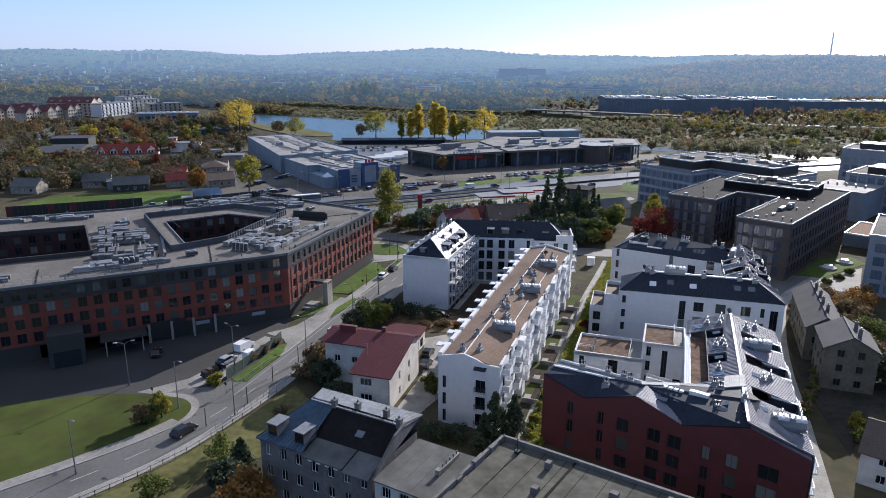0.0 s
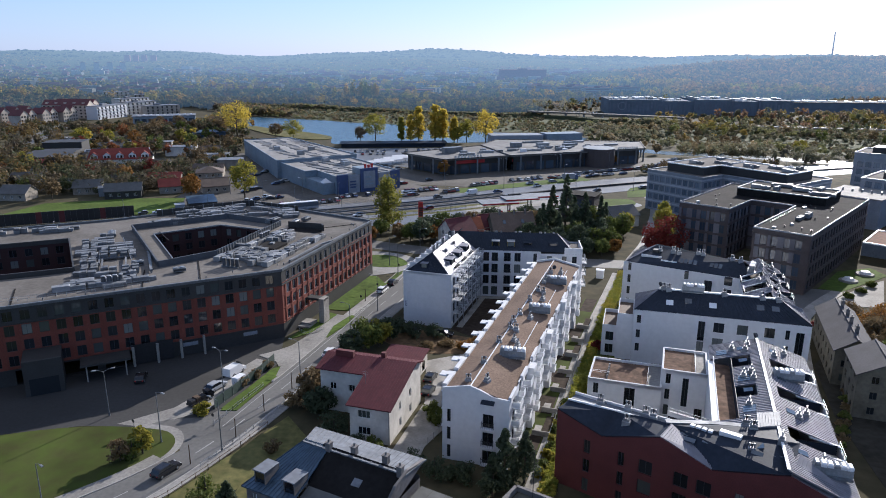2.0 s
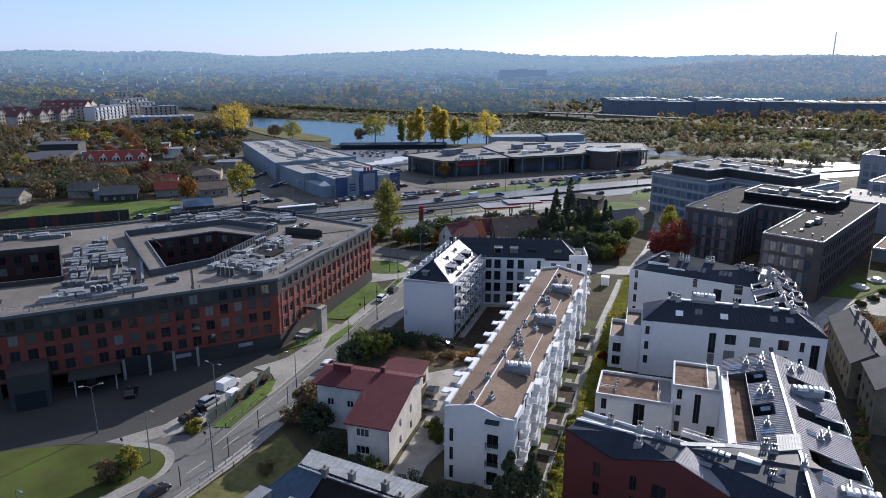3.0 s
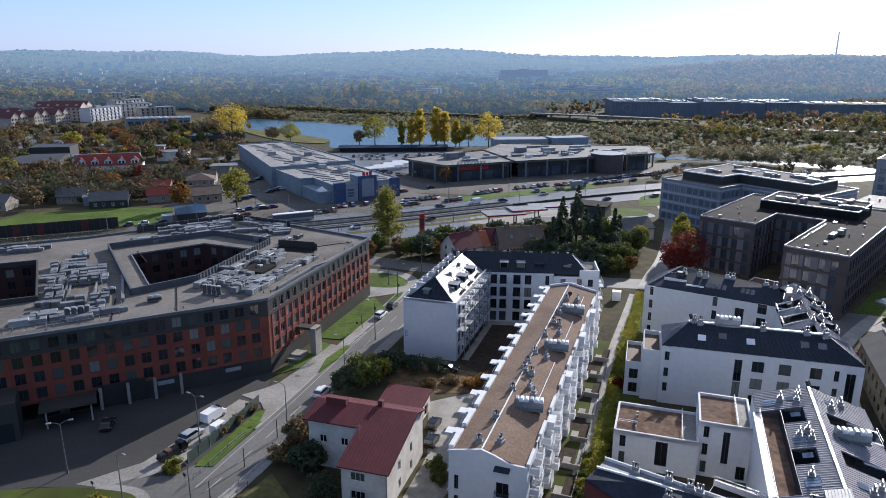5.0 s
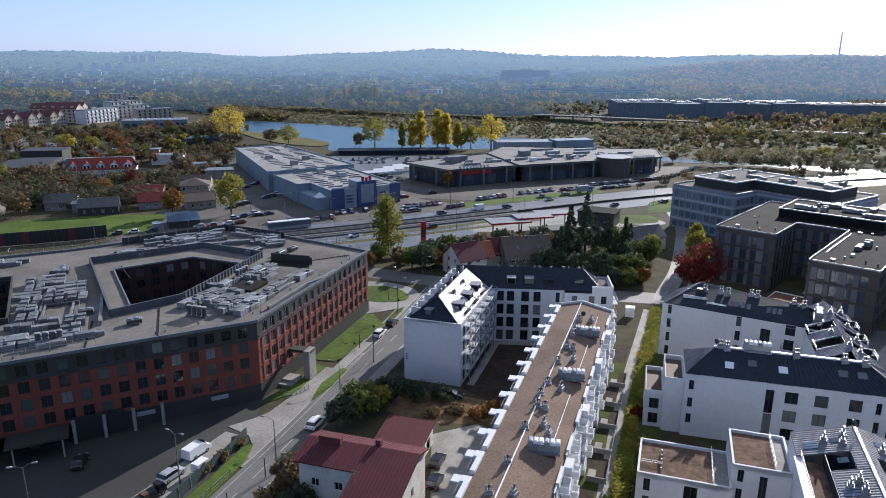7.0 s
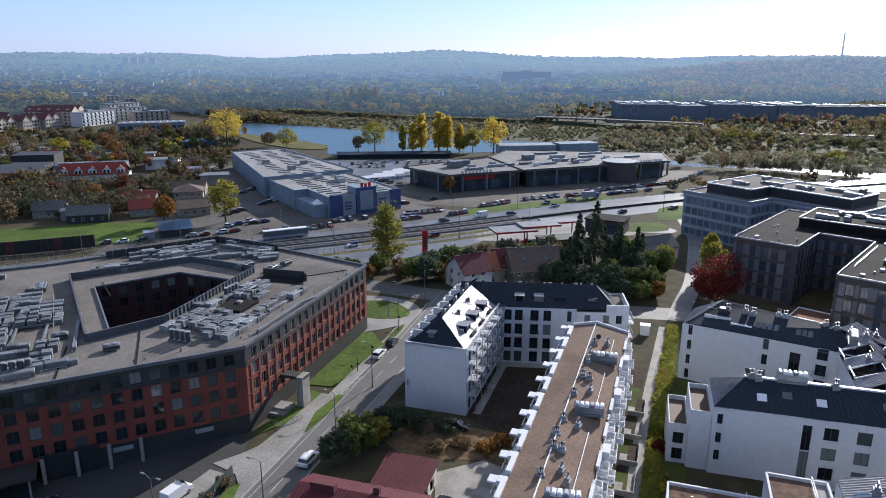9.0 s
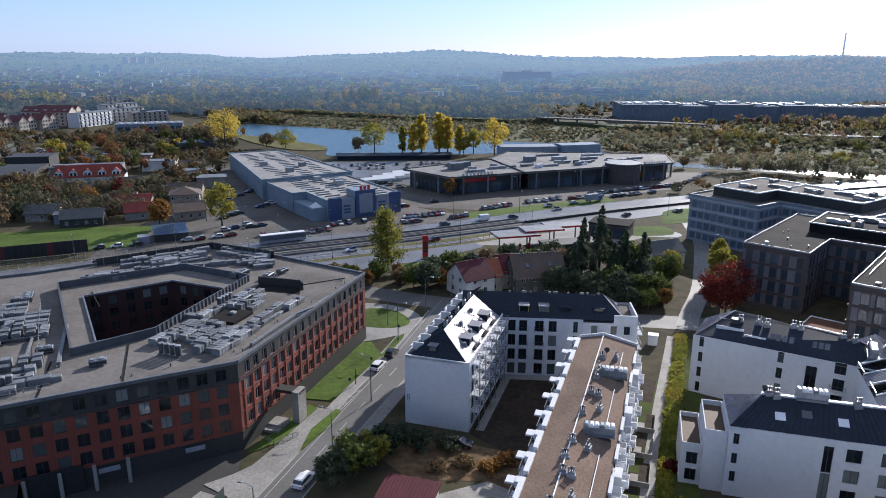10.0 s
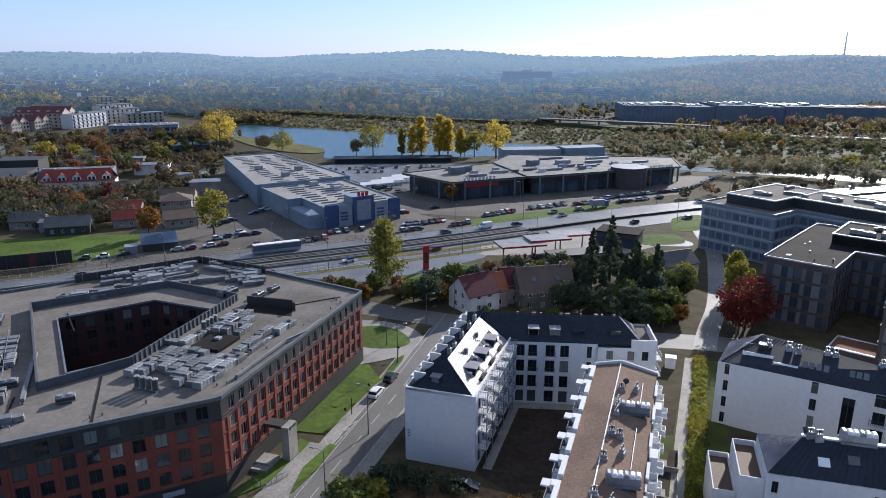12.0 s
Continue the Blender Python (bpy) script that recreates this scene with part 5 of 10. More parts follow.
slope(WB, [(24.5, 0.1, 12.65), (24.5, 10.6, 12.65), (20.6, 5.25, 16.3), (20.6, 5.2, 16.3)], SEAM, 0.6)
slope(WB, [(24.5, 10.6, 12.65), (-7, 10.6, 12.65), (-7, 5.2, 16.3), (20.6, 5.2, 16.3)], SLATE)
for x in (4.6, 8.6):
    dormer(WB, x, 1.2, 12.9, 1.9, 2.6, 1.8, 0, YELLOW_PANEL, GALV)
for x in (13, 19.6):
    dormer(WB, x, 1.6, 12.9, 2.0, 2.0, 1.5, 0, SLATE, SLATE)
for x, w in ((1.4, 0.5), (4.2, 0.9), (5.8, 0.4), (9.6, 0.5), (10.6, 0.9), (13.4, 0.4), (16.0, 0.8), (17.4, 0.4), (19.6, 0.5)):
    part("roof_vent", Shape().soft(x, 5.0, 16.0, x + w, 5.4, 16.55, 0.04), GALV_DARK, WB)
parapet(WB, [(22.4, -0.3), (26.85, -0.3), (26.85, 8)], 12.2, 1.6, 0.3, PLASTER, False, "terrace_parapet")
for y in (1.5, 4.5):
    for z in LV4[1:]:
        balcony(WB, (27, y), Vector((0, 1)), z, 2.4, 1.3, GALV)

# ---- white flats: the long block ----
LG = thing("apartment_block", "long white apartment block with brown gravel roof", "apartment building", grid(5.46, 109.55, 0, -21.9))
LX, LY = 10.6, 72.6
EZ, PZ = 12.0, 13.3
glazed(LG, (0, 0), (LX, 0), 0, 11.0, [(0.75, z, 1.35, z + 2.2) for z in LV4[:3]] + [(6.5, z, 8.2, z + 2.3) for z in LV4[:3]], PLASTER, FRAME_DARK, "end_wall")
part("end_wall_head", Shape().add([(0, 0, 11.0), (LX, 0, 11.0), (LX, 0, 11.75), (8.2, 0, 11.85), (6.2, 0, 12.7), (4.4, 0, 13.25), (0, 0, 12.3), (0, 0.3, 11.0), (LX, 0.3, 11.0), (LX, 0.3, 11.75), (8.2, 0.3, 11.85), (6.2, 0.3, 12.7), (4.4, 0.3, 13.25), (0, 0.3, 12.3)], [(0, 1, 2, 3, 4, 5, 6), (13, 12, 11, 10, 9, 8, 7), (1, 8, 9, 2), (2, 9, 10, 3), (3, 10, 11, 4), (4, 11, 12, 5), (5, 12, 13, 6), (6, 13, 7, 0)]), PLASTER, LG)
for z in LV4[:3]:
    balcony(LG, (7.35, 0), Vector((1, 0)), z, 2.0, 0.6, BLACK_METAL)
part("awning", Shape().slab([(6.3, -0.9, 11.0), (8.4, -0.9, 11.0), (8.4, 0, 11.3), (6.3, 0, 11.3)], 0.06), SLATE, LG)
glazed(LG, (0, LY), (0, 0), 0, EZ, [(y, z, y + 1.6, z + 2.1) for y in [2.5 + 5.9 * i for i in range(12)] for z in LV4], PLASTER, FRAME_DARK)
glazed(LG, (LX, 0), (LX, LY), 0, 11.6, [(y, z, y + 1.7, z + 2.1) for y in [2.2 + 4.4 * i for i in range(16)] for z in LV4], PLASTER, FRAME_DARK)
facade(LG, (LX, LY), (0, LY), 0, EZ, [], PLASTER)
part("end_wall_head", Shape().add([(0, LY - 0.3, 12.0), (LX, LY - 0.3, 11.6), (LX, LY - 0.3, 12.1), (4.4, LY - 0.3, 13.5), (0, LY - 0.3, 12.4), (0, LY, 12.0), (LX, LY, 11.6), (LX, LY, 12.1), (4.4, LY, 13.5), (0, LY, 12.4)], [(0, 1, 2, 3, 4), (9, 8, 7, 6, 5), (2, 7, 8, 3), (3, 8, 9, 4), (1, 6, 7, 2), (4, 9, 5, 0)]), PLASTER, LG)
slope(LG, [(0.2, LY - 0.3, EZ), (0.2, 0.3, EZ), (4.4, 0.3, 13.0), (4.4, LY - 0.3, 13.0)], GRAVEL, label="brown gravel slope")
slope(LG, [(LX - 0.2, 0.3, 11.45), (LX - 0.2, LY - 0.3, 11.7), (4.4, LY - 0.3, 13.0), (4.4, 0.3, 13.0)], GRAVEL, label="brown gravel slope")
part("ridge_cable", Shape().bar((4.4, 0.5, 13.02), (4.4, LY - 0.5, 13.02), 0.16, 0.14), WHITE_METAL, LG, "white ridge cable duct")
for a, b in ((14, 32), (41, 52), (57, 67)):
    part("roof_cable", Shape().bar((8.4, a, 12.14), (8.4, b, 12.2), 0.1, 0.12), WHITE_METAL, LG)
# stepped parapet boxes with the canopies of the balconies below, along the courtyard side
for i in range(12):
    y = 1.0 + i * 5.95
    part("parapet_box", Shape().soft(-0.35, y, EZ - 0.6, 0.35, y + 3.6, EZ + 0.5, 0.04), PLASTER, LG)
    part("parapet_box", Shape().soft(-0.9, y + 3.6, EZ - 0.6, 0.3, y + 5.0, EZ + 0.3, 0.04), PLASTER, LG)
    part("canopy", Shape().soft(-2.1, y + 3.5, EZ - 0.1, -0.9, y + 5.1, EZ + 0.12, 0.03), PLASTER, LG)
    for z in LV4[1:]:
        balcony(LG, (0, y + 4.3), Vector((0, -1)), z - 0.1, 2.6, 1.6, GALV)
# bays, boxes and balconies on the garden side
for i in range(9):
    y = 2.0 + i * 7.9
    tall = 12.1 if i % 3 == 2 else 11.2
    if i % 2:
        part("bay", Shape().soft(LX - 0.1, y + 3.6, 0, LX + 1.0, y + 6.0, tall, 0.04), PLASTER, LG)
    part("parapet_box", Shape().soft(LX - 0.3, y - 1.4, 11.1, LX + 0.15, y + 2.6, 12.0, 0.04), PLASTER, LG)
    for k, z in enumerate(LV4[1:]):
        balcony(LG, (LX, y + 1.2), Vector((0, 1)), z - 0.1, 2.4, 1.25, WHITE_METAL, bars=False)
        balcony(LG, (LX + (1.0 if i % 2 else 0.0), y + 4.9), Vector((0, 1)), z - 0.1, 1.7, 0.9, WHITE_METAL, bars=False, h=0.95)
for i in range(8):
    y = 3 + i * 8.4
    part("garden_wall", Shape().box(LX + 1.4, y, 0, LX + 4.4, y + 0.2, 1.0), CONCRETE, LG)
    part("garden_fence", Shape().bar((LX + 4.3, y, 0), (LX + 4.3, y + 7.4, 0), 0.06, 0.9), GALV_DARK, LG)
    part("patio", Shape().box(LX + 1.4, y + 1.0, 0, LX + 2.6, y + 3.4, 0.14), CONCRETE, LG)
    if i % 2:
        part("planting_bed", Shape().box(LX + 2.7, y + 0.8, 0, LX + 4.1, y + 7.0, 0.13), EARTH, LG, "bare brown planting bed")
solid("utility_hut", Shape().soft(-1.3, -1.1, 0, 1.3, 1.1, 2.9).box(-1.45, -1.25, 2.9, 1.45, 1.25, 3.1), WHITE_METAL, "small white utility hut by the footpath", "hut", at=grid(55.6, 200.2, 0, -20) @ Matrix.Scale(0.8, 4))

# ---- white flats beyond the footpath ----
UA = -21.7
# the row nearest the brown offices
R1 = thing("apartment_block", "white apartment row with dark folded metal roof", "apartment building", grid(54.7, 177.3, 0, -34.5))
glazed(R1, (0, 0), (30, 0), 0, 11.6, [(1.2, z, 2.0, z + 2.0) for z in LV4] + [(14.9, z, 15.9, z + 2.1) for z in LV4] + [(19.6, 3.4, 21.4, 10.2)] + [(24, z, 25.8, z + 2.2) for z in LV4[1:]], PLASTER, FRAME_DARK)
facade(R1, (0, 11), (0, 0), 0, 11.6, [], PLASTER)
facade(R1, (30, 0), (30, 11), 0, 11.6, [], PLASTER)
facade(R1, (30, 11), (0, 11), 0, 11.6, [], PLASTER)
part("roof_deck", Shape().box(0.1, 0.1, 11.2, 29.9, 10.9, 11.4), BITUMEN, R1)
slope(R1, [(0.1, 0.1, 11.65), (30, 0.1, 11.65), (27, 5.0, 14.6), (5.8, 9.6, 14.9)], SLATE, 0.8, label="dark blue metal slope")
slope(R1, [(0.1, 10.9, 11.65), (0.1, 0.1, 11.65), (5.8, 9.5, 14.9), (5.8, 9.7, 14.9)], SEAM, 0.6)
slope(R1, [(30, 10.9, 11.65), (0.1, 10.9, 11.65), (5.8, 9.7, 14.9), (27, 5.2, 14.6)], SLATE)
part("roof_terrace", Shape().box(3.4, 3.2, 12.6, 8.4, 6.6, 12.95).box(3.4, 3.2, 12.95, 8.4, 3.35, 13.5).box(3.4, 6.45, 12.95, 8.4, 6.6, 13.9), PLASTER, R1, "white roof terrace")
part("stair_hood", Shape().soft(5.6, 5.2, 12.6, 7.3, 6.7, 14.5), BLACK_METAL, R1)
for x in (13, 14, 15.1, 16.2, 20, 21, 22):
    part("roof_window", Shape().slab([(x, 2.2, 13.05), (x + 0.8, 2.2, 13.05), (x + 0.8, 3.4, 13.75), (x, 3.4, 13.75)], 0.08), GLASS_BLUE, R1)
balcony(R1, (24.9, 0), Vector((1, 0)), 6.6, 2.6, 0.9, BLACK_METAL)
part("roof_cornice", Shape().bar((8.6, 2.0, 12.75), (12.4, 2.0, 12.75), 0.1, 0.35), WHITE_METAL, R1)
# the middle row with the long blank wall
R2 = thing("apartment_block", "white apartment row with dark blue hipped roof", "apartment building", grid(46.66, 144.1, 0, -19.2))
W2 = [(0.7, z, 1.5, z + 1.75) for z in (2.4, 5.4, 8.6)]
W2 += [(12.6, 0.6, 13.9, 6.0), (12.6, 6.1, 13.9, 10.3)]
W2 += [(x, z, x + w, z + 2.1) for x, w in ((15.5, 2.0), (19.9, 2.0), (24.9, 1.9)) for z in (1.6, 4.9, 8.2)]
W2 += [(28.7, z, 29.5, z + 2.0) for z in (1.6, 4.9, 8.2)] + [(30.6, 1.2, 32.1, 9.9)]
glazed(R2, (0, 0), (33.2, 0), 0, 11.5, W2, PLASTER, FRAME_DARK)
facade(R2, (0, 10), (0, 0), 0, 11.5, [], PLASTER)
facade(R2, (33.2, 0), (33.2, 10), 0, 11.5, [], PLASTER)
facade(R2, (33.2, 10), (0, 10), 0, 11.5, [], PLASTER)
part("roof_deck", Shape().box(0.1, 0.1, 11.0, 33.1, 9.9, 11.2), BITUMEN, R2)
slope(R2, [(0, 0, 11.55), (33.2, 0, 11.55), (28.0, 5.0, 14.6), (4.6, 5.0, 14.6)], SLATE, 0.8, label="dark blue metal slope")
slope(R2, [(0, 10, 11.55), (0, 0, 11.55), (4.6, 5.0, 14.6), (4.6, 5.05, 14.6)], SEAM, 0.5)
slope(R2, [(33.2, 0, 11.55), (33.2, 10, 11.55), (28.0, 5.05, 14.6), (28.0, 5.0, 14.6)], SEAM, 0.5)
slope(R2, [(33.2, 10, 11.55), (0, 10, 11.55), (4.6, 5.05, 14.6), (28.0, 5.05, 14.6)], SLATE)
part("roof_ledge", Shape().bar((4.6, 5.4, 14.5), (28, 5.4, 14.5), 0.5, 0.35), WHITE_METAL, R2, "white ridge rail")
for x, z in ((6.2, 1.6), (9.8, 2.3), (14.5, 1.8), (23.4, 2.3), (26.2, 2.3)):
    part("roof_window", Shape().slab([(x, z, 11.65 + z * 0.61), (x + 1.4, z, 11.65 + z * 0.61), (x + 1.4, z + 1.1, 11.65 + (z + 1.1) * 0.61), (x, z + 1.1, 11.65 + (z + 1.1) * 0.61)], 0.08), GLASS_BLUE if z > 2 else WHITE_METAL, R2)
# lower stepped terraces at its end
part("step_wing", Shape().box(-3.2, 0.6, 0, -0.02, 10.5, 9.2), PLASTER, R2)
parapet(R2, [(-3.1, 0.7), (-0.1, 0.7), (-0.1, 10.4), (-3.1, 10.4)], 9.2, 0.9, 0.15, PLASTER)
part("terrace_deck", Shape().box(-3.0, 0.8, 9.204, -0.2, 10.3, 9.26), WOOD_DARK, R2)
part("step_wing", Shape().box(-6.2, 1.4, 0, -3.22, 11.5, 6.2), PLASTER, R2)
parapet(R2, [(-6.1, 1.5), (-3.3, 1.5), (-3.3, 11.4), (-6.1, 11.4)], 6.2, 0.8, 0.15, PLASTER)
part("terrace_deck", Shape().box(-6.0, 1.6, 6.2, -3.4, 11.3, 6.25), WOOD_DARK, R2)
for z in (0.8, 3.6):
    window(R2, Vector((-5.4, 1.4)), Vector((1, 0)), z, 1.6, 1.9, FRAME_DARK, depth=-0.05)
# the link between the rows: zinc roof cut by sunken terraces
R3 = thing("apartment_block", "white apartment link with zinc roof and sunken terraces", "apartment building", grid(76.8, 134.2, 0, -21.3))
for p, q in (((0, 9.6), (0, 36)), ((0, 36), (-9.6, 36)), ((-9.6, 36), (-9.6, 10.2)), ((-9.6, 10.2), (0, 9.6))):
    facade(R3, p, q, 0, 11.6, [], PLASTER)


def r3z(x):
    return 14.4 - abs(x + 5.0) * 0.54


cuts3 = [(13.4, 16.6), (20.4, 23.6), (27.4, 30.6)]
ends3 = [6.0] + [v for c in cuts3 for v in c] + [36.2]
for ya, yb in zip(ends3[::2], ends3[1::2]):
    slope(R3, [(0.1, ya, r3z(0.1)), (0.1, yb, r3z(0.1)), (-5.0, yb, 14.4), (-5.0, ya, 14.4)], SEAM, 0.5, label="zinc slope")
for ya, yb in cuts3:
    slope(R3, [(-3.9, ya, r3z(-3.9)), (-3.9, yb, r3z(-3.9)), (-5.0, yb, 14.4), (-5.0, ya, 14.4)], SEAM, 0.5)
    part("sunken_terrace", Shape().box(-3.9, ya, 10.6, -0.1, yb, 10.8), BITUMEN_DARK, R3)
    part("terrace_wall", Shape().box(-3.9, ya, 10.8, -0.2, ya + 0.12, 12.6).box(-3.9, yb - 0.12, 10.8, -0.2, yb, 12.6).box(-4.02, ya, 10.8, -3.9, yb, 13.7), SLATE, R3)
    rail(R3, [(0.0, ya), (0.0, yb)], 11.7, 1.0, 1.2, WHITE_METAL)
for ya, yb in ((10.2, 14.0), (18.0, 22.0), (26.0, 36.2)):
    slope(R3, [(-9.7, yb, r3z(-9.7)), (-9.7, ya, r3z(-9.7)), (-5.0, ya, 14.4), (-5.0, yb, 14.4)], SEAM, 0.5, label="zinc slope")
for ya, yb in ((14.0, 18.0), (22.0, 26.0)):
    part("sunken_terrace", Shape().box(-9.5, ya, 11.4, -5.1, yb, 11.6), BITUMEN_DARK, R3)
    part("terrace_wall", Shape().box(-5.2, ya, 11.6, -5.06, yb, 14.2), SLATE, R3)
    part("terrace_frame", Shape().bar((-9.6, ya, 12.2), (-5.2, ya, 14.0), 0.2, 0.2).bar((-9.6, yb, 12.2), (-5.2, yb, 14.0), 0.2, 0.2).bar((-9.6, ya, 12.6), (-9.6, yb, 12.6), 0.15, 0.15), WHITE_METAL, R3)
for y in (11.6, 19.0, 25.2, 32.4):
    part("roof_window", Shape().slab([(-3.2, y, r3z(-3.2) + 0.1), (-2.0, y, r3z(-2.0) + 0.1), (-2.0, y + 1.2, r3z(-2.0) + 0.1), (-3.2, y + 1.2, r3z(-3.2) + 0.1)], 0.08), GLASS_BLUE, R3)
# the two cubes with planted roofs
T1 = thing("terrace_house", "low white block with brown planted roof terrace", "apartment building", grid(32.2, 124.0, 0, -21.5))
glazed(T1, (0, 0), (12.6, 0), 0, 6.3, [(1.0, 0.5, 1.9, 2.7), (1.0, 3.5, 1.9, 5.5), (6.4, 1.2, 8.2, 5.4)], PLASTER, FRAME_DARK)
facade(T1, (0, 9.6), (0, 0), 0, 6.3, [], PLASTER)
facade(T1, (12.6, 9.6), (0, 9.6), 0, 6.3, [], PLASTER)
part("roof_bed", Shape().box(0.3, 0.3, 5.6, 12.5, 9.3, 5.9), ROOF_SOIL, T1, "bare brown roof bed")
parapet(T1, [(0.15, 0.15), (12.4, 0.15), (12.4, 9.45), (0.15, 9.45)], 5.6, 0.75, 0.3, PLASTER)
part("terrace", Shape().box(10.2, 0.5, 5.9, 12.3, 9.2, 6.0), PAVING, T1)
rail(T1, [(10.1, 0.4), (10.1, 9.2)], 5.9, 1.1, 1.2, WHITE_METAL)
rail(T1, [(0.5, 3.4), (3.4, 3.4)], 5.9, 0.6, 1.0, WHITE_METAL)
for i in range(5):
    part("vent_pipe", Shape().rod((3.2, 1.5 + i * 1.2, 5.9), (3.2, 1.5 + i * 1.2, 6.7), 0.16), GALV, T1)
T2 = thing("terrace_house", "taller white block with brown planted roof", "apartment building", grid(44.2, 120.8, 0, -21.5))
glazed(T2, (0, 0), (7.6, 0), 0, 9.2, [(0.8, z, 1.6, z + 2.0) for z in (0.6, 3.6, 6.6)] + [(3.6, 2.6, 4.6, 8.0), (5.9, 0.3, 7.2, 2.6)], PLASTER, FRAME_DARK)
facade(T2, (0, 10), (0, 0), 0, 9.2, [], PLASTER)
facade(T2, (7.6, 0), (7.6, 10), 0, 9.2, [], PLASTER)
facade(T2, (7.6, 10), (0, 10), 0, 9.2, [], PLASTER)
part("roof_bed", Shape().box(0.3, 0.3, 8.5, 5.5, 9.7, 8.8), ROOF_SOIL, T2, "bare brown roof bed")
part("terrace", Shape().box(5.5, 0.3, 8.5, 7.4, 9.7, 8.75), PAVING, T2)
parapet(T2, [(0.15, 0.15), (7.45, 0.15), (7.45, 9.85), (0.15, 9.85)], 8.5, 0.75, 0.3, PLASTER)
rail(T2, [(5.5, 0.4), (5.5, 9.6)], 8.8, 1.1, 1.2, WHITE_METAL)
# the red front range and its zinc-roofed spine
SP = thing("apartment_block", "long apartment spine with zinc seamed roof and sunken terraces", "apartment building", grid(51.5, 77.1, 0, UA))
SW, SL, RIDX = -15.4, 44.0, -7.9
facade(SP, (0, 0), (0, SL), 0, 11.9, [], PLASTER)
facade(SP, (0, SL), (SW, SL), 0, 11.9, [], PLASTER)
facade(SP, (SW, SL), (SW, 16), 0, 11.9, [], PLASTER)
CUTR = [(33.4, 36.9), (22.8, 26.6), (10.6, 14.4)]


def rz(x):
    return 12.0 + (14.5 - 12.0) * (1 - abs(x - RIDX) / 7.9)


edges_y = [0.6] + [v for c in sorted(CUTR) for v in c] + [SL]
for k in range(0, len(edges_y), 2):
    ya, yb = edges_y[k], edges_y[k + 1]
    slope(SP, [(0, ya, 12.0), (0, yb, 12.0), (RIDX, yb, 14.5), (RIDX, ya + (1.5 if k == 0 else 0), 14.5)], SEAM, 0.5, label="zinc slope")
for ya, yb in CUTR:
    slope(SP, [(-6.6, ya, rz(-6.6)), (-6.6, yb, rz(-6.6)), (RIDX, yb, 14.5), (RIDX, ya, 14.5)], SEAM, 0.5)
    part("sunken_terrace", Shape().box(-6.6, ya, 10.6, -0.2, yb, 10.8), PAVING, SP)
    part("terrace_wall", Shape().box(-6.6, ya, 10.8, -0.3, ya + 0.12, 12.2).box(-6.6, yb - 0.12, 10.8, -0.3, yb, 12.2).box(-6.72, ya, 10.8, -6.6, yb, 14.0), SLATE, SP)
    rail(SP, [(-0.1, ya), (-0.1, yb)], 11.9, 1.0, 1.2, WHITE_METAL)
    part("terrace_coping", Shape().bar((-3.8, ya - 0.05, 12.75), (0.1, ya - 0.05, 11.95), 0.3, 0.2).bar((-3.8, yb + 0.05, 12.75), (0.1, yb + 0.05, 11.95), 0.3, 0.2), WHITE_METAL, SP)
for ya, yb, x0 in ((37.8, SL, SW), (26.5, 33.4, -12.2), (16.0, 22.6, -12.2), (12.5, 16.0, SW)):
    slope(SP, [(x0, yb, rz(x0)), (x0, ya, rz(x0)), (RIDX, ya, 14.5), (RIDX, yb, 14.5)], SEAM, 0.5, label="zinc slope")
for ya, yb in ((33.4, 37.8), (22.6, 26.5)):
    slope(SP, [(-9.4, yb, rz(-9.4)), (-9.4, ya, rz(-9.4)), (RIDX, ya, 14.5), (RIDX, yb, 14.5)], SEAM, 0.5)
    part("sunken_terrace", Shape().box(-12.2, ya, 10.6, -9.4, yb, 10.8), PAVING, SP)
    part("terrace_wall", Shape().box(-9.52, ya, 10.8, -9.4, yb, 13.8).box(-12.2, ya, 10.8, -9.4, ya + 0.1, 13.0).box(-12.2, yb - 0.1, 10.8, -9.4, yb, 13.0), SLATE, SP)
part("terrace_wall", Shape().box(-12.3, 16, 10.8, -12.2, 37.8, 13.1), SLATE, SP)
part("roof_bed", Shape().box(SW + 0.2, 16.0, 11.0, -12.3, 37.8, 11.5), ROOF_SOIL, SP, "brown roof terrace bed")
part("gutter_trellis", Shape().bar((SW + 0.15, 15, 11.6), (SW + 0.15, 38, 11.6), 0.9, 0.3), WHITE_METAL, SP, "white rooftop trellis rail")
rail(SP, [(SW + 0.5, 15), (SW + 0.5, 38)], 11.9, 0.9, 0.7, WHITE_METAL)
part("ridge_cap", Shape().bar((RIDX, 2.2, 14.52), (RIDX, SL, 14.52), 0.35, 0.14), WHITE_METAL, SP)
for y in (7.5, 18.5, 24, 29.5, 35, 40):
    for x, m in ((-5.5, GLASS_BLUE), (-10.6, GLASS_BLUE)):
        if not any(a - 1 < y < b + 1 for a, b in CUTR) or x < -8:
            part("roof_window", Shape().slab([(x - 0.6, y, rz(x - 0.6) + 0.12), (x + 0.6, y, rz(x + 0.6) + 0.12), (x + 0.6, y + 1.2, rz(x + 0.6) + 0.12), (x - 0.6, y + 1.2, rz(x - 0.6) + 0.12)], 0.08), m, SP)
for x, y in ((-13.6, 39.0), (-10.9, 27.8), (-10.9, 17.6)):
    for k in range(3):
        part("roof_window", Shape().slab([(x - 0.8, y + k * 0.62, rz(x - 0.8) + 0.14), (x + 0.8, y + k * 0.62, rz(x + 0.8) + 0.14), (x + 0.8, y + k * 0.62 + 0.5, rz(x + 0.8) + 0.14), (x - 0.8, y + k * 0.62 + 0.5, rz(x - 0.8) + 0.14)], 0.08), GLASS_PALE, SP)
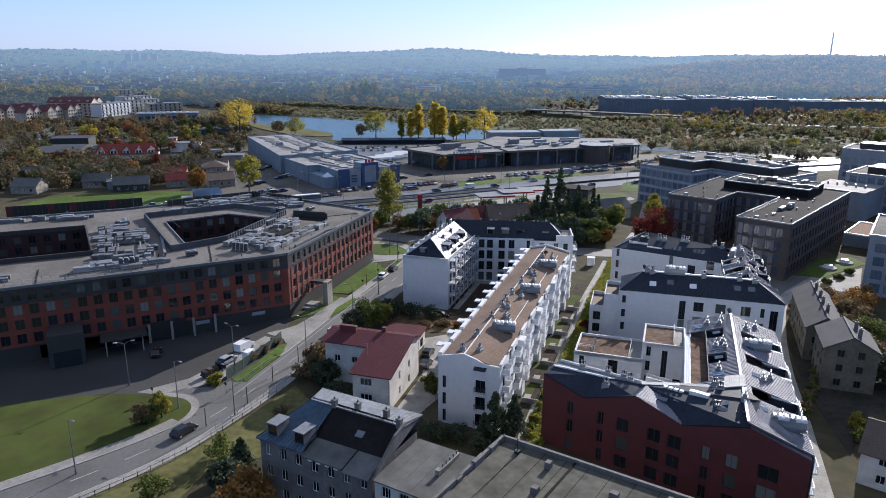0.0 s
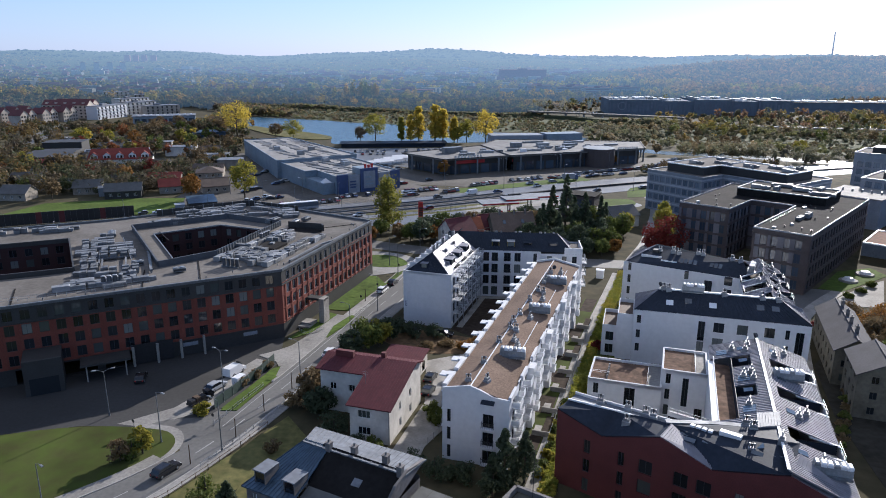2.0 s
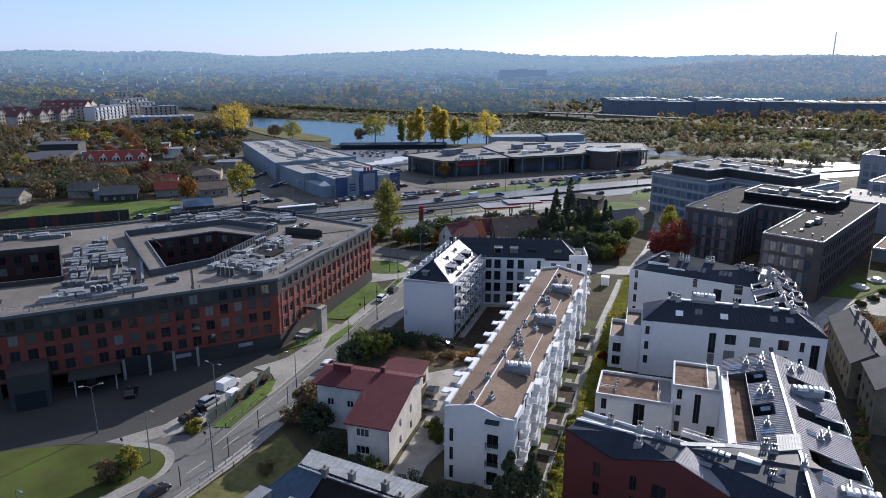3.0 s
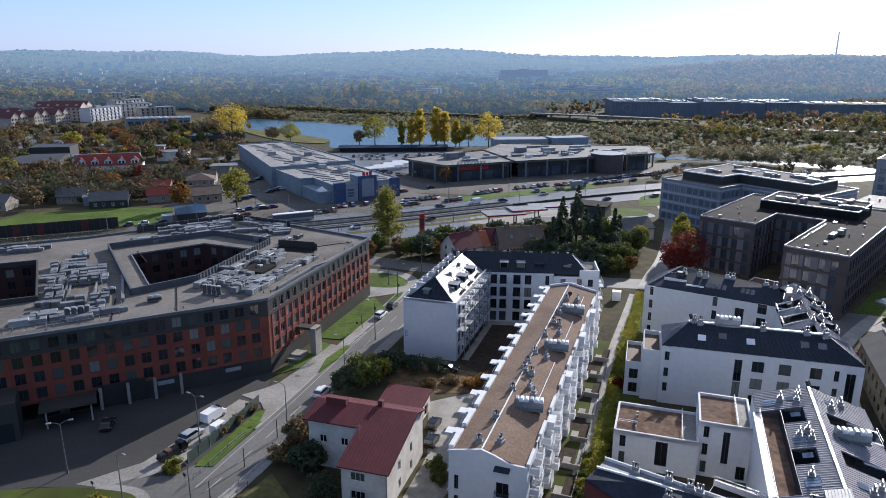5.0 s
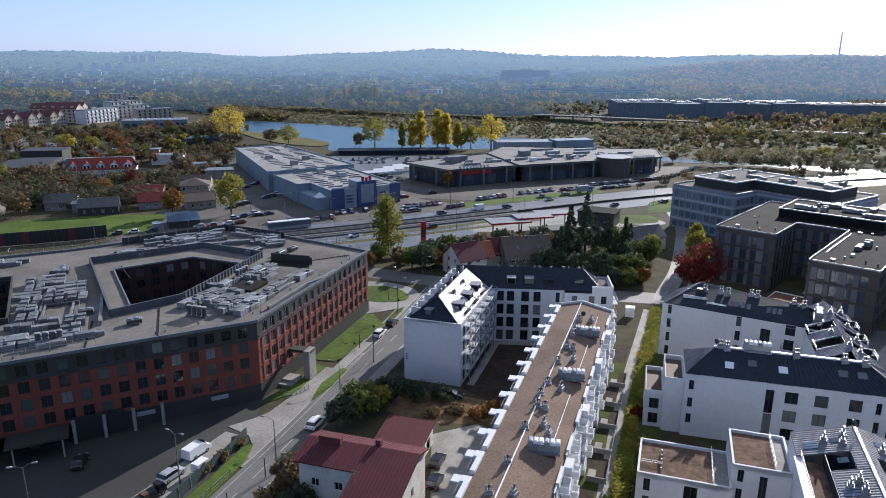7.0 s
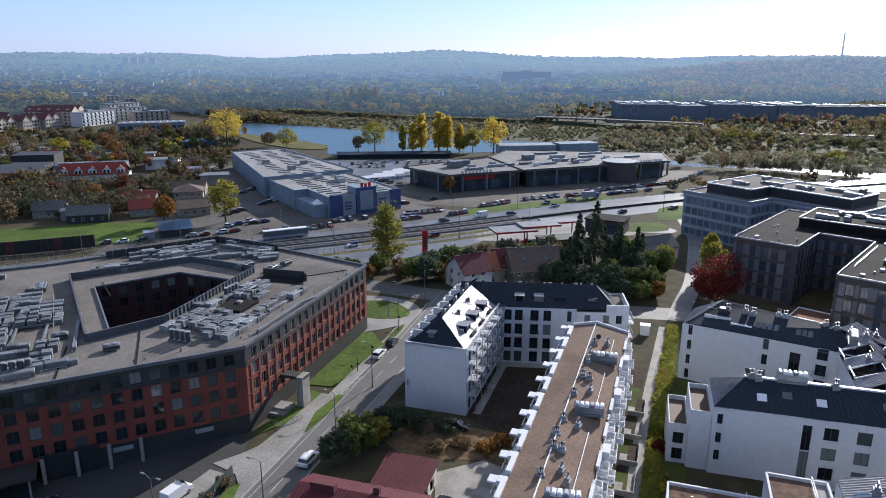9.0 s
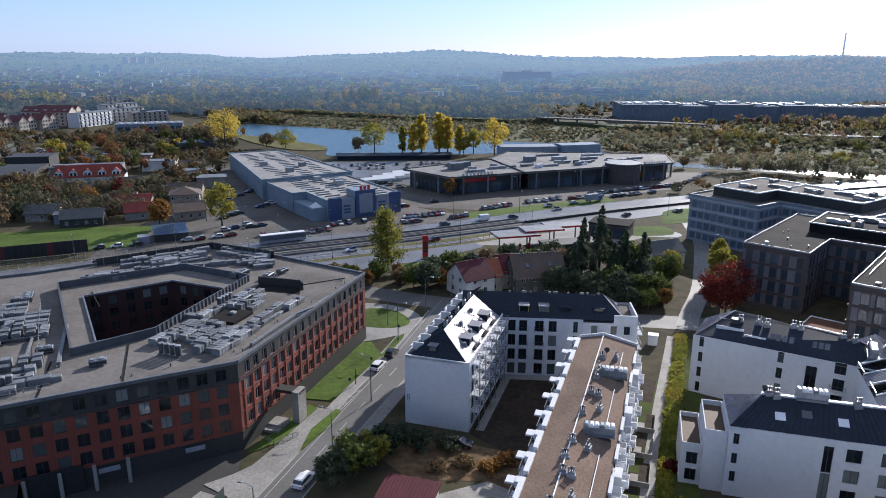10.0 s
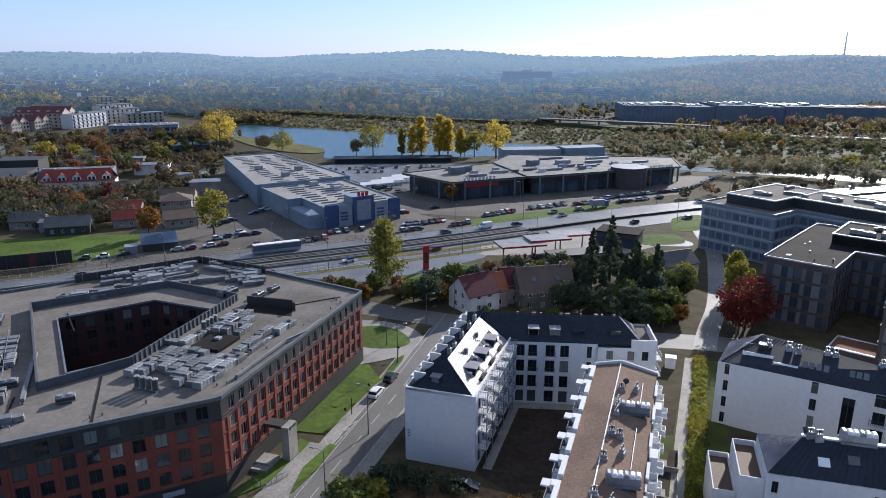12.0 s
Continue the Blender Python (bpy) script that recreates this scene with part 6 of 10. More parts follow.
for i in range(10):
    y = 1.5 + i * 4.4
    for z in LV4[1:]:
        balcony(SP, (0, y), Vector((0, 1)), z, 2.4, 0.6, WHITE_METAL)
# front range: dark red brick wall under a dark slope
FR = thing("apartment_block", "dark red brick apartment front with dark metal roof", "apartment building", grid(21.9, 102.5, 0, -40.6))
wins = [(x, z, x + w, z + 2.1) for x, w in ((4.4, 1.0), (9.6, 0.9), (12.6, 1.9), (17.4, 1.9), (20.4, 1.9), (25.2, 1.1), (28.4, 1.6), (32.6, 2.6)) for z in LV4[:3]]
glazed(FR, (0, 0), (38.7, 0), 0, 10.0, wins, BRICK_RED, FRAME_DARK)
# the wall rises and falls with the folded roof
TOP = [(0, 12.1), (7.1, 10.15), (15.2, 13.0), (22.1, 10.8), (31.1, 13.6), (38.7, 11.5)]
n = len(TOP)
head = [(x, y, z) for y in (0, 0.3) for x, z in [(0, 10.0)] + TOP + [(38.7, 10.0)]]
part("wall_head", Shape().add(head, [tuple(range(n + 1, -1, -1)), tuple(range(n + 2, 2 * n + 4))] + [(k, k + 1, n + 3 + k, n + 2 + k) for k in range(n + 1)]), BRICK_RED, FR)
facade(FR, (0, 5), (0, 0), 0, 12.0, [], BRICK_RED)
facade(FR, (16, 5.7), (0, 5), 0, 12.0, [], PLASTER)
slope(FR, [(0, 0, 12.1), (7.1, 0, 10.15), (8, 3.9, 12.6), (0.3, 2.6, 12.4)], SLATE, label="dark metal slope")
slope(FR, [(7.1, 0, 10.15), (15.2, 0, 13.0), (15.4, 3.6, 13.3), (8, 3.9, 12.6)], SLATE)
slope(FR, [(15.2, 0, 13.05), (22.1, 0, 10.85), (21.0, 1.4, 11.5), (15.4, 3.6, 13.35)], SEAM, 0.4, label="bright zinc gusset")
slope(FR, [(22.1, 0, 10.8), (31.1, 0, 13.6), (30.6, 6.5, 14.6), (15.5, 3.7, 13.2)], SLATE, label="dark metal slope")
slope(FR, [(15.5, 3.7, 13.2), (30.6, 6.5, 14.6), (27.6, 9.2, 14.5), (19.3, 6.7, 13.3)], SLATE)
slope(FR, [(31.1, 0, 13.65), (38.7, 0, 11.5), (38.0, 1.6, 12.0), (31.2, 4.0, 14.6)], SEAM, 0.5, label="zinc slope")
slope(FR, [(25.3, 7.8, 14.45), (27.7, 9.5, 14.75), (26.6, 13.4, 14.75), (24.2, 11.8, 14.4)], TIN_GREY, 0.35, 1.2, label="pale corrugated patch")
for k in range(9):
    part("snow_guard", Shape().box(24.2 + k * 0.7, 2.2 + k * 0.12, 12.3 + k * 0.19, 24.5 + k * 0.7, 2.35 + k * 0.12, 12.6 + k * 0.19), GALV_DARK, FR)
part("flat_strip", Shape().prism([(0.4, 2.7), (8, 3.8), (15.5, 4.2), (15.5, 5.7), (0.4, 5.0)], 12.2, 12.5), TIN_GREY, FR, "pale roof terrace strip")
part("roof_gutter", Shape().bar((14.5, 3.8, 12.9), (19.3, 6.9, 12.95), 0.9, 0.5).bar((19.3, 6.9, 13.0), (25.0, 8.4, 13.7), 0.9, 0.5), TIN_GREY, FR)
parapet(FR, [(0.3, 2.6), (8, 3.75), (15.5, 4.1)], 12.5, 0.25, 0.25, WHITE_METAL, False)
parapet(FR, [(0.3, 4.95), (15.5, 5.6)], 12.5, 0.4, 0.2, PLASTER, False)
for x, y in ((17.6, 3.2), (18.4, 2.2), (20.6, 2.6), (26.6, 2.6)):
    part("roof_window", Shape().box(-0.7, -0.35, 0, 0.7, 0.35, 0.14), GLASS_BLUE, FR, "", Matrix.Translation((x, y, 12.3 + 0.22 * (y - 1.5) + 0.1 * (x - 17))) @ Matrix.Rotation(radians(18), 4, "X"))
part("roof_hood", Shape().soft(21.4, 4.3, 13.0, 24.2, 5.2, 14.1), WHITE_METAL, FR, "white roof hood")
for i in range(4):
    part("roof_vent", Shape().soft(17.6 + i * 0.8, 4.2, 13.0, 18.2 + i * 0.8, 4.9, 13.7), WHITE_METAL, FR)
part("entrance_terrace", Shape().box(12, 5.8, 0, 21, 12.5, 9.6).box(12, 12.3, 9.6, 21, 12.5, 10.4), PLASTER, FR)
part("terrace_floor", Shape().box(12.1, 5.9, 9.604, 20.9, 12.2, 9.66), BITUMEN_DARK, FR, "dark terrace floor")
rail(FR, [(12.1, 12.3), (20.9, 12.3)], 10.2, 0.8, 1.2, GALV)

# ---- houses ----


def chimney(parent, x, y, z, h=1.4, w=0.6, material=None):
    ob = part("chimney", Shape().box(x - w / 2, y - w / 2, z - 1.2, x + w / 2, y + w / 2, z + h).box(x - w / 2 - 0.08, y - w / 2 - 0.08, z + h, x + w / 2 + 0.08, y + w / 2 + 0.08, z + h + 0.12), material or PLASTER_DARK, parent)
    part("chimney_pot", Shape().rod((x, y, z + h + 0.1), (x, y, z + h + 0.5), 0.12), GALV_DARK, ob)


def gable_house(label, at, L, W, eave, ridge, wall_mat, roof_mat, levels=1, over=0.4, frame_mat=None, chim=(), dorm=(), wpitch=3.4, seam=0.0, near=True):
    """A house with its ridge along local x: walls with windows, two roof planes, gables."""
    ob = thing("house", label, "house", at)
    fm = frame_mat or FRAME_WHITE
    lv = [0.9 + 2.9 * i for i in range(levels)]
    for p, q in (((0, 0), (L, 0)), ((L, W), (0, W))):
        glazed(ob, p, q, 0, eave, rows(L, wpitch, 1.2, lv, 1.4) if near or p == (0, 0) else [], wall_mat, fm, whole=not near)
    for p, q, x in (((L, 0), (L, W), L), ((0, W), (0, 0), 0)):
        glazed(ob, p, q, 0, eave, rows(W, wpitch, 1.2, lv, 1.4) if near else [], wall_mat, fm, whole=not near)
        k = -0.25 if x else 0.25
        part("gable", Shape().add([(x, 0, eave), (x, W, eave), (x, W / 2, ridge - 0.1), (x + k, 0, eave), (x + k, W, eave), (x + k, W / 2, ridge - 0.1)], [(0, 1, 2), (5, 4, 3), (0, 3, 4, 1), (1, 4, 5, 2), (2, 5, 3, 0)]), wall_mat, ob)
    g = (ridge - eave) / (W / 2) * over
    slope(ob, [(-over, -over, eave - g), (L + over, -over, eave - g), (L + over, W / 2, ridge), (-over, W / 2, ridge)], roof_mat, seam)
    slope(ob, [(L + over, W + over, eave - g), (-over, W + over, eave - g), (-over, W / 2, ridge), (L + over, W / 2, ridge)], roof_mat, seam)
    part("ridge_cap", Shape().bar((-over, W / 2, ridge - 0.02), (L + over, W / 2, ridge - 0.02), 0.3, 0.1), roof_mat, ob)
    for x, y in chim:
        chimney(ob, x, y, ridge - abs(y - W / 2) * (ridge - eave) / (W / 2) * 0.9, 1.3)
    for x in dorm:
        zz = eave + (ridge - eave) * 0.3
        dormer(ob, x, W * 0.12, zz, 1.6, W * 0.3, 1.3, 0, wall_mat, roof_mat)
    return ob


# red-roofed house by the street
RH = thing("house", "white two-storey house with dark red metal roof", "house", grid(-2.9, 113.5, 0, -20))
glazed(RH, (-7, 0), (0, 0), 0, 6.6, [(1.4, z, 3.6, z + 1.4) for z in (1.2, 4.2)], PLASTER_WARM, FRAME_WHITE, mullions=2)
glazed(RH, (0, 0), (0, 15.6), 0, 6.6, [(4.5, z, 5.5, z + 1.5) for z in (0.9, 3.9)] + [(9.5, z, 10.6, z + 1.5) for z in (0.9, 3.9)], PLASTER_WARM, FRAME_WHITE)
glazed(RH, (-7, 8), (-7, 0), 0, 6.6, [(1.2, z, 2.2, z + 1.3) for z in (1.2, 4.2)] + [(5.6, 0.2, 6.7, 2.4)], PLASTER_WARM, FRAME_WHITE)
glazed(RH, (-16.2, 8), (-7, 8), 0, 8.0, [(1.8, z, 3.0, z + 1.3) for z in (1.2, 4.2)] + [(5.4, z, 6.6, z + 1.3) for z in (1.2, 4.2)], PLASTER_WARM, FRAME_WHITE)
facade(RH, (-16.2, 15.6), (-16.2, 8), 0, 8.0, [], PLASTER_WARM)
facade(RH, (0, 15.6), (-16.2, 15.6), 0, 8.0, [], PLASTER_WARM)
part("gable", Shape().add([(-0.01, 0, 6.5), (-0.01, 15.6, 6.5), (-0.01, 15.6, 8.1), (-0.01, 12.3, 9.2), (-0.31, 0, 6.5), (-0.31, 15.6, 6.5), (-0.31, 15.6, 8.1), (-0.31, 12.3, 9.2)], [(0, 1, 2, 3), (7, 6, 5, 4), (1, 5, 6, 2), (2, 6, 7, 3), (3, 7, 4, 0)]), PLASTER_WARM, RH)
part("gable", Shape().add([(-7, 0, 6.5), (-7, 8, 6.5), (-7, 8, 8.2), (-6.7, 0, 6.5), (-6.7, 8, 6.5), (-6.7, 8, 8.2)], [(2, 1, 0), (3, 4, 5), (0, 1, 4, 3), (1, 2, 5, 4), (2, 0, 3, 5)]), PLASTER_WARM, RH)
slope(RH, [(-7.4, -0.6, 6.5), (0.5, -0.6, 6.5), (0.5, 12.3, 9.4), (-7.4, 12.3, 9.4)], TIN_RED, 0.5, label="dark red metal slope")
slope(RH, [(-16.7, 7.2, 8.25), (-7.4, 7.2, 8.25), (-7.4, 12.3, 9.4), (-16.7, 12.3, 9.4)], TIN_RED, 0.5)
slope(RH, [(0.5, 16.1, 8.1), (-16.7, 16.1, 8.1), (-16.7, 12.3, 9.4), (0.5, 12.3, 9.4)], TIN_RED, 0.5)
part("chimney", Shape().soft(-14.6, 11.2, 8.6, -11.2, 12.1, 10.3), BRICK_RED, RH)
part("chimney", Shape().soft(-6.4, 12.6, 8.6, -5.6, 13.4, 10.2), BRICK_RED, RH)
part("aerial", Shape().rod((-6.2, 5, 7.5), (-6.2, 5, 10.2), 0.03).rod((-6.7, 5, 10.0), (-5.7, 5, 10.0), 0.02).rod((-6.6, 5, 9.6), (-5.8, 5, 9.6), 0.02), GALV, RH)
part("downpipe", Shape().rod((-0.1, -0.08, 0), (-0.1, -0.08, 6.4), 0.06), GALV, RH)
s = Shape()
for z in (3.1, 6.1):
    s.box(-7.02, -0.05, z, 0.02, 0.0, z + 0.08)
part("string_course", s, PLASTER_WARM, RH)
AX = thing("outbuilding", "low outbuilding with dark red metal roof", "outbuilding", grid(-5.6, 138.6, 0, -20))
for p, q in (((0, 0), (7.6, 0)), ((7.6, 0), (7.6, 7.6)), ((7.6, 7.6), (0, 7.6)), ((0, 7.6), (0, 0))):
    facade(AX, p, q, 0, 2.9, [(1.5, 0.1, 3.4, 2.2), (4.4, 0.1, 6.2, 2.2)] if p == (7.6, 0) else [], PLASTER_WARM)
slope(AX, [(-0.3, -0.3, 3.0), (8, -0.3, 3.0), (8, 8, 3.9), (-0.3, 8, 3.9)], TIN_RED, 0.5, label="dark red metal slope")

# row of old tenements at the near end
FELT = mat("pale_grey_felt", (0.15, 0.15, 0.142), (0.115, 0.115, 0.108), 0.7, 0.95, 0.15, big=0.2, stain=0.5, spec=0.15)
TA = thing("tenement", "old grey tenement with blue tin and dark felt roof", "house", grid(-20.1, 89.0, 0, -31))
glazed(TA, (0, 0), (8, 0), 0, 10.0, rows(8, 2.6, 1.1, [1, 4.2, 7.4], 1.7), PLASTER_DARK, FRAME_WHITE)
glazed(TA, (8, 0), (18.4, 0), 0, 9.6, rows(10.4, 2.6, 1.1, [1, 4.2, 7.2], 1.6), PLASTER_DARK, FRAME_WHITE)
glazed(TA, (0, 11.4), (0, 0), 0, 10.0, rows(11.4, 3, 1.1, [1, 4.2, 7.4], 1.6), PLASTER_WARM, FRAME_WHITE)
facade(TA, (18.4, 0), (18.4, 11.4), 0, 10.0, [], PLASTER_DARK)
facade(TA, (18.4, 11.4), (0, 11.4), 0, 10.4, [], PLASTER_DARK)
slope(TA, [(-0.4, -0.4, 9.9), (7.6, -0.4, 9.9), (7.0, 8.0, 13.0), (3.2, 8.0, 13.0)], TIN_BLUE, 0.6, label="blue-grey tin slope")
slope(TA, [(-0.4, 11.6, 9.9), (-0.4, -0.4, 9.9), (3.2, 8.0, 13.0), (3.2, 8.2, 13.0)], TIN_BLUE, 0.6)
slope(TA, [(7.6, -0.6, 9.5), (14.2, -0.6, 9.5), (14.2, 3.0, 10.35), (7.4, 3.0, 10.35)], FELT, label="flat grey felt slope")
slope(TA, [(14.3, -1.0, 9.42), (18.4, -1.0, 9.42), (18.4, 3.0, 10.32), (14.3, 3.0, 10.32)], FELT)
slope(TA, [(7.4, 3.0, 10.3), (18.4, 3.0, 10.3), (18.4, 8.0, 12.9), (6.0, 8.0, 13.1)], BITUMEN_DARK, label="steep dark felt slope")
part("roof_joint", Shape().slab([(14.15, -0.8, 9.47), (14.35, -0.8, 9.47), (14.35, 3.0, 10.37), (14.15, 3.0, 10.37)], 0.05), BITUMEN_DARK, TA)
slope(TA, [(18.8, 12.4, 12.2), (1.4, 12.4, 12.1), (3.2, 7.4, 13.0), (18.8, 7.4, 12.85)], TIN_GREY, 0.7, label="grey tin slope")
for x in (1.8, 6.4):
    dormer(TA, x, 0.6, 10.3, 1.7, 2.6, 1.7, 0, PLASTER_DARK, TIN_GREY)
part("roof_window", Shape().slab([(12.6, 4.6, 11.2), (13.8, 4.6, 11.2), (13.8, 5.5, 11.67), (12.6, 5.5, 11.67)], 0.1), TIN_GREY, TA)
for x, y in ((7.2, 7.6), (10.6, 8.4), (15.2, 8.6), (18.0, 7.4)):
    chimney(TA, x, y, 12.9, 0.9, 0.7)
part("fire_wall", Shape().add([(18.4, -0.4, 9.0), (18.4, 12.2, 12.3), (18.4, 8, 13.2), (18.4, 5.2, 12.6), (18.75, -0.4, 9.0), (18.75, 12.2, 12.3), (18.75, 8, 13.2), (18.75, 5.2, 12.6)], [(3, 2, 1, 0), (4, 5, 6, 7), (0, 4, 7, 3), (3, 7, 6, 2), (2, 6, 5, 1)]), PLASTER_DARK, TA)
for i in range(7):
    part("eaves_bracket", Shape().box(8.6 + i * 1.4, -0.5, 9.0, 9.2 + i * 1.4, 0, 9.35), FRAME_WHITE, TA)
TB = thing("tenement", "pale blue tenement with flat grey felt roof", "house", grid(-4.0, 79.6, 0, -34))
glazed(TB, (0, 0), (11.6, 0), 0, 9.2, rows(11.6, 2.7, 1.4, [0.8, 3.8, 6.8], 1.6), PLASTER_WARM, FRAME_WHITE, mullions=2)
facade(TB, (0, 10), (0, 0), 0, 9.2, [], PLASTER_WARM)
facade(TB, (11.6, 10), (0, 10), 0, 9.2, [], PLASTER_WARM)
facade(TB, (11.6, 0), (11.6, 10), 0, 9.2, [], PLASTER_WARM)
slope(TB, [(-0.1, -0.5, 9.2), (12.2, -0.5, 9.2), (12.2, 10.4, 9.5), (-0.1, 10.4, 9.5)], FELT, label="flat grey felt roof")
for i in range(6):
    part("felt_seam", Shape().slab([(1.6 + i * 1.9, -0.4, 9.215), (1.66 + i * 1.9, -0.4, 9.215), (1.66 + i * 1.9, 10.3, 9.51), (1.6 + i * 1.9, 10.3, 9.51)], 0.012), BITUMEN_MOSS, TB)
part("vent_block", Shape().soft(6.6, 5.0, 9.5, 7.0, 9.4, 10.1).box(6.4, 4.2, 9.5, 7.0, 4.9, 10.2), CONCRETE, TB)
for i in range(5):
    part("vent_pipe", Shape().rod((6.8, 5.4 + i * 0.9, 10), (6.8, 5.4 + i * 0.9, 10.6), 0.1), GALV_DARK, TB)
TC = thing("tenement", "long flat-roofed building with mossy felt roof", "building", grid(12.7, 83.2, 0, -36.5))
poly = [(0, -22), (42, -22), (42, 0), (0, 0)]
for p, q in (((0, -22), (42, -22)), ((42, -22), (42, 0)), ((42, 0), (0, 0)), ((0, 0), (0, -22))):
    L = (Vector(q) - Vector(p)).length
    facade(TC, p, q, 0, 12.6, [], PLASTER_DARK)
flat_roof(TC, poly, 12.3, material=BITUMEN_MOSS)
parapet(TC, [(0.2, -22), (0.2, -0.2), (10.2, -0.2), (42, -0.2)], 12.3, 0.6, 0.4, PLASTER_DARK, False)
part("roof_joint", Shape().bar((10.4, 0, 12.305), (10.0, -22, 12.305), 0.3, 0.2), BITUMEN_DARK, TC)
part("roof_step", Shape().box(10.2, -22, 12.0, 41.8, -0.5, 12.42), BITUMEN_MOSS, TC)
for x, y, w, d, h in ((7.6, -3.4, 0.7, 0.9, 0.9), (16.2, -4.6, 1.0, 0.8, 0.7), (8.4, -8.8, 0.8, 0.9, 0.8), (22, -2.0, 0.6, 0.8, 0.6), (0.0, -4, 0.6, 1.6, 0.7), (0.0, -8, 0.6, 2.4, 0.8), (0.0, -12, 0.6, 1.2, 0.6)):
    part("roof_vent", Shape().soft(x, y, 12.3, x + w, y + d, 12.3 + h), PLASTER_DARK, TC)
for i in range(14):
    part("felt_seam", Shape().bar((0.6 + i * 2.9, -0.5, 12.31 if i < 4 else 12.425), (0.2 + i * 2.9, -21.8, 12.31 if i < 4 else 12.425), 0.07, 0.012), BITUMEN_DARK, TC)
part("mast", Shape().rod((3.3, -2.2, 12.3), (3.3, -2.2, 19.5), 0.06, 0.03).rod((2.9, -2.2, 12.4), (3.3, -2.2, 14), 0.03).rod((3.7, -2.4, 12.4), (3.3, -2.2, 14), 0.03).box(3.0, -2.5, 12.3, 3.6, -1.9, 12.7), BLACK_METAL, TC, "thin dark roof mast")

# old houses along the lane
LANE_ROOF = mat("dark_slate_tiles", (0.075, 0.072, 0.08), (0.055, 0.053, 0.058), 4, 0.8, 0.2, big=0.3, stain=0.3, spec=0.2)
# Stained buff render, its colour darkened for the shade on these walls.
SHADE_BUFF = mat("weathered_shaded_buff_render", (0.15, 0.14, 0.105), (0.1, 0.095, 0.075), 1.5, 0.9, 0.1, big=0.3, stain=0.45)
gable_house("old buff house with long grey roof", grid(89.0, 129.0, 0, 67), 25, 7.2, 7.4, 9.8, SHADE_BUFF, LANE_ROOF, 2, frame_mat=FRAME_DARK, chim=((5, 3), (10, 3.2), (15, 3), (20, 3.2)))
gable_house("old buff three-storey house with grey roof", grid(86.8, 115.6, 0, 67), 11.0, 9.0, 8.5, 11.0, SHADE_BUFF, LANE_ROOF, 3, frame_mat=FRAME_DARK, chim=((3, 3), (7, 3)))
gable_house("old plastered house with part red, part grey roof", grid(66.4, 89.0, 0, -42), 16, 11, 5.4, 8.2, PLASTER_WARM, TILE_BROWN, 2, chim=((2, 9),))

# Dark ground sheet paints the shadow between lane and houses.
sheet("back_yard", [(70, 96), (80, 106), (92, 116), (104, 144), (96, 152), (84, 140), (76, 120)], 0.045, mat("shade_painted_earth", (0.05, 0.046, 0.036), (0.032, 0.03, 0.024), 0.8, 0.95, 0.6, big=0.2, stain=0.4, spec=0.1), "yard with painted shade between lane and old houses", "ground")
# houses among the trees by the filling station
gable_house("small white house with dark red roof", grid(15.6, 232.4, 0, 30), 9.5, 9.5, 5.2, 9.2, PLASTER_WARM, TIN_RED, 2, chim=((7, 5),))
gable_house("narrow house part with orange tiled roof", grid(21.8, 237.4, 0, 16), 4.6, 8.5, 4.8, 8.6, PLASTER_OLD, mat("orange_roof_tiles", (0.34, 0.1, 0.045), (0.24, 0.075, 0.035), 4, 0.75, 0.2, big=0.3), 2, chim=((3, 5),))
gable_house("old house with dark red roof behind another", grid(26.0, 240.2, 0, 16), 5.5, 8.5, 5.0, 9.0, PLASTER_OLD, TIN_RED, 2)
OLD = gable_house("old house with brown tiled roof and many eaves brackets", grid(29.4, 234.6, 0, 9), 14.5, 11, 5.2, 10.4, SHADE_BUFF, TILE_BROWN, 2, chim=((3, 5), (8, 5), (12, 5)))
for x in (4.0, 10.4):
    part("roof_window", Shape().box(-0.5, -0.7, 0, 0.5, 0.7, 0.14), GLASS_BLUE, OLD, "", Matrix.Translation((x, 2.6, 7.75)) @ Matrix.Rotation(radians(43), 4, "X"))
for i in range(14):
    part("eaves_bracket", Shape().box(0.2 + i * 1.05, -0.45, 4.5, 0.5 + i * 1.05, 0, 5.0), PLASTER_OLD, OLD)
gable_house("grey-roofed house among trees", grid(76, 258, 0, 20), 12, 9, 4.5, 7.5, PLASTER_WARM, TILE_GREY, 1)
LEFT = [(-150, 330, 12, 8, 10, TILE_GREY, PLASTER_OLD), (-132, 320, 15, 8, 14, TILE_GREY, CLAD_GREY), (-124, 350, 15, 9, 3, TILE_RED, PLASTER_OLD), (-110, 376, 15, 11, 8, TILE_BROWN, PLASTER_OLD), (-92, 330, 12, 11, 25, TILE_BROWN, PLASTER_OLD), (-112, 331, 13, 8, 20, TILE_RED, PLASTER_OLD), (-160, 372, 13, 9, 8, TILE_BROWN, PLASTER_OLD), (-190, 352, 14, 10, 0, TILE_GREY, PLASTER_OLD), (-205, 395, 12, 10, 10, TILE_RED, PLASTER_WARM), (-140, 395, 11, 9, 5, TILE_GREY, PLASTER_OLD), (-128, 452, 13, 10, 18, TILE_BROWN, PLASTER_WARM), (-196, 470, 16, 10, 30, TILE_GREY, PLASTER_WARM), (-226, 355, 12, 9, 6, TILE_RED, PLASTER_WARM), (-176, 318, 12, 9, -6, TILE_GREY, PLASTER_OLD), (-212, 330, 13, 9, 12, TILE_BROWN, PLASTER_OLD)]
NAMES = {TILE_GREY: "grey tiled", TIN_GREY: "grey tin", TILE_RED: "red tiled", TILE_BROWN: "brown tiled"}
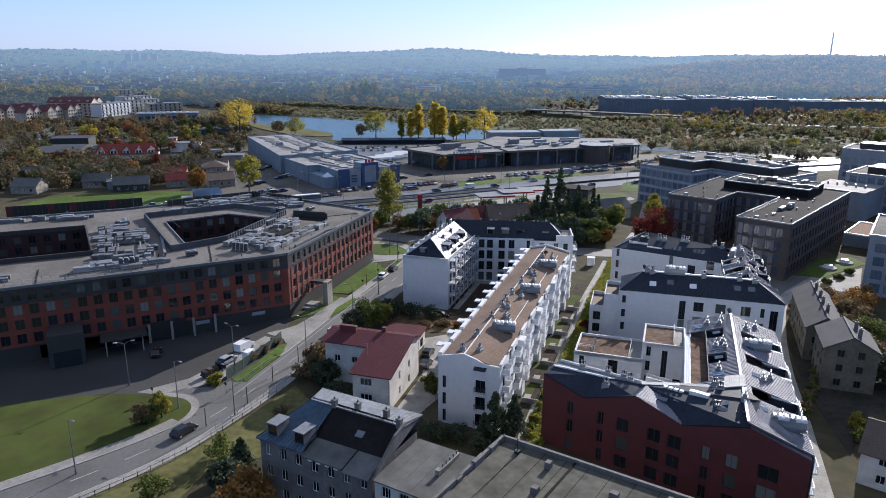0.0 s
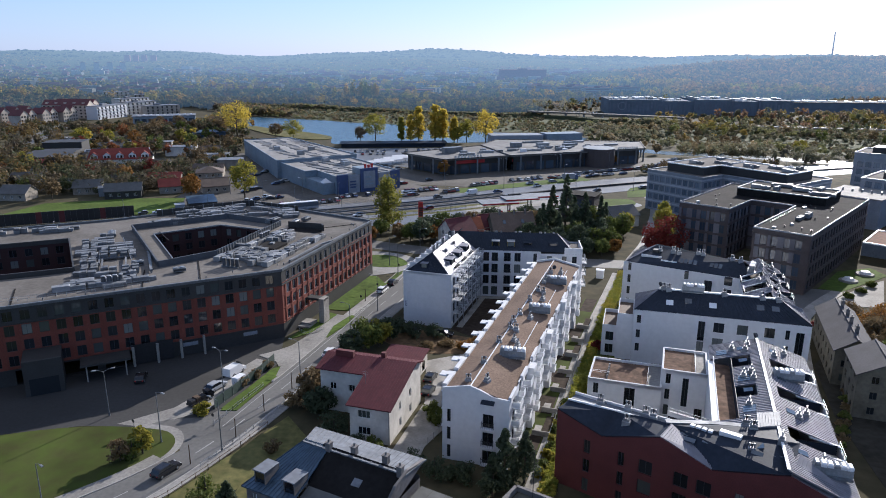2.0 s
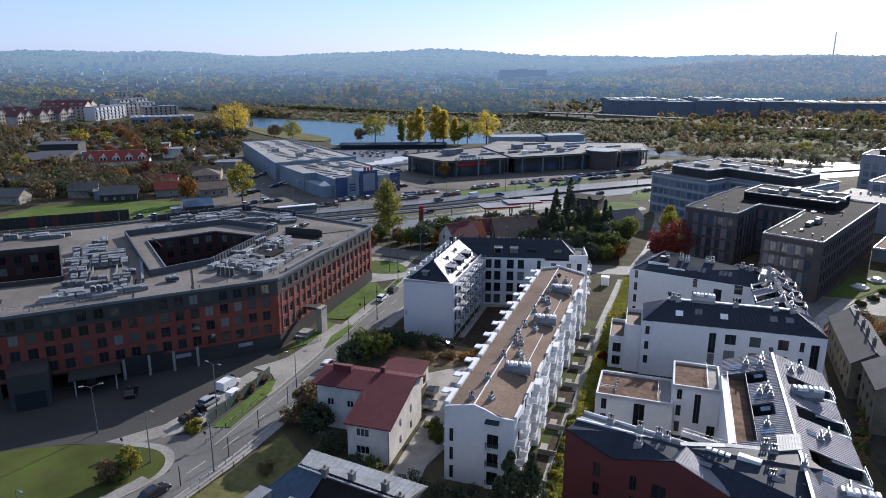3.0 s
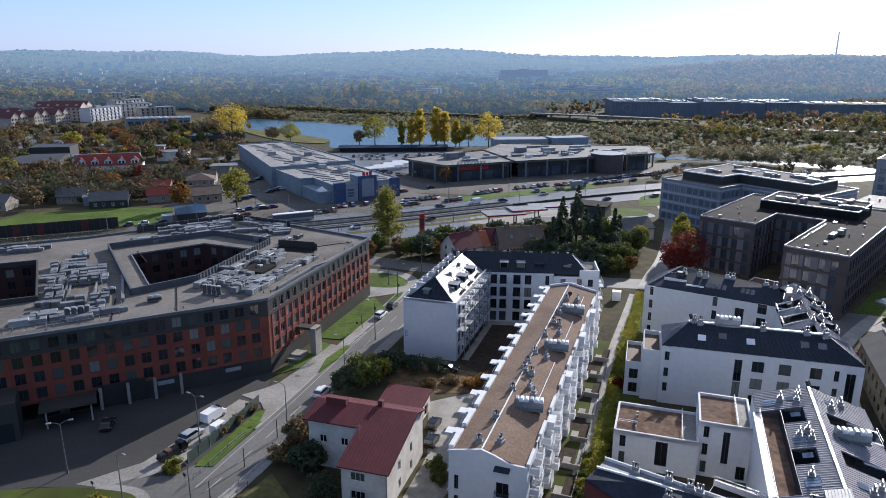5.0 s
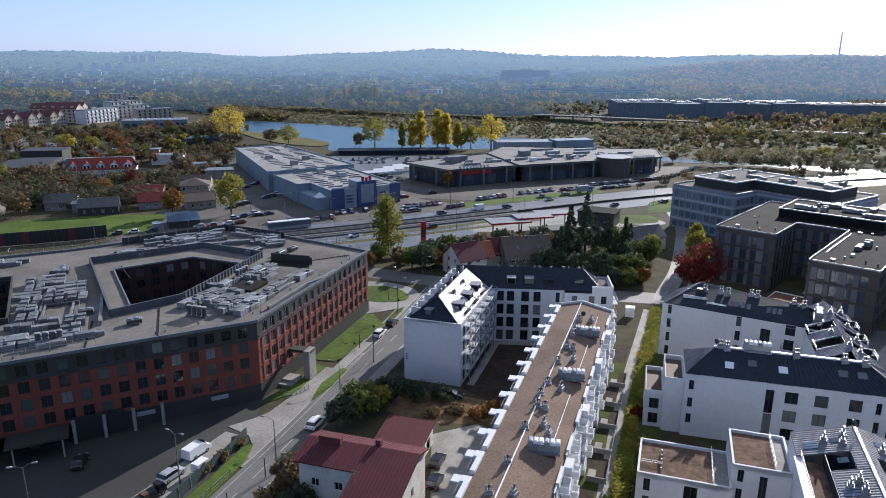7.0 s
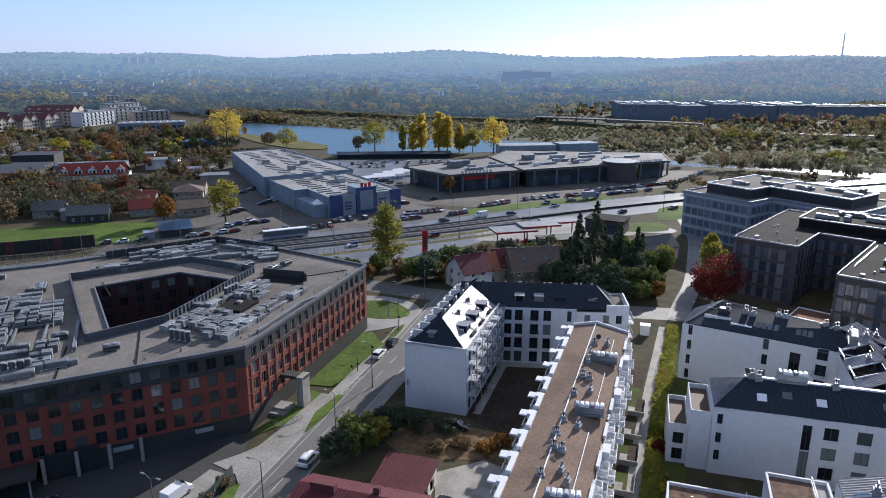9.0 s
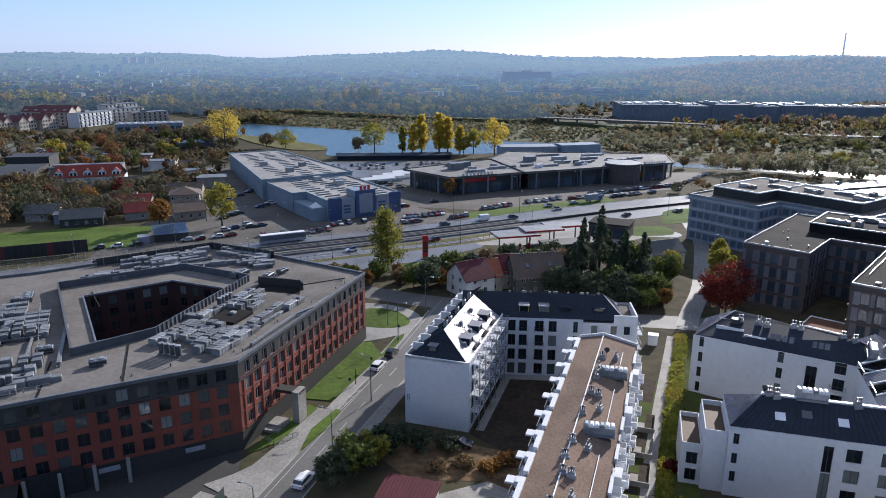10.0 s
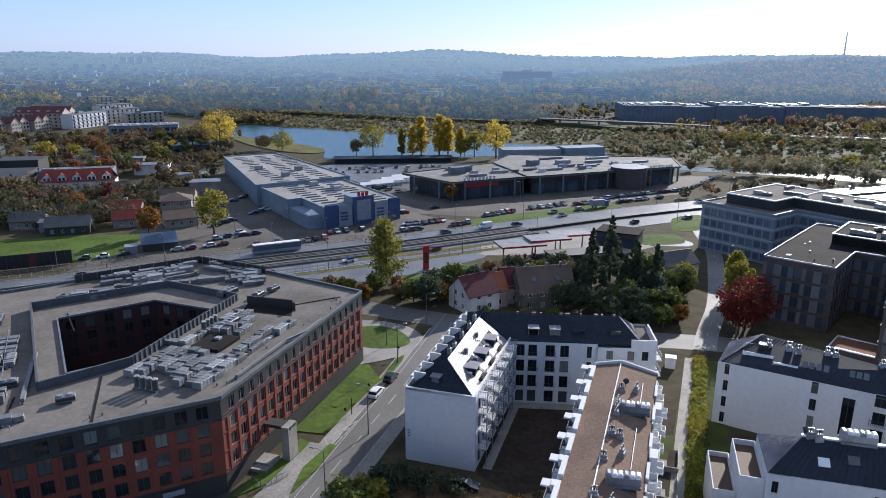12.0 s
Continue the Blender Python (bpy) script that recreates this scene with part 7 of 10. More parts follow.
for x, y, L, W, a, rm, wm in LEFT:
    gable_house(f"small house with {NAMES[rm]} roof among autumn trees", grid(x, y, 0, a), L, W, 3.6, 6.4, wm, rm, 1, near=False)
for x, y, a, n_ in ((-152, 372, 6, 9), (-118, 392, 10, 6)):
    b = thing("garage_row", "row of low garages with pale felt roofs", "garage", grid(x, y, 0, a))
    for i in range(n_):
        part("garage", Shape().box(i * 3.1, 0, 0, i * 3.1 + 2.9, 6, 2.3), CLAD_LIGHT, b)
        part("roof", Shape().box(i * 3.1 - 0.05, -0.2, 2.3, i * 3.1 + 2.95, 6.2, 2.5), TIN_GREY if i % 3 else BITUMEN, b)
for x, y, a, L, W, h, m, lab in ((-121, 430, 8, 16, 8, 4.2, PLASTER_WARM, "low white outbuilding among trees"), (-128, 408, 8, 24, 0.5, 2.4, PLASTER_WARM, "pale plastered garden wall among trees"), (-137, 326, 20, 17, 7, 3.6, CLAD_LIGHT, "pale flat-roofed shed beside the meadow"), (-176, 340, 14, 20, 9, 4.0, PLASTER_OLD, "low plastered outbuilding beside gardens"), (-104, 402, 12, 14, 10, 5.0, PLASTER_OLD, "plain square house among trees"), (-150, 456, 6, 18, 10, 5.5, PLASTER_WARM, "pale flat-roofed house among trees"), (-170, 486, 10, 14, 9, 5.0, PLASTER_OLD, "plain house among far gardens")):
    b = thing("outbuilding", lab, "outbuilding", grid(x, y, 0, a))
    part("wall", Shape().box(0, 0, 0, L, W, h), m, b)
    part("roof", Shape().box(-0.3, -0.3, h, L + 0.3, W + 0.3, h + 0.25), TIN_GREY, b)
b = thing("house", "plastered two-storey house with low pyramid roof", "house", grid(-101, 352, 0, 14))
glazed(b, (0, 0), (12, 0), 0, 6.2, rows(12, 3, 1.2, [1, 4], 1.4), PLASTER_OLD, FRAME_WHITE, whole=True)
for p, q in (((12, 0), (12, 11)), ((12, 11), (0, 11)), ((0, 11), (0, 0))):
    facade(b, p, q, 0, 6.2, [], PLASTER_OLD)
for pts in ([(-0.6, -0.6, 6.2), (12.6, -0.6, 6.2), (6.1, 5.4, 8.8), (5.9, 5.4, 8.8)], [(12.6, -0.6, 6.2), (12.6, 11.6, 6.2), (6.1, 5.6, 8.8), (6.1, 5.4, 8.8)], [(12.6, 11.6, 6.2), (-0.6, 11.6, 6.2), (5.9, 5.6, 8.8), (6.1, 5.6, 8.8)], [(-0.6, 11.6, 6.2), (-0.6, -0.6, 6.2), (5.9, 5.4, 8.8), (5.9, 5.6, 8.8)]):
    slope(b, pts, TILE_BROWN)
RB = thing("long_house", "long building with bright red mansard and white dormers", "building", grid(-174, 402, 0, 14))
for p, q in (((0, 0), (33, 0)), ((33, 0), (33, 12)), ((33, 12), (0, 12)), ((0, 12), (0, 0))):
    glazed(RB, p, q, 0, 5.4, rows((Vector(q) - Vector(p)).length, 3, 1.2, [1.6], 1.5) if p == (0, 0) else [], PLASTER_WARM, FRAME_DARK)
slope(RB, [(-0.3, -0.3, 5.4), (33.3, -0.3, 5.4), (31.3, 4.6, 11.0), (1.7, 4.6, 11.0)], TILE_RED, label="bright red roof slope")
slope(RB, [(33.3, 12.3, 5.4), (-0.3, 12.3, 5.4), (1.7, 4.6, 11.0), (31.3, 4.6, 11.0)], TIN_GREY)
for i in range(5):
    x = 3.4 + i * 6.5
    part("dormer_front", Shape().add([(x - 1.9, 0.4, 5.9), (x + 1.9, 0.4, 5.9), (x + 1.9, 0.4, 7.7), (x, 0.4, 9.2), (x - 1.9, 0.4, 7.7), (x - 1.9, 3.4, 5.9), (x + 1.9, 3.4, 5.9), (x + 1.9, 3.4, 7.7), (x, 3.4, 9.2), (x - 1.9, 3.4, 7.7)], [(0, 1, 2, 3, 4), (1, 6, 7, 2), (0, 4, 9, 5)]), WHITE_METAL, RB, "white dormer front")
    for k in (-1.4, 0.3):
        part("dormer_window", Shape().box(x + k, 0.3, 6.2, x + k + 1.1, 0.39, 7.5), GLASS, RB)
    part("dormer_roof", Shape().slab([(x - 2.3, 0.0, 7.5), (x, 0.0, 9.4), (x, 4.2, 9.4), (x - 2.3, 4.2, 7.5)], -0.2).slab([(x, 0.0, 9.4), (x + 2.3, 0.0, 7.5), (x + 2.3, 4.2, 7.5), (x, 4.2, 9.4)], -0.2), TILE_RED, RB, "red dormer roof")
solid("shed_hall", Shape().box(0, 0, 0, 24, 18, 7).slab([(-0.3, -0.3, 7.1), (24.3, -0.3, 7.1), (24.3, 18.3, 8.2), (-0.3, 18.3, 8.2)], 0.2), CLAD_GREY, "dark grey industrial hall with flat roof", "hall", at=grid(-208, 400, 0, 14))
solid("shed_hall", Shape().box(0, 0, 0, 36, 14, 6).box(2, 2, 6, 8, 6, 7), TIN_GREY, "pale flat-roofed hall behind red roof", "hall", at=grid(-190, 432, 0, 14))
SD = thing("market_shed", "low open shed with faded blue tarpaulin roof", "shed", grid(-88.5, 296.5, 0, 22))
part("wall", Shape().box(0, 0.2, 0, 11, 0.35, 2.6).box(0, 0.35, 0, 0.15, 12, 2.8).box(10.85, 0.35, 0, 11, 12, 2.8), CLAD_GREY, SD)
part("roof", Shape().slab([(-0.3, -0.3, 2.75), (11.3, -0.3, 2.75), (11.3, 12.3, 3.7), (-0.3, 12.3, 3.7)], 0.12), TIN_BLUE, SD, "faded blue tarpaulin roof")
solid("kiosk", Shape().soft(0, 0, 0, 3.6, 3, 2.5, 0.05).slab([(-0.2, -0.2, 2.6), (3.8, -0.2, 2.6), (3.8, 3.2, 2.8), (-0.2, 3.2, 2.8)], 0.1), CLAD_LIGHT, "small pale kiosk beside the shed", "kiosk", at=grid(-93.4, 294.2, 0, 22))
for x, y, L in ((-151, 268.0, 22), (-130.6, 275.4, 26)):
    b = thing("hoarding", "long dark red and black boundary hoarding", "hoarding", grid(x, y, 0, 21))
    for i in range(int(L / 2)):
        part("panel", Shape().box(i * 2 + 0.03, 0, 0.2, i * 2 + 1.97, 0.1, 4.6), BLACK_METAL if i % 7 else BRICK_RED, b)
        part("post", Shape().box(i * 2 - 0.05, 0.1, 0, i * 2 + 0.05, 0.2, 4.7), GALV_DARK, b)

# ---- brown offices ----
BR = thing("office_block", "dark brown office block round a court", "office building", grid(88.2, 227.8, 0, -45))
BO = [(0, 0), (16, 0), (16, 19), (29.6, 19), (29.6, -19.4), (44.4, -19.4), (44.4, 46), (0, 46)]
for i in range(8):
    p, q = BO[i], BO[(i + 1) % 8]
    L = (Vector(q) - Vector(p)).length
    glazed(BR, p, q, 0, 16.3, rows(L, 3.0, 1.7, [1.0, 4.7, 8.3, 12.0], 2.6) if i in (0, 1, 2, 3, 4, 5) else [], CLAD_BROWN, FRAME_DARK, whole=True, glass=GLASS_BLUE)
    d = (Vector(q) - Vector(p)).normalized()
    o = Vector((d.y, -d.x)) * 0.06
    n_ = int(L / 3)
    if i < 6:
        for z in (4.0, 7.65, 11.3, 14.95):
            part("floor_band", Shape().bar((*(Vector(p) + o * 2), z), (*(Vector(q) + o * 2), z), 0.16, 0.3), CLAD_BROWN, BR)
        for k in range(n_ if i < 5 else 0):
            a = Vector(p) + d * ((L - n_ * 3) / 2 + k * 3) + o
            for f, z in enumerate((0.9, 4.5, 8.15, 11.8)):
                w_p = 0.4 + 0.25 * ((k * 5 + f * 3 + i) % 3)
                part("pier_panel", Shape().bar((*(a - d * w_p), z), (*(a + d * w_p), z), 0.1, 3.0), mat("grey_lilac_panel", (0.145, 0.138, 0.15), (0.115, 0.108, 0.118), 2, 0.5, big=0.3, vary=0.2), BR)
flat_roof(BR, BO, 16.2, material=BITUMEN_DARK)
rb = random.Random(8)
for x0, y0, x1, y1, n in ((2, 2, 14, 22, 5), (31, -17, 43, 23, 11)):
    for i in range(n):
        x, y, h = rb.uniform(x0, x1), rb.uniform(y0, y1), rb.uniform(0.3, 0.8)
        part("roof_vent", Shape().rod((x, y, 16.2), (x, y, 16.2 + h), 0.16, 0.14, 8).rod((x, y, 16.2 + h), (x, y, 16.3 + h), 0.3, 0.2, 8), BLACK_METAL, BR)
    for i in range(n // 3):
        x, y = rb.uniform(x0, x1 - 2), rb.uniform(y0, y1 - 2)
        part("roof_hatch", Shape().soft(x, y, 16.2, x + rb.uniform(0.7, 1.6), y + rb.uniform(0.7, 1.4), 16.2 + rb.uniform(0.3, 0.8), 0.04), GALV, BR)
parapet(BR, BO, 16.2, 0.4, 0.15, CLAD_LIGHT)
PEN = [(9, 25), (36.5, 25), (36.5, 43), (9, 43)]
part("penthouse", Shape().prism(PEN, 16.2, 18.6), BITUMEN_DARK, BR)
parapet(BR, PEN, 18.6, 0.35, 0.3, CLAD_LIGHT)
rail(BR, [(31, -10), (31, 14)], 16.2, 0.6, 2.4, GALV)
# ---- pale glass offices ----
GL = thing("office_block", "pale glass office block with banded facade", "office building", grid(100.5, 294, 0, -58))
GO = [(0, 0), (26, 0), (26, 13), (55, 13), (55, 40), (0, 43)]
for i in range(6):
    p, q = GO[i], GO[(i + 1) % 6]
    L = (Vector(q) - Vector(p)).length
    glazed(GL, p, q, 0, 16.2, rows(L, 2.7, 2.15, [0.9, 4.7, 8.4, 12.1], 2.2) if i in (0, 1, 2, 5) else [], CLAD_LIGHT, FRAME_DARK, whole=True, glass=GLASS_PALE, mullions=1)
    d = (Vector(q) - Vector(p)).normalized()
    o = Vector((d.y, -d.x)) * 0.12
    for z in (3.6, 7.4, 11.1, 14.9):
        part("spandrel_band", Shape().bar((*(Vector(p) + o), z), (*(Vector(q) + o), z), 0.24, 0.55), mat("pale_band", (0.42, 0.44, 0.47), (0.36, 0.38, 0.41), 2, 0.5, big=0.3, stain=0.2), GL, "pale band between storeys")
flat_roof(GL, GO, 16.1, material=BITUMEN)
parapet(GL, GO, 16.1, 0.5, 0.4, CLAD_LIGHT)
for pen in ([(5, 6), (22, 6), (22, 36), (5, 36)], [(22.1, 17), (50, 17), (50, 35), (22.1, 35)]):
    part("penthouse", Shape().prism(pen, 16.1, 19.2), CLAD_GREY, GL)
    parapet(GL, pen, 19.2, 0.4, 0.4, WHITE_METAL)
    flat_roof(GL, pen, 19.21, material=BITUMEN)
for nm, x, y, a, L, W, h, lab in (("office_block", 181, 277, -50, 60, 26, 15, "pale blue glass office block beside lawn"), ("office_block", 212, 330, -45, 50, 24, 18, "distant pale office block with flat roof"), ("office_block", 120.9, 171.7, -38, 26, 30, 16, "pale glazed office block with white eaves"), ("office_block", 146, 204, -40, 20, 20, 9, "low dark office annex with white parapet")):
    b = thing(nm, lab, "office building", grid(x, y, 0, a))
    o = [(0, 0), (L, 0), (L, W), (0, W)]
    for i in range(4):
        p, q = o[i], o[(i + 1) % 4]
        glazed(b, p, q, 0, h, rows((Vector(q) - Vector(p)).length, 3.4, 2.5, [0.9 + 3.6 * k for k in range(int(h / 3.7))], 2.4) if i in (0, 3) else [], CLAD_LIGHT if h != 9 else CLAD_BROWN, FRAME_DARK, whole=True, glass=GLASS_PALE)
    flat_roof(b, o, h - 0.1, material=BITUMEN if h > 10 else BITUMEN_DARK)
    parapet(b, o, h - 0.1, 0.5, 0.4, CLAD_LIGHT)
    if h > 14:
        part("penthouse", Shape().box(6, 6, h - 0.1, L - 8, W - 6, h + 2.6), CLAD_GREY, b)
b = thing("hall", "low white flat-roofed hall beside glass offices", "hall", grid(160, 267, 0, -50))
part("body", Shape().box(0, 0, 0, 20, 24, 11), CLAD_LIGHT, b)
part("roof", Shape().box(-0.3, -0.3, 11, 20.3, 24.3, 11.4), CONCRETE, b)
for i in range(5):
    part("vent_pipe", Shape().rod((3 + i * 3.4, 12, 11.4), (3 + i * 3.4, 12, 12.4), 0.4), GALV, b)
b = thing("podium", "low podium with reddish planted roof", "podium", grid(146, 220, 0, 45))
part("body", Shape().box(0, -16, 0, 22, 0, 4), CLAD_LIGHT, b)
part("roof_bed", Shape().box(0.4, -15.6, 4, 21.6, -0.4, 4.12), mat("sedum_roof", (0.2, 0.085, 0.045), (0.1, 0.055, 0.03), 1.2, 0.95, 0.5), b, "reddish brown sedum bed")
parapet(b, [(0.2, -15.8), (21.8, -15.8), (21.8, -0.2), (0.2, -0.2)], 4, 0.5, 0.35, WHITE_METAL)
b = thing("podium", "low annex with reddish planted roof", "podium", grid(95, 206, 0, -45))
part("body", Shape().box(0, -6, 0, 12, 2, 3.2), CLAD_BROWN, b)
part("roof_bed", Shape().box(0.2, -5.8, 3.2, 11.8, 1.8, 3.3), MATS["sedum_roof"], b, "reddish brown sedum bed")
parapet(b, [(0.1, -5.9), (11.9, -5.9), (11.9, 1.9), (0.1, 1.9)], 3.2, 0.35, 0.2, WHITE_METAL)
for x, y in ((125.5, 194), (134, 199.5)):
    b = thing("skylight", "round white skylight dome on the lawn", "skylight", grid(x, y, 0, 0))
    part("curb", Shape().rod((0, 0, 0), (0, 0, 0.5), 2.6, 2.4, 20), CONCRETE, b)
    part("dome", Shape().rod((0, 0, 0.5), (0, 0, 1.2), 1.7, 1.1, 16), WHITE_METAL, b)

# ---- shops along the avenue ----
SH = thing("shopping_hall", "large blue-grey retail hall with pale flat roof", "shop", grid(-31.5, 327.7, 0, 30))
S1 = [(0, 0), (33, 0), (33, 54), (-6, 54), (-6, 22), (0, 22)]
S2 = [(-8, 54.2), (37, 54.2), (36, 150), (6, 152)]
for o, h in ((S1, 8.2), (S2, 9.4)):
    for i in range(len(o)):
        facade(SH, o[i], o[(i + 1) % len(o)], 0, h, [], BLUE_GREY)
    flat_roof(SH, o, h - 0.3, material=mat("pale_roof_membrane", (0.3, 0.29, 0.275), (0.23, 0.22, 0.21), 0.4, 0.85, 0.1, big=0.05, stain=0.4))
    parapet(SH, o, h - 0.3, 0.5, 0.5, BLUE_GREY)
rg = random.Random(5)
for k in range(11):
    for j in range(3):
        y, x = 4 + k * 4.6, 2 + j * 10 + rg.uniform(-1, 1)
        part("roof_light", Shape().soft(x, y, 7.9, x + 6.5, y + 0.6, 8.35, 0.15), GALV_DARK if (k + j) % 3 else GALV, SH)
for k in range(16):
    for j in range(3):
        y, x = 58 + k * 5.6, 2 + k * 0.5 + j * 10.5 + rg.uniform(-1, 1)
        part("roof_light", Shape().soft(x, y, 9.1, x + 6, y + 0.6, 9.5, 0.15), GALV_DARK if (k + j) % 3 else GALV, SH)
for x, y, z in ((14, 46, 7.9), (20, 36, 7.9), (10, 70, 9.1), (22, 84, 9.1), (6, 96, 9.1), (18, 30, 7.9)):
    part("roof_plant", Shape().soft(x, y, z, x + 3.4, y + 2.6, z + 2.0), GALV, SH)
for x, w, z, m in ((0.2, 5.4, 8.8, BLUE_PAINT), (5.8, 5.6, 8.2, CLAD_LIGHT), (12.0, 9.0, 11.0, BLUE_PAINT), (21.4, 6.0, 8.2, CLAD_LIGHT), (27.6, 5.2, 8.8, BLUE_PAINT)):
    part("front_panel", Shape().box(x, -0.6, 0, x + w, -0.02, z), m, SH)
part("front_panel", Shape().box(13.6, -0.72, 1.6, 19.6, -0.62, 9.6), CLAD_LIGHT, SH, "pale tall front panel")
for x, w in ((6.6, 3.8), (22.2, 4.2)):
    for z in (2.4, 3.6, 5.0):
        part("sign_bar", Shape().box(x, -0.7, z, x + w * 0.8, -0.61, z + 0.7), BLUE_PAINT, SH)
for k, z in enumerate((3.2, 4.6, 6.4)):
    part("sign_bar", Shape().box(14.4, -0.8, z, 18.8 - k * 0.6, -0.73, z + 0.8), BLUE_GREY, SH)
s = Shape()
for i in range(3):
    s.box(14.0 + i * 1.7, -0.6, 11.1, 15.2 + i * 1.7, -0.3, 12.9 - 0.4 * (i % 2))
part("roof_sign", s, RED_PAINT, SH, "red roof sign bars")
part("tower", Shape().box(12, 0, 8, 21, 8, 10.9), BLUE_GREY, SH)
part("low_wing", Shape().box(-5.8, 2, 0, -0.1, 21.8, 5.2), BLUE_GREY, SH)
part("roof_tent", Shape().add([(-5, 3, 5.2), (-1, 3, 5.2), (-1, 7, 5.2), (-5, 7, 5.2), (-3, 5, 7.2)], [(0, 1, 4), (1, 2, 4), (2, 3, 4), (3, 0, 4)]), WHITE_METAL, SH, "white tent roof")
# long dark gallery
KS = thing("shopping_gallery", "long dark shopping gallery with wide flat roofs", "shop")
K1 = [(-2, 404), (20.5, 377), (57, 391), (46, 436)]
K2 = [(57.5, 390), (142, 418), (150, 452), (60, 466), (46, 437)]
for o, h in ((K1, 8.6), (K2, 8.8)):
    inn = []
    cx, cy = sum(p[0] for p in o) / len(o), sum(p[1] for p in o) / len(o)
    for x, y in o:
        d = Vector((cx - x, cy - y)).normalized() * 3.5
        inn.append((x + d.x, y + d.y))
    for i in range(len(o)):
        p, q = inn[i], inn[(i + 1) % len(o)]
        L = (Vector(q) - Vector(p)).length
        glazed(KS, p, q, 0, h - 0.6, rows(L, 6.2, 5.0, [0.2], 4.6), CLAD_GREY, FRAME_DARK, whole=True, glass=GLASS_BLUE)
        for k in range(int(L / 11)):
            a, b2 = Vector(o[i]), Vector(o[(i + 1) % len(o)])
            c = a.lerp(b2, (k + 0.5) / int(L / 11))
            part("column", Shape().box(c.x - 0.4, c.y - 0.4, 0, c.x + 0.4, c.y + 0.4, h - 0.7), GALV_DARK, KS)
    part("roof", Shape().prism(o, h - 0.7, h), mat("gallery_roof_felt", (0.2, 0.195, 0.19), (0.13, 0.127, 0.123), 0.3, 0.85, 0.1, big=0.06, stain=0.6), KS, "pale flat roof")
    parapet(KS, o, h, 0.35, 0.5, CLAD_GREY)
part("drum", Shape().rod((112, 410, 0), (112, 410, 10.2), 9, 9, 28), CLAD_BROWN, KS, "dark round corner tower")
part("drum_cap", Shape().rod((112, 410, 10.2), (112, 410, 10.5), 9.2, 9.2, 28), GALV_DARK, KS)
part("rear_hall", Shape().box(0, 0, 0, 36, 14, 9.6), CLAD_LIGHT, KS, "pale rear hall", grid(58, 482, 0, 4))
part("rear_hall", Shape().box(0, 0, 0, 26, 12, 10.5), BLUE_GREY, KS, "", grid(96, 482, 0, 12))
for x, y, L, W, h in ((22, 400, 7, 5, 3), (28, 408, 5, 4, 2.4), (64, 425, 6, 4, 2.6), (80, 430, 8, 3, 1.8), (96, 432, 10, 2, 1.2), (30, 392, 9, 1.6, 1), (42, 402, 9, 1.6, 1), (70, 408, 9, 1.8, 1), (90, 418, 9, 1.8, 1), (74, 446, 14, 2, 1), (100, 446, 14, 2, 1), (20, 412, 10, 1.6, 1), (122, 432, 9, 2, 1)):
    part("roof_plant", Shape().soft(0, 0, 8.6, L, W, 8.8 + h), GALV if h < 2 else GALV_DARK, KS, "", grid(x, y, 0, 18))
rk = random.Random(6)
for k in range(26):
    u, w = rk.uniform(0.1, 0.9), rk.uniform(0.15, 0.85)
    a, b, c, d = (Vector(p) for p in ((20, 381), (140, 421), (146, 448), (2, 404)))
    q = a.lerp(b, u).lerp(d.lerp(c, u), w)
    part("roof_unit", Shape().soft(0, 0, 8.6, rk.uniform(1.5, 5), rk.uniform(1, 2), 8.8 + rk.uniform(0.6, 1.8)), rk.choice((GALV, GALV_DARK, WHITE_METAL)), KS, "", grid(q.x, q.y, 0, 18))
part("red_sign", Shape().box(0, -0.3, 5.6, 17, 0, 7.3), RED_PAINT, KS, "red fascia sign", grid(27, 381.6, 0, 21))
for i in range(9):
    part("roof_letter", Shape().box(i * 1.9, -0.2, 8.7, i * 1.9 + 1.2, 0, 10.1), PLASTER_WARM, KS, "pale roof sign bar", grid(26, 380.6, 0, 21))
    part("roof_letter", Shape().box(i * 1.6, -0.2, 9.0, i * 1.6 + 1.0, 0, 10.2), PLASTER_WARM, KS, "pale roof sign bar", grid(124, 413.2, 0, 18))
for x, m in ((2, RED_PAINT), (16, PLASTER_WARM), (33, RED_PAINT), (48, BLUE_PAINT), (62, RED_PAINT)):
    part("shop_sign", Shape().box(x, 2.9, 4.9, x + 5, 3.1, 6.6), m, KS, "", grid(58, 390.5, 0, 18))
for i in range(4):
    b = thing("covered_stall", "row of pale curved market roofs", "stall", grid(-22 + i * 5, 402 + i * 7.5, 0, 28), "market stalls")
    part("roof", Shape().slab([(0, 0, 3.2), (18, 0, 3.2), (18, 2.4, 4.2), (0, 2.4, 4.2)], 0.15).slab([(0, 2.4, 4.2), (18, 2.4, 4.2), (18, 5, 3.2), (0, 5, 3.2)], 0.15), WHITE_METAL, b)
    for x in (0.5, 9, 17.5):
        part("post", Shape().box(x, 2.3, 0, x + 0.15, 2.45, 4.0), GALV, b)
solid("long_shed", Shape().box(0, 0, 0, 72, 8, 2.6).slab([(-1, -1, 2.8), (73, -1, 2.8), (73, 9, 3.4), (-1, 9, 3.4)], 0.3), SLATE, "long low dark shed by the water", "shed", at=grid(-44, 496, 0, 2))

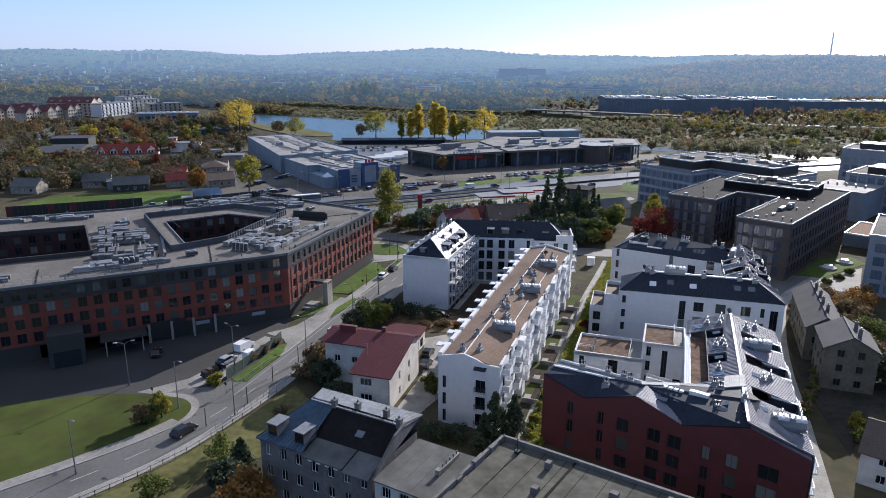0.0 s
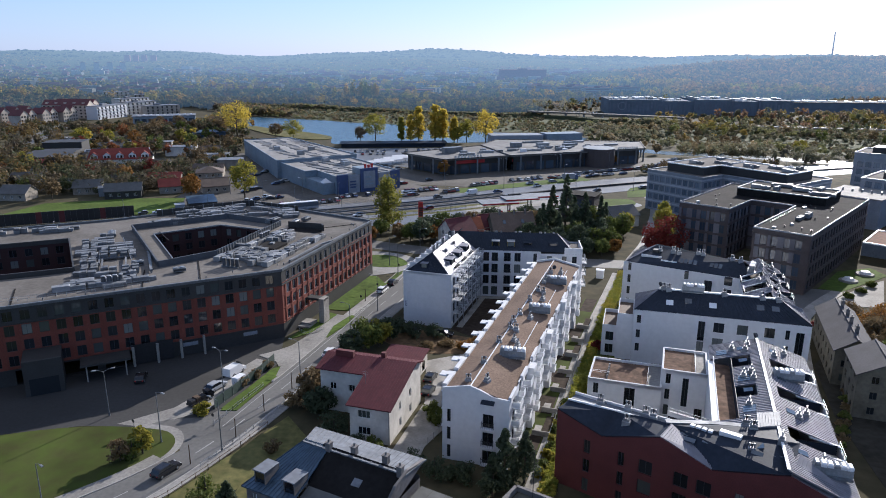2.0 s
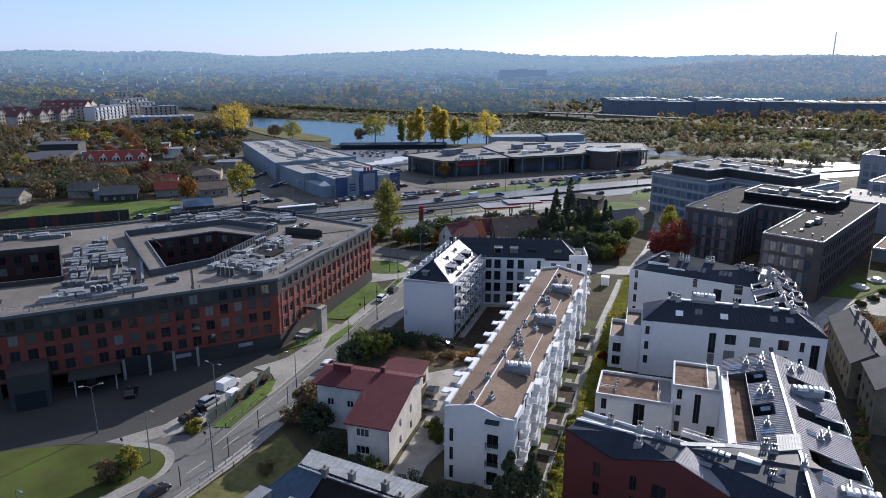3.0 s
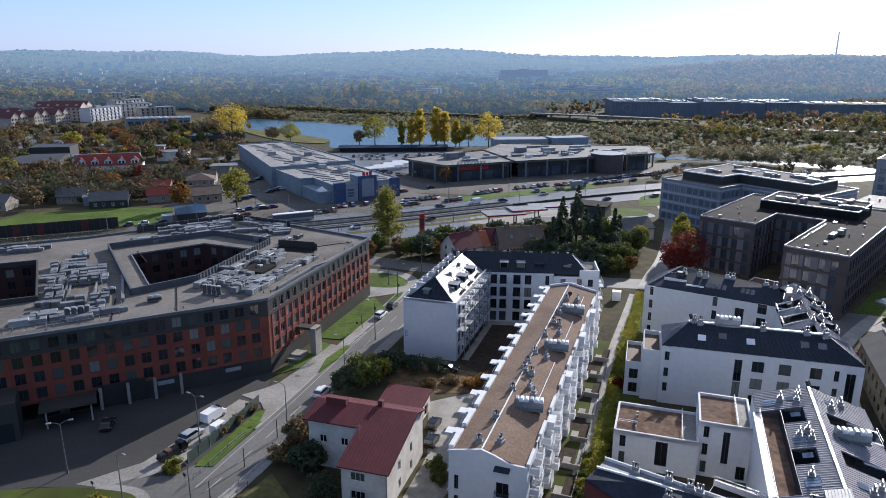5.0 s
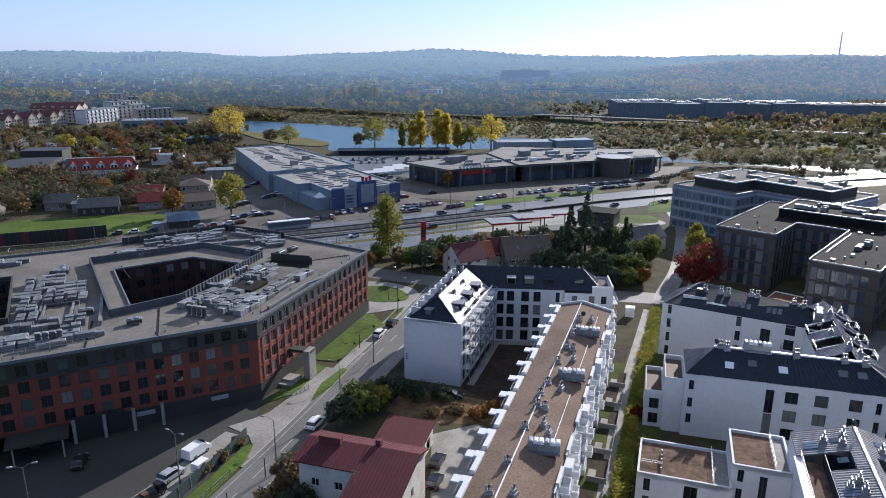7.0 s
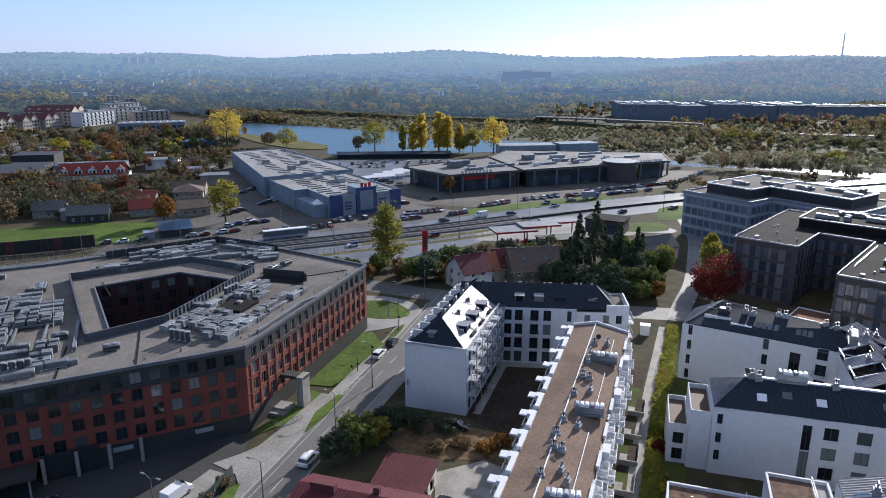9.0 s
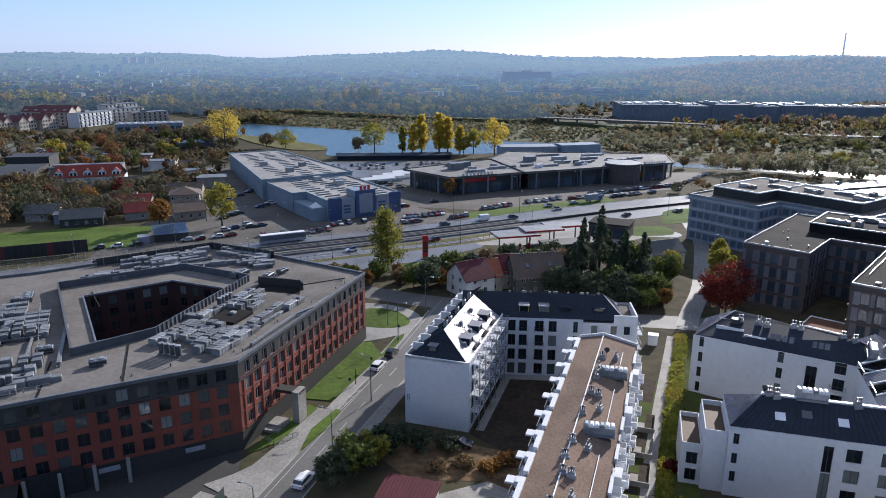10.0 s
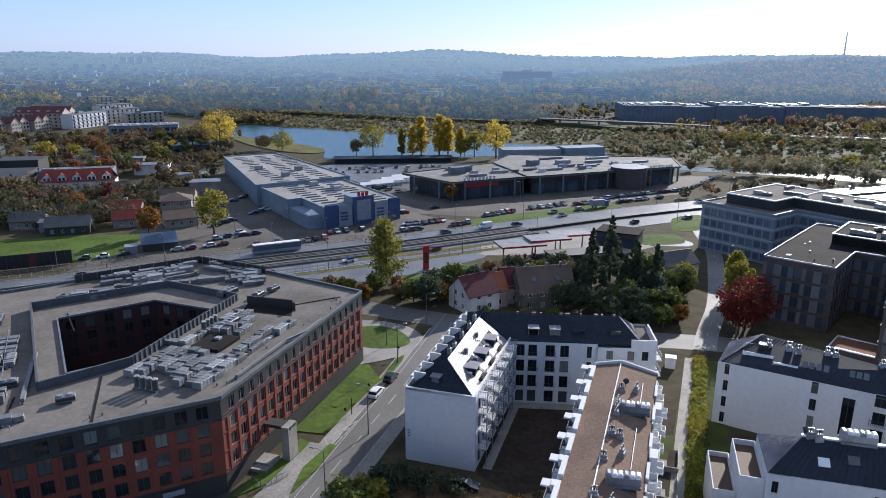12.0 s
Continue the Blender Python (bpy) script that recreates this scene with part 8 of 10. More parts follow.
# ---- filling station ----
PS = thing("filling_station", "filling station canopies with red edges", "filling station", grid(30, 277, 0, 12))
for x, y, L, W, z in ((0, 0, 15, 9, 5.0), (11, 3, 14, 8, 5.6), (22, 9, 14, 8, 5.0)):
    part("canopy", Shape().box(x, y, z, x + L, y + W, z + 0.6), TIN_GREY, PS, "grey canopy")
    part("fascia", Shape().box(x - 0.12, y - 0.12, z + 0.05, x + L + 0.12, y - 0.004, z + 0.62), RED_PAINT, PS, "red fascia")
    for a in (2, L - 2):
        part("column", Shape().rod((x + a, y + W / 2, 0), (x + a, y + W / 2, z), 0.25), CONCRETE, PS)
part("shop", Shape().box(14, -8, 0, 34, -1, 3.6).box(13.7, -8.3, 3.6, 34.3, -0.7, 4.0), CLAD_GREY, PS, "low dark shop")
for i in range(4):
    part("pump", Shape().soft(3 + i * 3, 4, 0, 3.8 + i * 3, 4.6, 1.7), RED_PAINT, PS)
b = thing("shop_pavilion", "small dark square pavilion by the slip road", "shop", grid(66, 299, 0, -30))
part("body", Shape().box(0, 0, 0, 14, 10, 5), CLAD_BROWN, b)
part("roof", Shape().box(-0.4, -0.4, 5, 14.4, 10.4, 5.4), BITUMEN_DARK, b)
part("opening", Shape().box(1, -0.06, 0.4, 13, -0.01, 3.6), GLASS_BLUE, b)
b = thing("price_pylon", "tall red filling station pylon sign", "sign", grid(5.7, 273, 0, 10))
part("slab", Shape().soft(-0.9, -0.25, 0, 0.9, 0.25, 7.6), RED_PAINT, b)
for i in range(4):
    part("price_bar", Shape().box(-0.7, -0.3, 2.2 + i * 0.9, 0.7, -0.255, 2.8 + i * 0.9), CLAD_GREY, b)

# ---- roof plant ----


def chiller(L, W, H, m):
    ob = thing("chiller", "low grey chiller with round fans", "roof plant", m, "roof plant units")
    part("body", Shape().soft(-L / 2, -W / 2, 0.2, L / 2, W / 2, H, 0.08), GALV_DARK, ob)
    part("louvre_panel", Shape().box(-L / 2 + 0.1, -W / 2 - 0.05, 0.4, L / 2 - 0.1, -W / 2 - 0.002, H - 0.2), BLACK_METAL, ob)
    n = max(2, int(L / 1.1))
    for i in range(n):
        part("fan", Shape().rod((-L / 2 + (i + 0.5) * L / n, 0, H), (-L / 2 + (i + 0.5) * L / n, 0, H + 0.18), 0.42, 0.42, 12), GALV, ob)
    return ob


def duct_run(pts, w, m):
    ob = thing("roof_duct", "galvanised duct running over the roof", "roof plant", m, "roof ducts")
    s = Shape()
    for a, b in zip(pts, pts[1:]):
        s.bar((*a, 0.3), (*b, 0.3), w, w * 0.8)
    part("duct", s, DUCT, ob)
    for a in pts:
        part("support", Shape().box(a[0] - 0.2, a[1] - 0.2, 0, a[0] + 0.2, a[1] + 0.2, 0.3), GALV_DARK, ob)
    return ob


def condensers(n, m):
    ob = thing("condenser_row", "row of upright round condensers", "roof plant", m, "roof plant units")
    for i in range(n):
        part("drum", Shape().rod((i * 1.1, 0, 0.3), (i * 1.1, 0, 2.0), 0.45, 0.45, 12), DUCT_DARK, ob)
        part("fan_ring", Shape().rod((i * 1.1, 0, 2.0), (i * 1.1, 0, 2.12), 0.48, 0.42, 12), GALV_PALE, ob)
    part("rail", Shape().box(-0.4, -0.5, 0, n * 1.1 - 0.6, 0.5, 0.3), GALV_DARK, ob)
    return ob


rg_plant = random.Random(11)
ZR = RZ + 0.06
DUCT = mat("weathered_duct_sheet", (0.2, 0.207, 0.215), (0.14, 0.145, 0.15), 1.5, 0.6, 0.05, 0.15, big=0.5, stain=0.4, vary=0.3)
DUCT_DARK = mat("dark_duct_sheet", (0.1, 0.105, 0.112), (0.07, 0.074, 0.08), 1.5, 0.6, 0.05, 0.15, big=0.5, stain=0.4, vary=0.3)
GALV_PALE = mat("pale_duct_sheet", (0.33, 0.335, 0.34), (0.25, 0.255, 0.26), 1.5, 0.55, 0.03, 0.2, big=0.5, stain=0.3, vary=0.2)


def plant_row(L, W, H, seed):
    """A run of sheet-metal sections of uneven height butted end to end, with flanges and small fans."""
    r = random.Random(seed)
    ob = thing("air_handling_unit", "run of grey sheet-metal air handling sections on the roof", "roof plant", grid(0, 0, -50, 0), "roof plant units")
    x = 0.0
    while x < L - 0.4:
        l = min(L - x, r.choice((0.9, 1.6, 2.4, 3.2, 4.0)))
        h, k = H * r.uniform(0.6, 1.0), W * r.uniform(0.36, 0.5)
        s = Shape().soft(x + 0.03, -k, 0.0, x + l - 0.03, k, h, 0.05)
        s.box(x - 0.02, -k - 0.05, 0.32, x + 0.05, k + 0.05, h + 0.05)
        for c in range(1, int(l / 0.8)):
            s.box(x + c * 0.8 - 0.02, -k - 0.03, 0.05, x + c * 0.8 + 0.02, k + 0.03, h + 0.03)
        part("section", s, r.choice((DUCT, DUCT, GALV_PALE, DUCT_DARK, DUCT)), ob)
        if r.random() < 0.35:
            part("pipe", Shape().rod((x, k + 0.1, h * 0.7), (x + l, k + 0.1, h * 0.7), 0.09, 0.09, 6), DUCT_DARK, ob)
        if r.random() < 0.3 and l > 1:
            part("fan", Shape().rod((x + l / 2, 0, h), (x + l / 2, 0, h + 0.2), 0.36, 0.36, 10), BLACK_METAL, ob)
        x += l + r.choice((0, 0, 0.12))
    return ob


ROWS = [plant_row(L, W, H, i) for i, (L, W, H) in enumerate(((6.0, 1.75, 1.25), (4.5, 1.5, 1.0), (8.0, 1.6, 1.1), (3.2, 1.8, 1.5), (10.0, 0.8, 0.75)))]
KIT = [chiller(4.4, 1.9, 1.2, grid(-33.2, 188.6, ZR, 69)), chiller(2.6, 1.5, 1.0, grid(-49.5, 160.4, ZR, 24))]
FREE = list(ROWS)


def put(k, m):
    """The first of each run goes to its own place; later ones are copies."""
    ob = ROWS[k]
    if ob in FREE:
        FREE.remove(ob)
        ob.matrix_basis = m
        return ob
    return copy_thing(ob, m)


def bank(x, y, a, spots):
    """Rows of plant set out along u and v from a corner; u runs at the angle a."""
    for u, v, k, turn in spots:
        put(k, grid(x, y, ZR, a) @ pose(u, v, 0, 0, 0, turn))


# beside the sunny side: packed runs, a low dark deck, then smaller units
bank(-30.6, 162.5, 69.1, [(0.2, 1.2, 0, 0), (6.4, 1.3, 0, 0), (0.6, 2.9, 1, 0), (5.4, 2.9, 0, 0), (-0.2, 4.7, 3, 0), (3.4, 4.7, 2, 0), (1.6, 6.6, 2, 0), (2.8, 8.4, 2, 0), (3.4, 10.2, 0, 0), (1.0, 12.2, 3, 0), (4.4, 12.0, 2, 0), (0.4, 14.0, 0, 0), (6.8, 13.9, 1, 0), (12.2, 3.0, 2, 0), (12.6, 1.2, 4, 0), (22.6, 1.2, 0, 0), (20.2, 3.4, 1, 0), (12.8, 13.6, 0, 0), (19.2, 13.6, 1, 0), (19.6, 11.8, 0, 0), (19.4, 9.8, 3, 0), (24.0, 13.4, 0, 0), (26.2, 11.6, 1, 0), (23.6, 9.6, 1, 0), (19.8, 7.6, 1, 0), (10.4, 6.8, 3, 90), (13.4, 12.6, 1, 90)])
solid("plant_deck", Shape().soft(0, 0, 0, 6.4, 5.6, 0.55, 0.05), BITUMEN_DARK, "low dark deck between the roof plant", "roof plant", at=grid(-30.6, 162.5, ZR, 69.1) @ pose(12.6, 6.2, 0))
solid("roof_hatch", Shape().soft(0, 0, 0, 1.0, 1.0, 0.4, 0.05), GALV_PALE, "small pale roof hatch on a dark deck", "roof hatch", at=grid(-30.6, 162.5, ZR + 0.55, 69.1) @ pose(16.2, 8.6, 0))
condensers(4, grid(-37.6, 162.9, ZR, 159))
copy_thing(bpy.data.objects["condenser_row"], grid(-62, 151.4, ZR, 24))
copy_thing(bpy.data.objects["condenser_row"], grid(-36.8, 186.0, ZR, 69))
# between the courts
spots = []
for i in range(8):
    for j in range(3):
        u, v = 7.4 + i * 4.6 + rg_plant.uniform(-0.4, 0.4), 3.2 + j * 4.1 + i * 0.12
        if rg_plant.random() < 0.14 or (i in (1, 2) and j == 0):
            continue
        across = rg_plant.random() < 0.45
        for e in range(2):
            k = rg_plant.choice((1, 3, 1))
            spots.append((u + 0.9 + e * 1.9, v - 0.4, k, 90) if across else (u, v + e * 1.9, k, 0))
bank(-53.0, 154.0, 111.0, spots)
bank(-70.5, 147.6, 24.0, [(0, 0, 0, 0), (6.4, 0.2, 1, 0), (11.4, 0, 2, 0), (1.0, 2.0, 2, 0), (9.6, 2.1, 0, 0), (3.2, 3.9, 1, 0), (12.6, 4.0, 3, 0), (9, -1.6, 1, 0)])
bank(-94.5, 136.4, 24.0, [(0, 0, 0, 0), (6.6, 0, 2, 0), (2, 1.9, 2, 0), (10.4, 1.9, 1, 0)])
# along the rear edge
bank(-50.2, 231.6, 212.0, [(1.6, 2.6, 0, 0), (8, 2.6, 2, 0), (16.6, 2.4, 0, 0), (3, 4.6, 2, 0), (11.4, 4.6, 1, 0), (16.4, 4.4, 3, 0), (3.6, 6.6, 0, 0), (10.2, 6.6, 2, 0), (18.8, 6.2, 1, 0), (6, 8.6, 1, 0), (11, 8.6, 0, 0), (3.4, 10.6, 4, 0)])
bank(-31.5, 221.5, 151.6, [(1.5, 2.2, 0, 0), (7.9, 2.2, 1, 0), (12.6, 2.2, 3, 0), (3, 4.2, 1, 0), (8, 4.2, 2, 0)])
bank(-31.5, 221.5, 197.6, [(3, 1.7, 0, 0), (9.4, 1.7, 2, 0), (17.8, 1.6, 1, 0), (23, 1.6, 0, 0), (29.4, 1.7, 3, 0), (33.4, 1.7, 2, 0), (2.4, 3.6, 2, 0), (1.8, 5.5, 0, 0), (2.4, 7.4, 1, 0), (29, 3.6, 2, 0), (37.4, 3.6, 0, 0), (34, 5.4, 1, 0), (60.6, 1.9, 1, 0), (66, 1.9, 0, 0), (73, 2.0, 3, 0), (62, 3.9, 2, 0), (78, 2, 2, 0), (87, 2, 0, 0)])
for x, y, a, k in ((-37.6, 206.4, 60, 0), (-28.5, 208.5, 60, 1), (-60.4, 165.8, 21, 1), (-76.5, 192.2, 111, 0), (-31.0, 205.0, 70, 1)):
    copy_thing(KIT[k], grid(x, y, ZR, a))
duct_run([(0, 0), (0, 15), (1.2, 19), (1.2, 26)], 0.5, grid(-26.6, 166.5, ZR, -21))
duct_run([(0, 0), (5, 0), (5, 4)], 0.7, grid(-38, 172.4, ZR, -21))
duct_run([(0, 0), (0, 18)], 0.6, grid(-55.4, 160, ZR, 21))
for x, y, L, a in ((-60, 158, 14, 21), (-66, 160, 18, 21), (-64, 172, 9, 111), (-70, 176, 8, 111), (-69, 166, 12, 21), (-74, 180, 10, 21)):
    duct_run([(0, 0), (0, L)], 0.35, grid(x, y, ZR, a))
rails = thing("roof_railing", "thin grey guard rail on the office roof", "railing")
for pts in ([(-82, 139), (-70, 144.3), (-53, 152.2)], [(-56.5, 155), (-62.5, 168), (-72, 188)], [(-40, 220), (-60, 214)]):
    rail(rails, pts, ZR - 0.05, 1.0, 1.6, GALV)


# ---- roof vents of the white flats ----
def vent_stack(m, n=3, seed=0):
    """A rendered stack with small cowls."""
    ob = thing("roof_vent_stack", "small metal-clad vent stack with dark cowls", "roof vent", m, "roof vents")
    part("vent_casing", Shape().soft(-0.55, -0.45, -0.5, 0.55, 0.45, 0.35, 0.05).soft(-0.42, -0.3, 0.35, 0.42, 0.3, 0.75, 0.05), GALV_PALE, ob)
    for i in range(n):
        part("cowl", Shape().rod((-0.3 + i * 0.3, 0, 0.75), (-0.3 + i * 0.3, 0, 1.15), 0.1, 0.1, 8).rod((-0.3 + i * 0.3, 0, 1.15), (-0.3 + i * 0.3, 0, 1.36), 0.17, 0.11, 8), BLACK_METAL if i % 2 else GALV, ob)
    return ob


def ac_group(m, n=6):
    """A frame with a row of outdoor units under curved lids."""
    ob = thing("condenser_group", "row of white outdoor cooling units on a dark frame", "roof plant", m, "cooling units")
    part("frame", Shape().box(-n * 0.36, -0.9, -0.2, n * 0.36, 0.9, 0.15), GALV_DARK, ob)
    part("casing", Shape().soft(-n * 0.36, -0.6, 0.15, n * 0.36, 0.6, 1.15, 0.1), GALV, ob)
    for i in range(n):
        x = -n * 0.36 + i * 0.72 + 0.05
        part("unit", Shape().soft(x, -0.6, 1.1, x + 0.64, 0.6, 1.6, 0.16), WHITE_METAL if i % 3 else GALV, ob)
    return ob


LM = grid(5.46, 109.55, 0, -21.9)
VS = vent_stack(LM @ pose(3.4, 2.5, 12.65, 0, 0, 20))
for x, y, a in ((6.1, 3.6, 75), (4.0, 9.3, 20), (4.2, 18.5, 15), (6.4, 20.7, 80), (7.5, 18.6, 85), (4.6, 25.4, 10), (5.7, 25.2, 10), (4.3, 29.1, 20), (4.6, 33.2, 15), (6.8, 32.5, 80), (4.8, 41.5, 10), (7.0, 44.0, 80), (5.2, 48.3, 10), (6.3, 48.1, 10), (5.3, 54.2, 85), (5.2, 56.0, 85), (5.2, 57.8, 85), (5.3, 62.3, 20), (7.5, 63.6, 80)):
    z = 12.75 if x < 6 else 12.6
    copy_thing(VS, LM @ pose(x, y, z, 0, 0, a))
AC = ac_group(LM @ pose(7.6, 14.6, 12.45, 0, 0, 8))
for x, y, a in ((7.7, 37.2, 8), (7.8, 56.4, 6)):
    copy_thing(AC, LM @ pose(x, y, 12.5 if x > 5 else 13.0, 0, 0, a))
DISH = Shape().rod((0, 0, 0), (0, 0, 1.2), 0.05).rod((0, 0, 1.2), (0.1, -0.25, 1.35), 0.5, 0.42, 14)
solid("satellite_dish", DISH, BLACK_METAL, "dark satellite dish on the roof", "satellite dish", at=LM @ pose(5.8, 64, 12.5, 0, 0, 20))


def on(m, spots, proto):
    for x, y, z, a in spots:
        copy_thing(proto, m @ pose(x, y, z, 0, 0, a))


SM = grid(51.5, 77.1, 0, UA)
on(SM, [(-3.2, 7.6, 13.0, 80), (-4.6, 18.2, 13.5, 85), (-3.4, 20.0, 13.2, 80), (-5.6, 38.8, 13.8, 85), (-3.8, 41.6, 13.2, 85), (-9.8, 30.6, 14.0, 80), (-9.6, 28.4, 14.0, 85), (-10.9, 29.6, 13.6, 80), (-10.8, 20.0, 13.5, 80), (-10.0, 39.5, 14.0, 80), (-9.6, 41.5, 14.1, 85), (-12.0, 40.5, 13.4, 80), (-7.9, 9.0, 14.6, 80)], VS)
on(SM, [(-2.6, 5.6, 12.95, 0), (-4.4, 31, 13.5, 5)], AC)
on(grid(21.9, 102.5, 0, -40.6), [(4.6, 4.4, 12.7, 10), (8.6, 5.0, 12.7, 10), (11.2, 5.0, 12.7, 15), (12.4, 4.8, 12.7, 10), (9.6, 2.2, 12.1, 5), (23.6, 8.8, 13.8, 20), (24.8, 7.6, 14.0, 20), (25.8, 3.2, 13.1, 20)], VS)
on(grid(54.7, 177.3, 0, -34.5), [(10.5, 6.2, 14.4, 10), (12.0, 5.8, 14.3, 10), (16.4, 6.6, 14.6, 10), (17.6, 6.4, 14.6, 10), (24.5, 5.6, 14.5, 30), (26.4, 5.0, 14.5, 30), (7.2, 6.4, 14.0, 10)], VS)
on(grid(46.66, 144.1, 0, -19.2), [(5.6, 5.3, 14.7, 10), (6.6, 5.0, 14.7, 10), (17.4, 5.0, 14.7, 10), (24.6, 5.0, 14.7, 10), (27.6, 4.8, 14.6, 10)], VS)
on(grid(46.66, 144.1, 0, -19.2), [(11.4, 5.6, 14.7, 0)], AC)
on(grid(76.8, 134.2, 0, -21.3), [(-5.0, 12, 14.5, 80), (-2.4, 18.6, 13.1, 85), (-6.4, 20, 13.7, 80), (-2.6, 25.4, 13.2, 85), (-5.0, 29, 14.5, 80), (-6.8, 32, 13.6, 80), (-2.2, 33.6, 13.0, 80), (-3.4, 11.4, 13.6, 80)], VS)
on(grid(76.8, 134.2, 0, -21.3), [(-7.0, 28.4, 13.5, 80)], AC)
for m in (SM @ pose(-8.4, 42.4, 14.5, 0, 0, 40), grid(46.66, 144.1, 0, -19.2) @ pose(4.8, 5.2, 14.5, 0, 0, 40)):
    solid("satellite_dish", DISH, BLACK_METAL, "dark satellite dish on the roof", "satellite dish", at=m)
BM = grid(88.2, 227.8, 0, -45)
for x, y, z, k in ((12, 30, 18.65, 0), (16, 38, 18.65, 2), (20, 29, 18.65, 3), (24, 34, 18.65, 0), (30, 30, 18.65, 2), (31, 38, 18.65, 1), (36, -2, 16.25, 1), (37, 3, 16.25, 3), (21, 38, 18.65, 1)):
    copy_thing(ROWS[k], BM @ pose(x, y, z, 0, 0, 90 * (k % 2)))
GM = grid(100.5, 294, 0, -58)
for x, y, k in ((10, 14, 0), (16, 22, 2), (12, 30, 1), (28, 24, 0), (36, 28, 2), (44, 24, 0), (46, 31, 3), (33, 20, 3)):
    copy_thing(ROWS[k], GM @ pose(x, y, 19.25, 0, 0, 90 * (k % 2)))


# ---- vehicles ----
def body_shell(L, W, prof, inset=0.0):
    """A car shell swept from a side outline, narrowed towards its top."""
    s = Shape()
    n = len(prof)
    zs = [p[1] for p in prof]
    hi = max(zs)
    for side in (-1, 1):
        s.v += [(x, side * (W / 2 - inset - 0.16 * max(0, z - 0.75) / max(0.1, hi)), z) for x, z in prof]
    s.f += [tuple(range(n - 1, -1, -1)), tuple(range(n, 2 * n))]
    s.f += [(i, (i + 1) % n, n + (i + 1) % n, n + i) for i in range(n)]
    return s


def wheels(ob, xs, W, r=0.33, rims=True):
    for x in xs:
        for sd in (-1, 1):
            w = part("wheel", Shape().rod((x, sd * (W / 2 - 0.22), r), (x, sd * (W / 2 + 0.01), r), r, r, 14), RUBBER, ob)
            if rims:
                part("rim", Shape().rod((x, sd * (W / 2 + 0.005), r), (x, sd * (W / 2 + 0.025), r), r * 0.62, r * 0.55, 10), GALV, w)


def car(m, label, paint=None, long=4.4, tall=1.48, estate=True, near=True):
    ob = thing("car", label, "car", m, "parked cars")
    L, W = long, 1.8
    body = [(-L / 2, 0.35), (-L / 2, 0.85), (-L / 2 + 0.15, 0.95), (L / 2 - 1.15, 0.95), (L / 2 - 0.12, 0.72), (L / 2, 0.55), (L / 2, 0.3)]
    part("body", body_shell(L, W, body), paint or CAR_PAINT, ob)
    back = -L / 2 + (0.25 if estate else 0.75)
    cab = [(back, 0.94), (back + 0.3, tall - 0.1), (back + 0.6, tall), (L / 2 - 2.0, tall), (L / 2 - 1.15, 0.94)]
    part("cabin_glass", body_shell(L, W - 0.1, cab), GLASS, ob)
    part("roof", body_shell(L, W - 0.16, [(back + 0.36, tall - 0.06), (back + 0.62, tall + 0.025), (L / 2 - 2.05, tall + 0.025), (L / 2 - 1.85, tall - 0.04)]), paint or CAR_PAINT, ob)
    if near:
        wheels(ob, (-L / 2 + 0.8, L / 2 - 0.85), W)
    else:
        s = Shape()
        for x in (-L / 2 + 0.8, L / 2 - 0.85):
            for sd in (-1, 1):
                s.rod((x, sd * (W / 2 - 0.22), 0.33), (x, sd * (W / 2 + 0.01), 0.33), 0.33, 0.33, 10)
        part("running_gear", s.box(-L / 2 + 0.8, -0.6, 0.2, L / 2 - 0.85, 0.6, 0.36), RUBBER, ob)
    for sd in (-1, 1) if near else ():
        part("headlight", Shape().box(L / 2 - 0.12, sd * 0.6 - 0.16, 0.56, L / 2 + 0.01, sd * 0.6 + 0.16, 0.7), WHITE_METAL, ob)
        part("tail_light", Shape().box(-L / 2 - 0.01, sd * 0.66 - 0.12, 0.62, -L / 2 + 0.05, sd * 0.66 + 0.12, 0.82), RED_PAINT, ob)
    return ob


def van(m, label, paint, L=5.6, H=2.4):
    ob = thing("van", label, "van", m)
    W = 2.0
    part("body", body_shell(L, W, [(-L / 2, 0.35), (-L / 2, H), (L / 2 - 1.5, H), (L / 2 - 0.8, 1.25), (L / 2, 1.0), (L / 2, 0.35)]), paint, ob)
    part("windscreen", Shape().slab([(L / 2 - 0.85, -0.8, 1.34), (L / 2 - 0.85, 0.8, 1.34), (L / 2 - 1.42, 0.75, 2.28), (L / 2 - 1.42, -0.75, 2.28)], -0.04), GLASS, ob)
    for sd in (-1, 1):
        part("side_window", Shape().box(L / 2 - 2.2, sd * (W / 2 - 0.2) - 0.02, 1.3, L / 2 - 1.4, sd * (W / 2 - 0.08) + 0.02, 1.9), GLASS, ob)
    wheels(ob, (-L / 2 + 1.1, L / 2 - 1.0), W, 0.36)
    return ob


WHITE_PAINT = mat("white_car_paint", (0.75, 0.75, 0.75), (0.7, 0.7, 0.7), 1, 0.25, spec=0.6, stain=0.1)
BLACK_PAINT = mat("black_car_paint", (0.02, 0.02, 0.023), (0.016, 0.016, 0.018), 1, 0.22, spec=0.6, stain=0.1)
car(grid(-6.4, 190.6, 0.04, 68), "white saloon car parked beside the pavement", WHITE_PAINT, 4.6)
car(grid(-3.7, 197.0, 0.04, 68), "black car parked beside the pavement", BLACK_PAINT, 4.2)
car(grid(-16.2, 150.0, 0.04, 68), "white estate car on the street", WHITE_PAINT, 4.5)
car(grid(-36.8, 107.4, 0.04, 60), "black car on the street by the lawn", BLACK_PAINT, 4.6)
car(grid(5.0, 205.5, 0.04, 250), "dark car at the kerb by the white flats", BLACK_PAINT, 4.2)
car(grid(4.6, 137.0, 0.07, 70), "dark car on the driveway", BLACK_PAINT, 4.3)
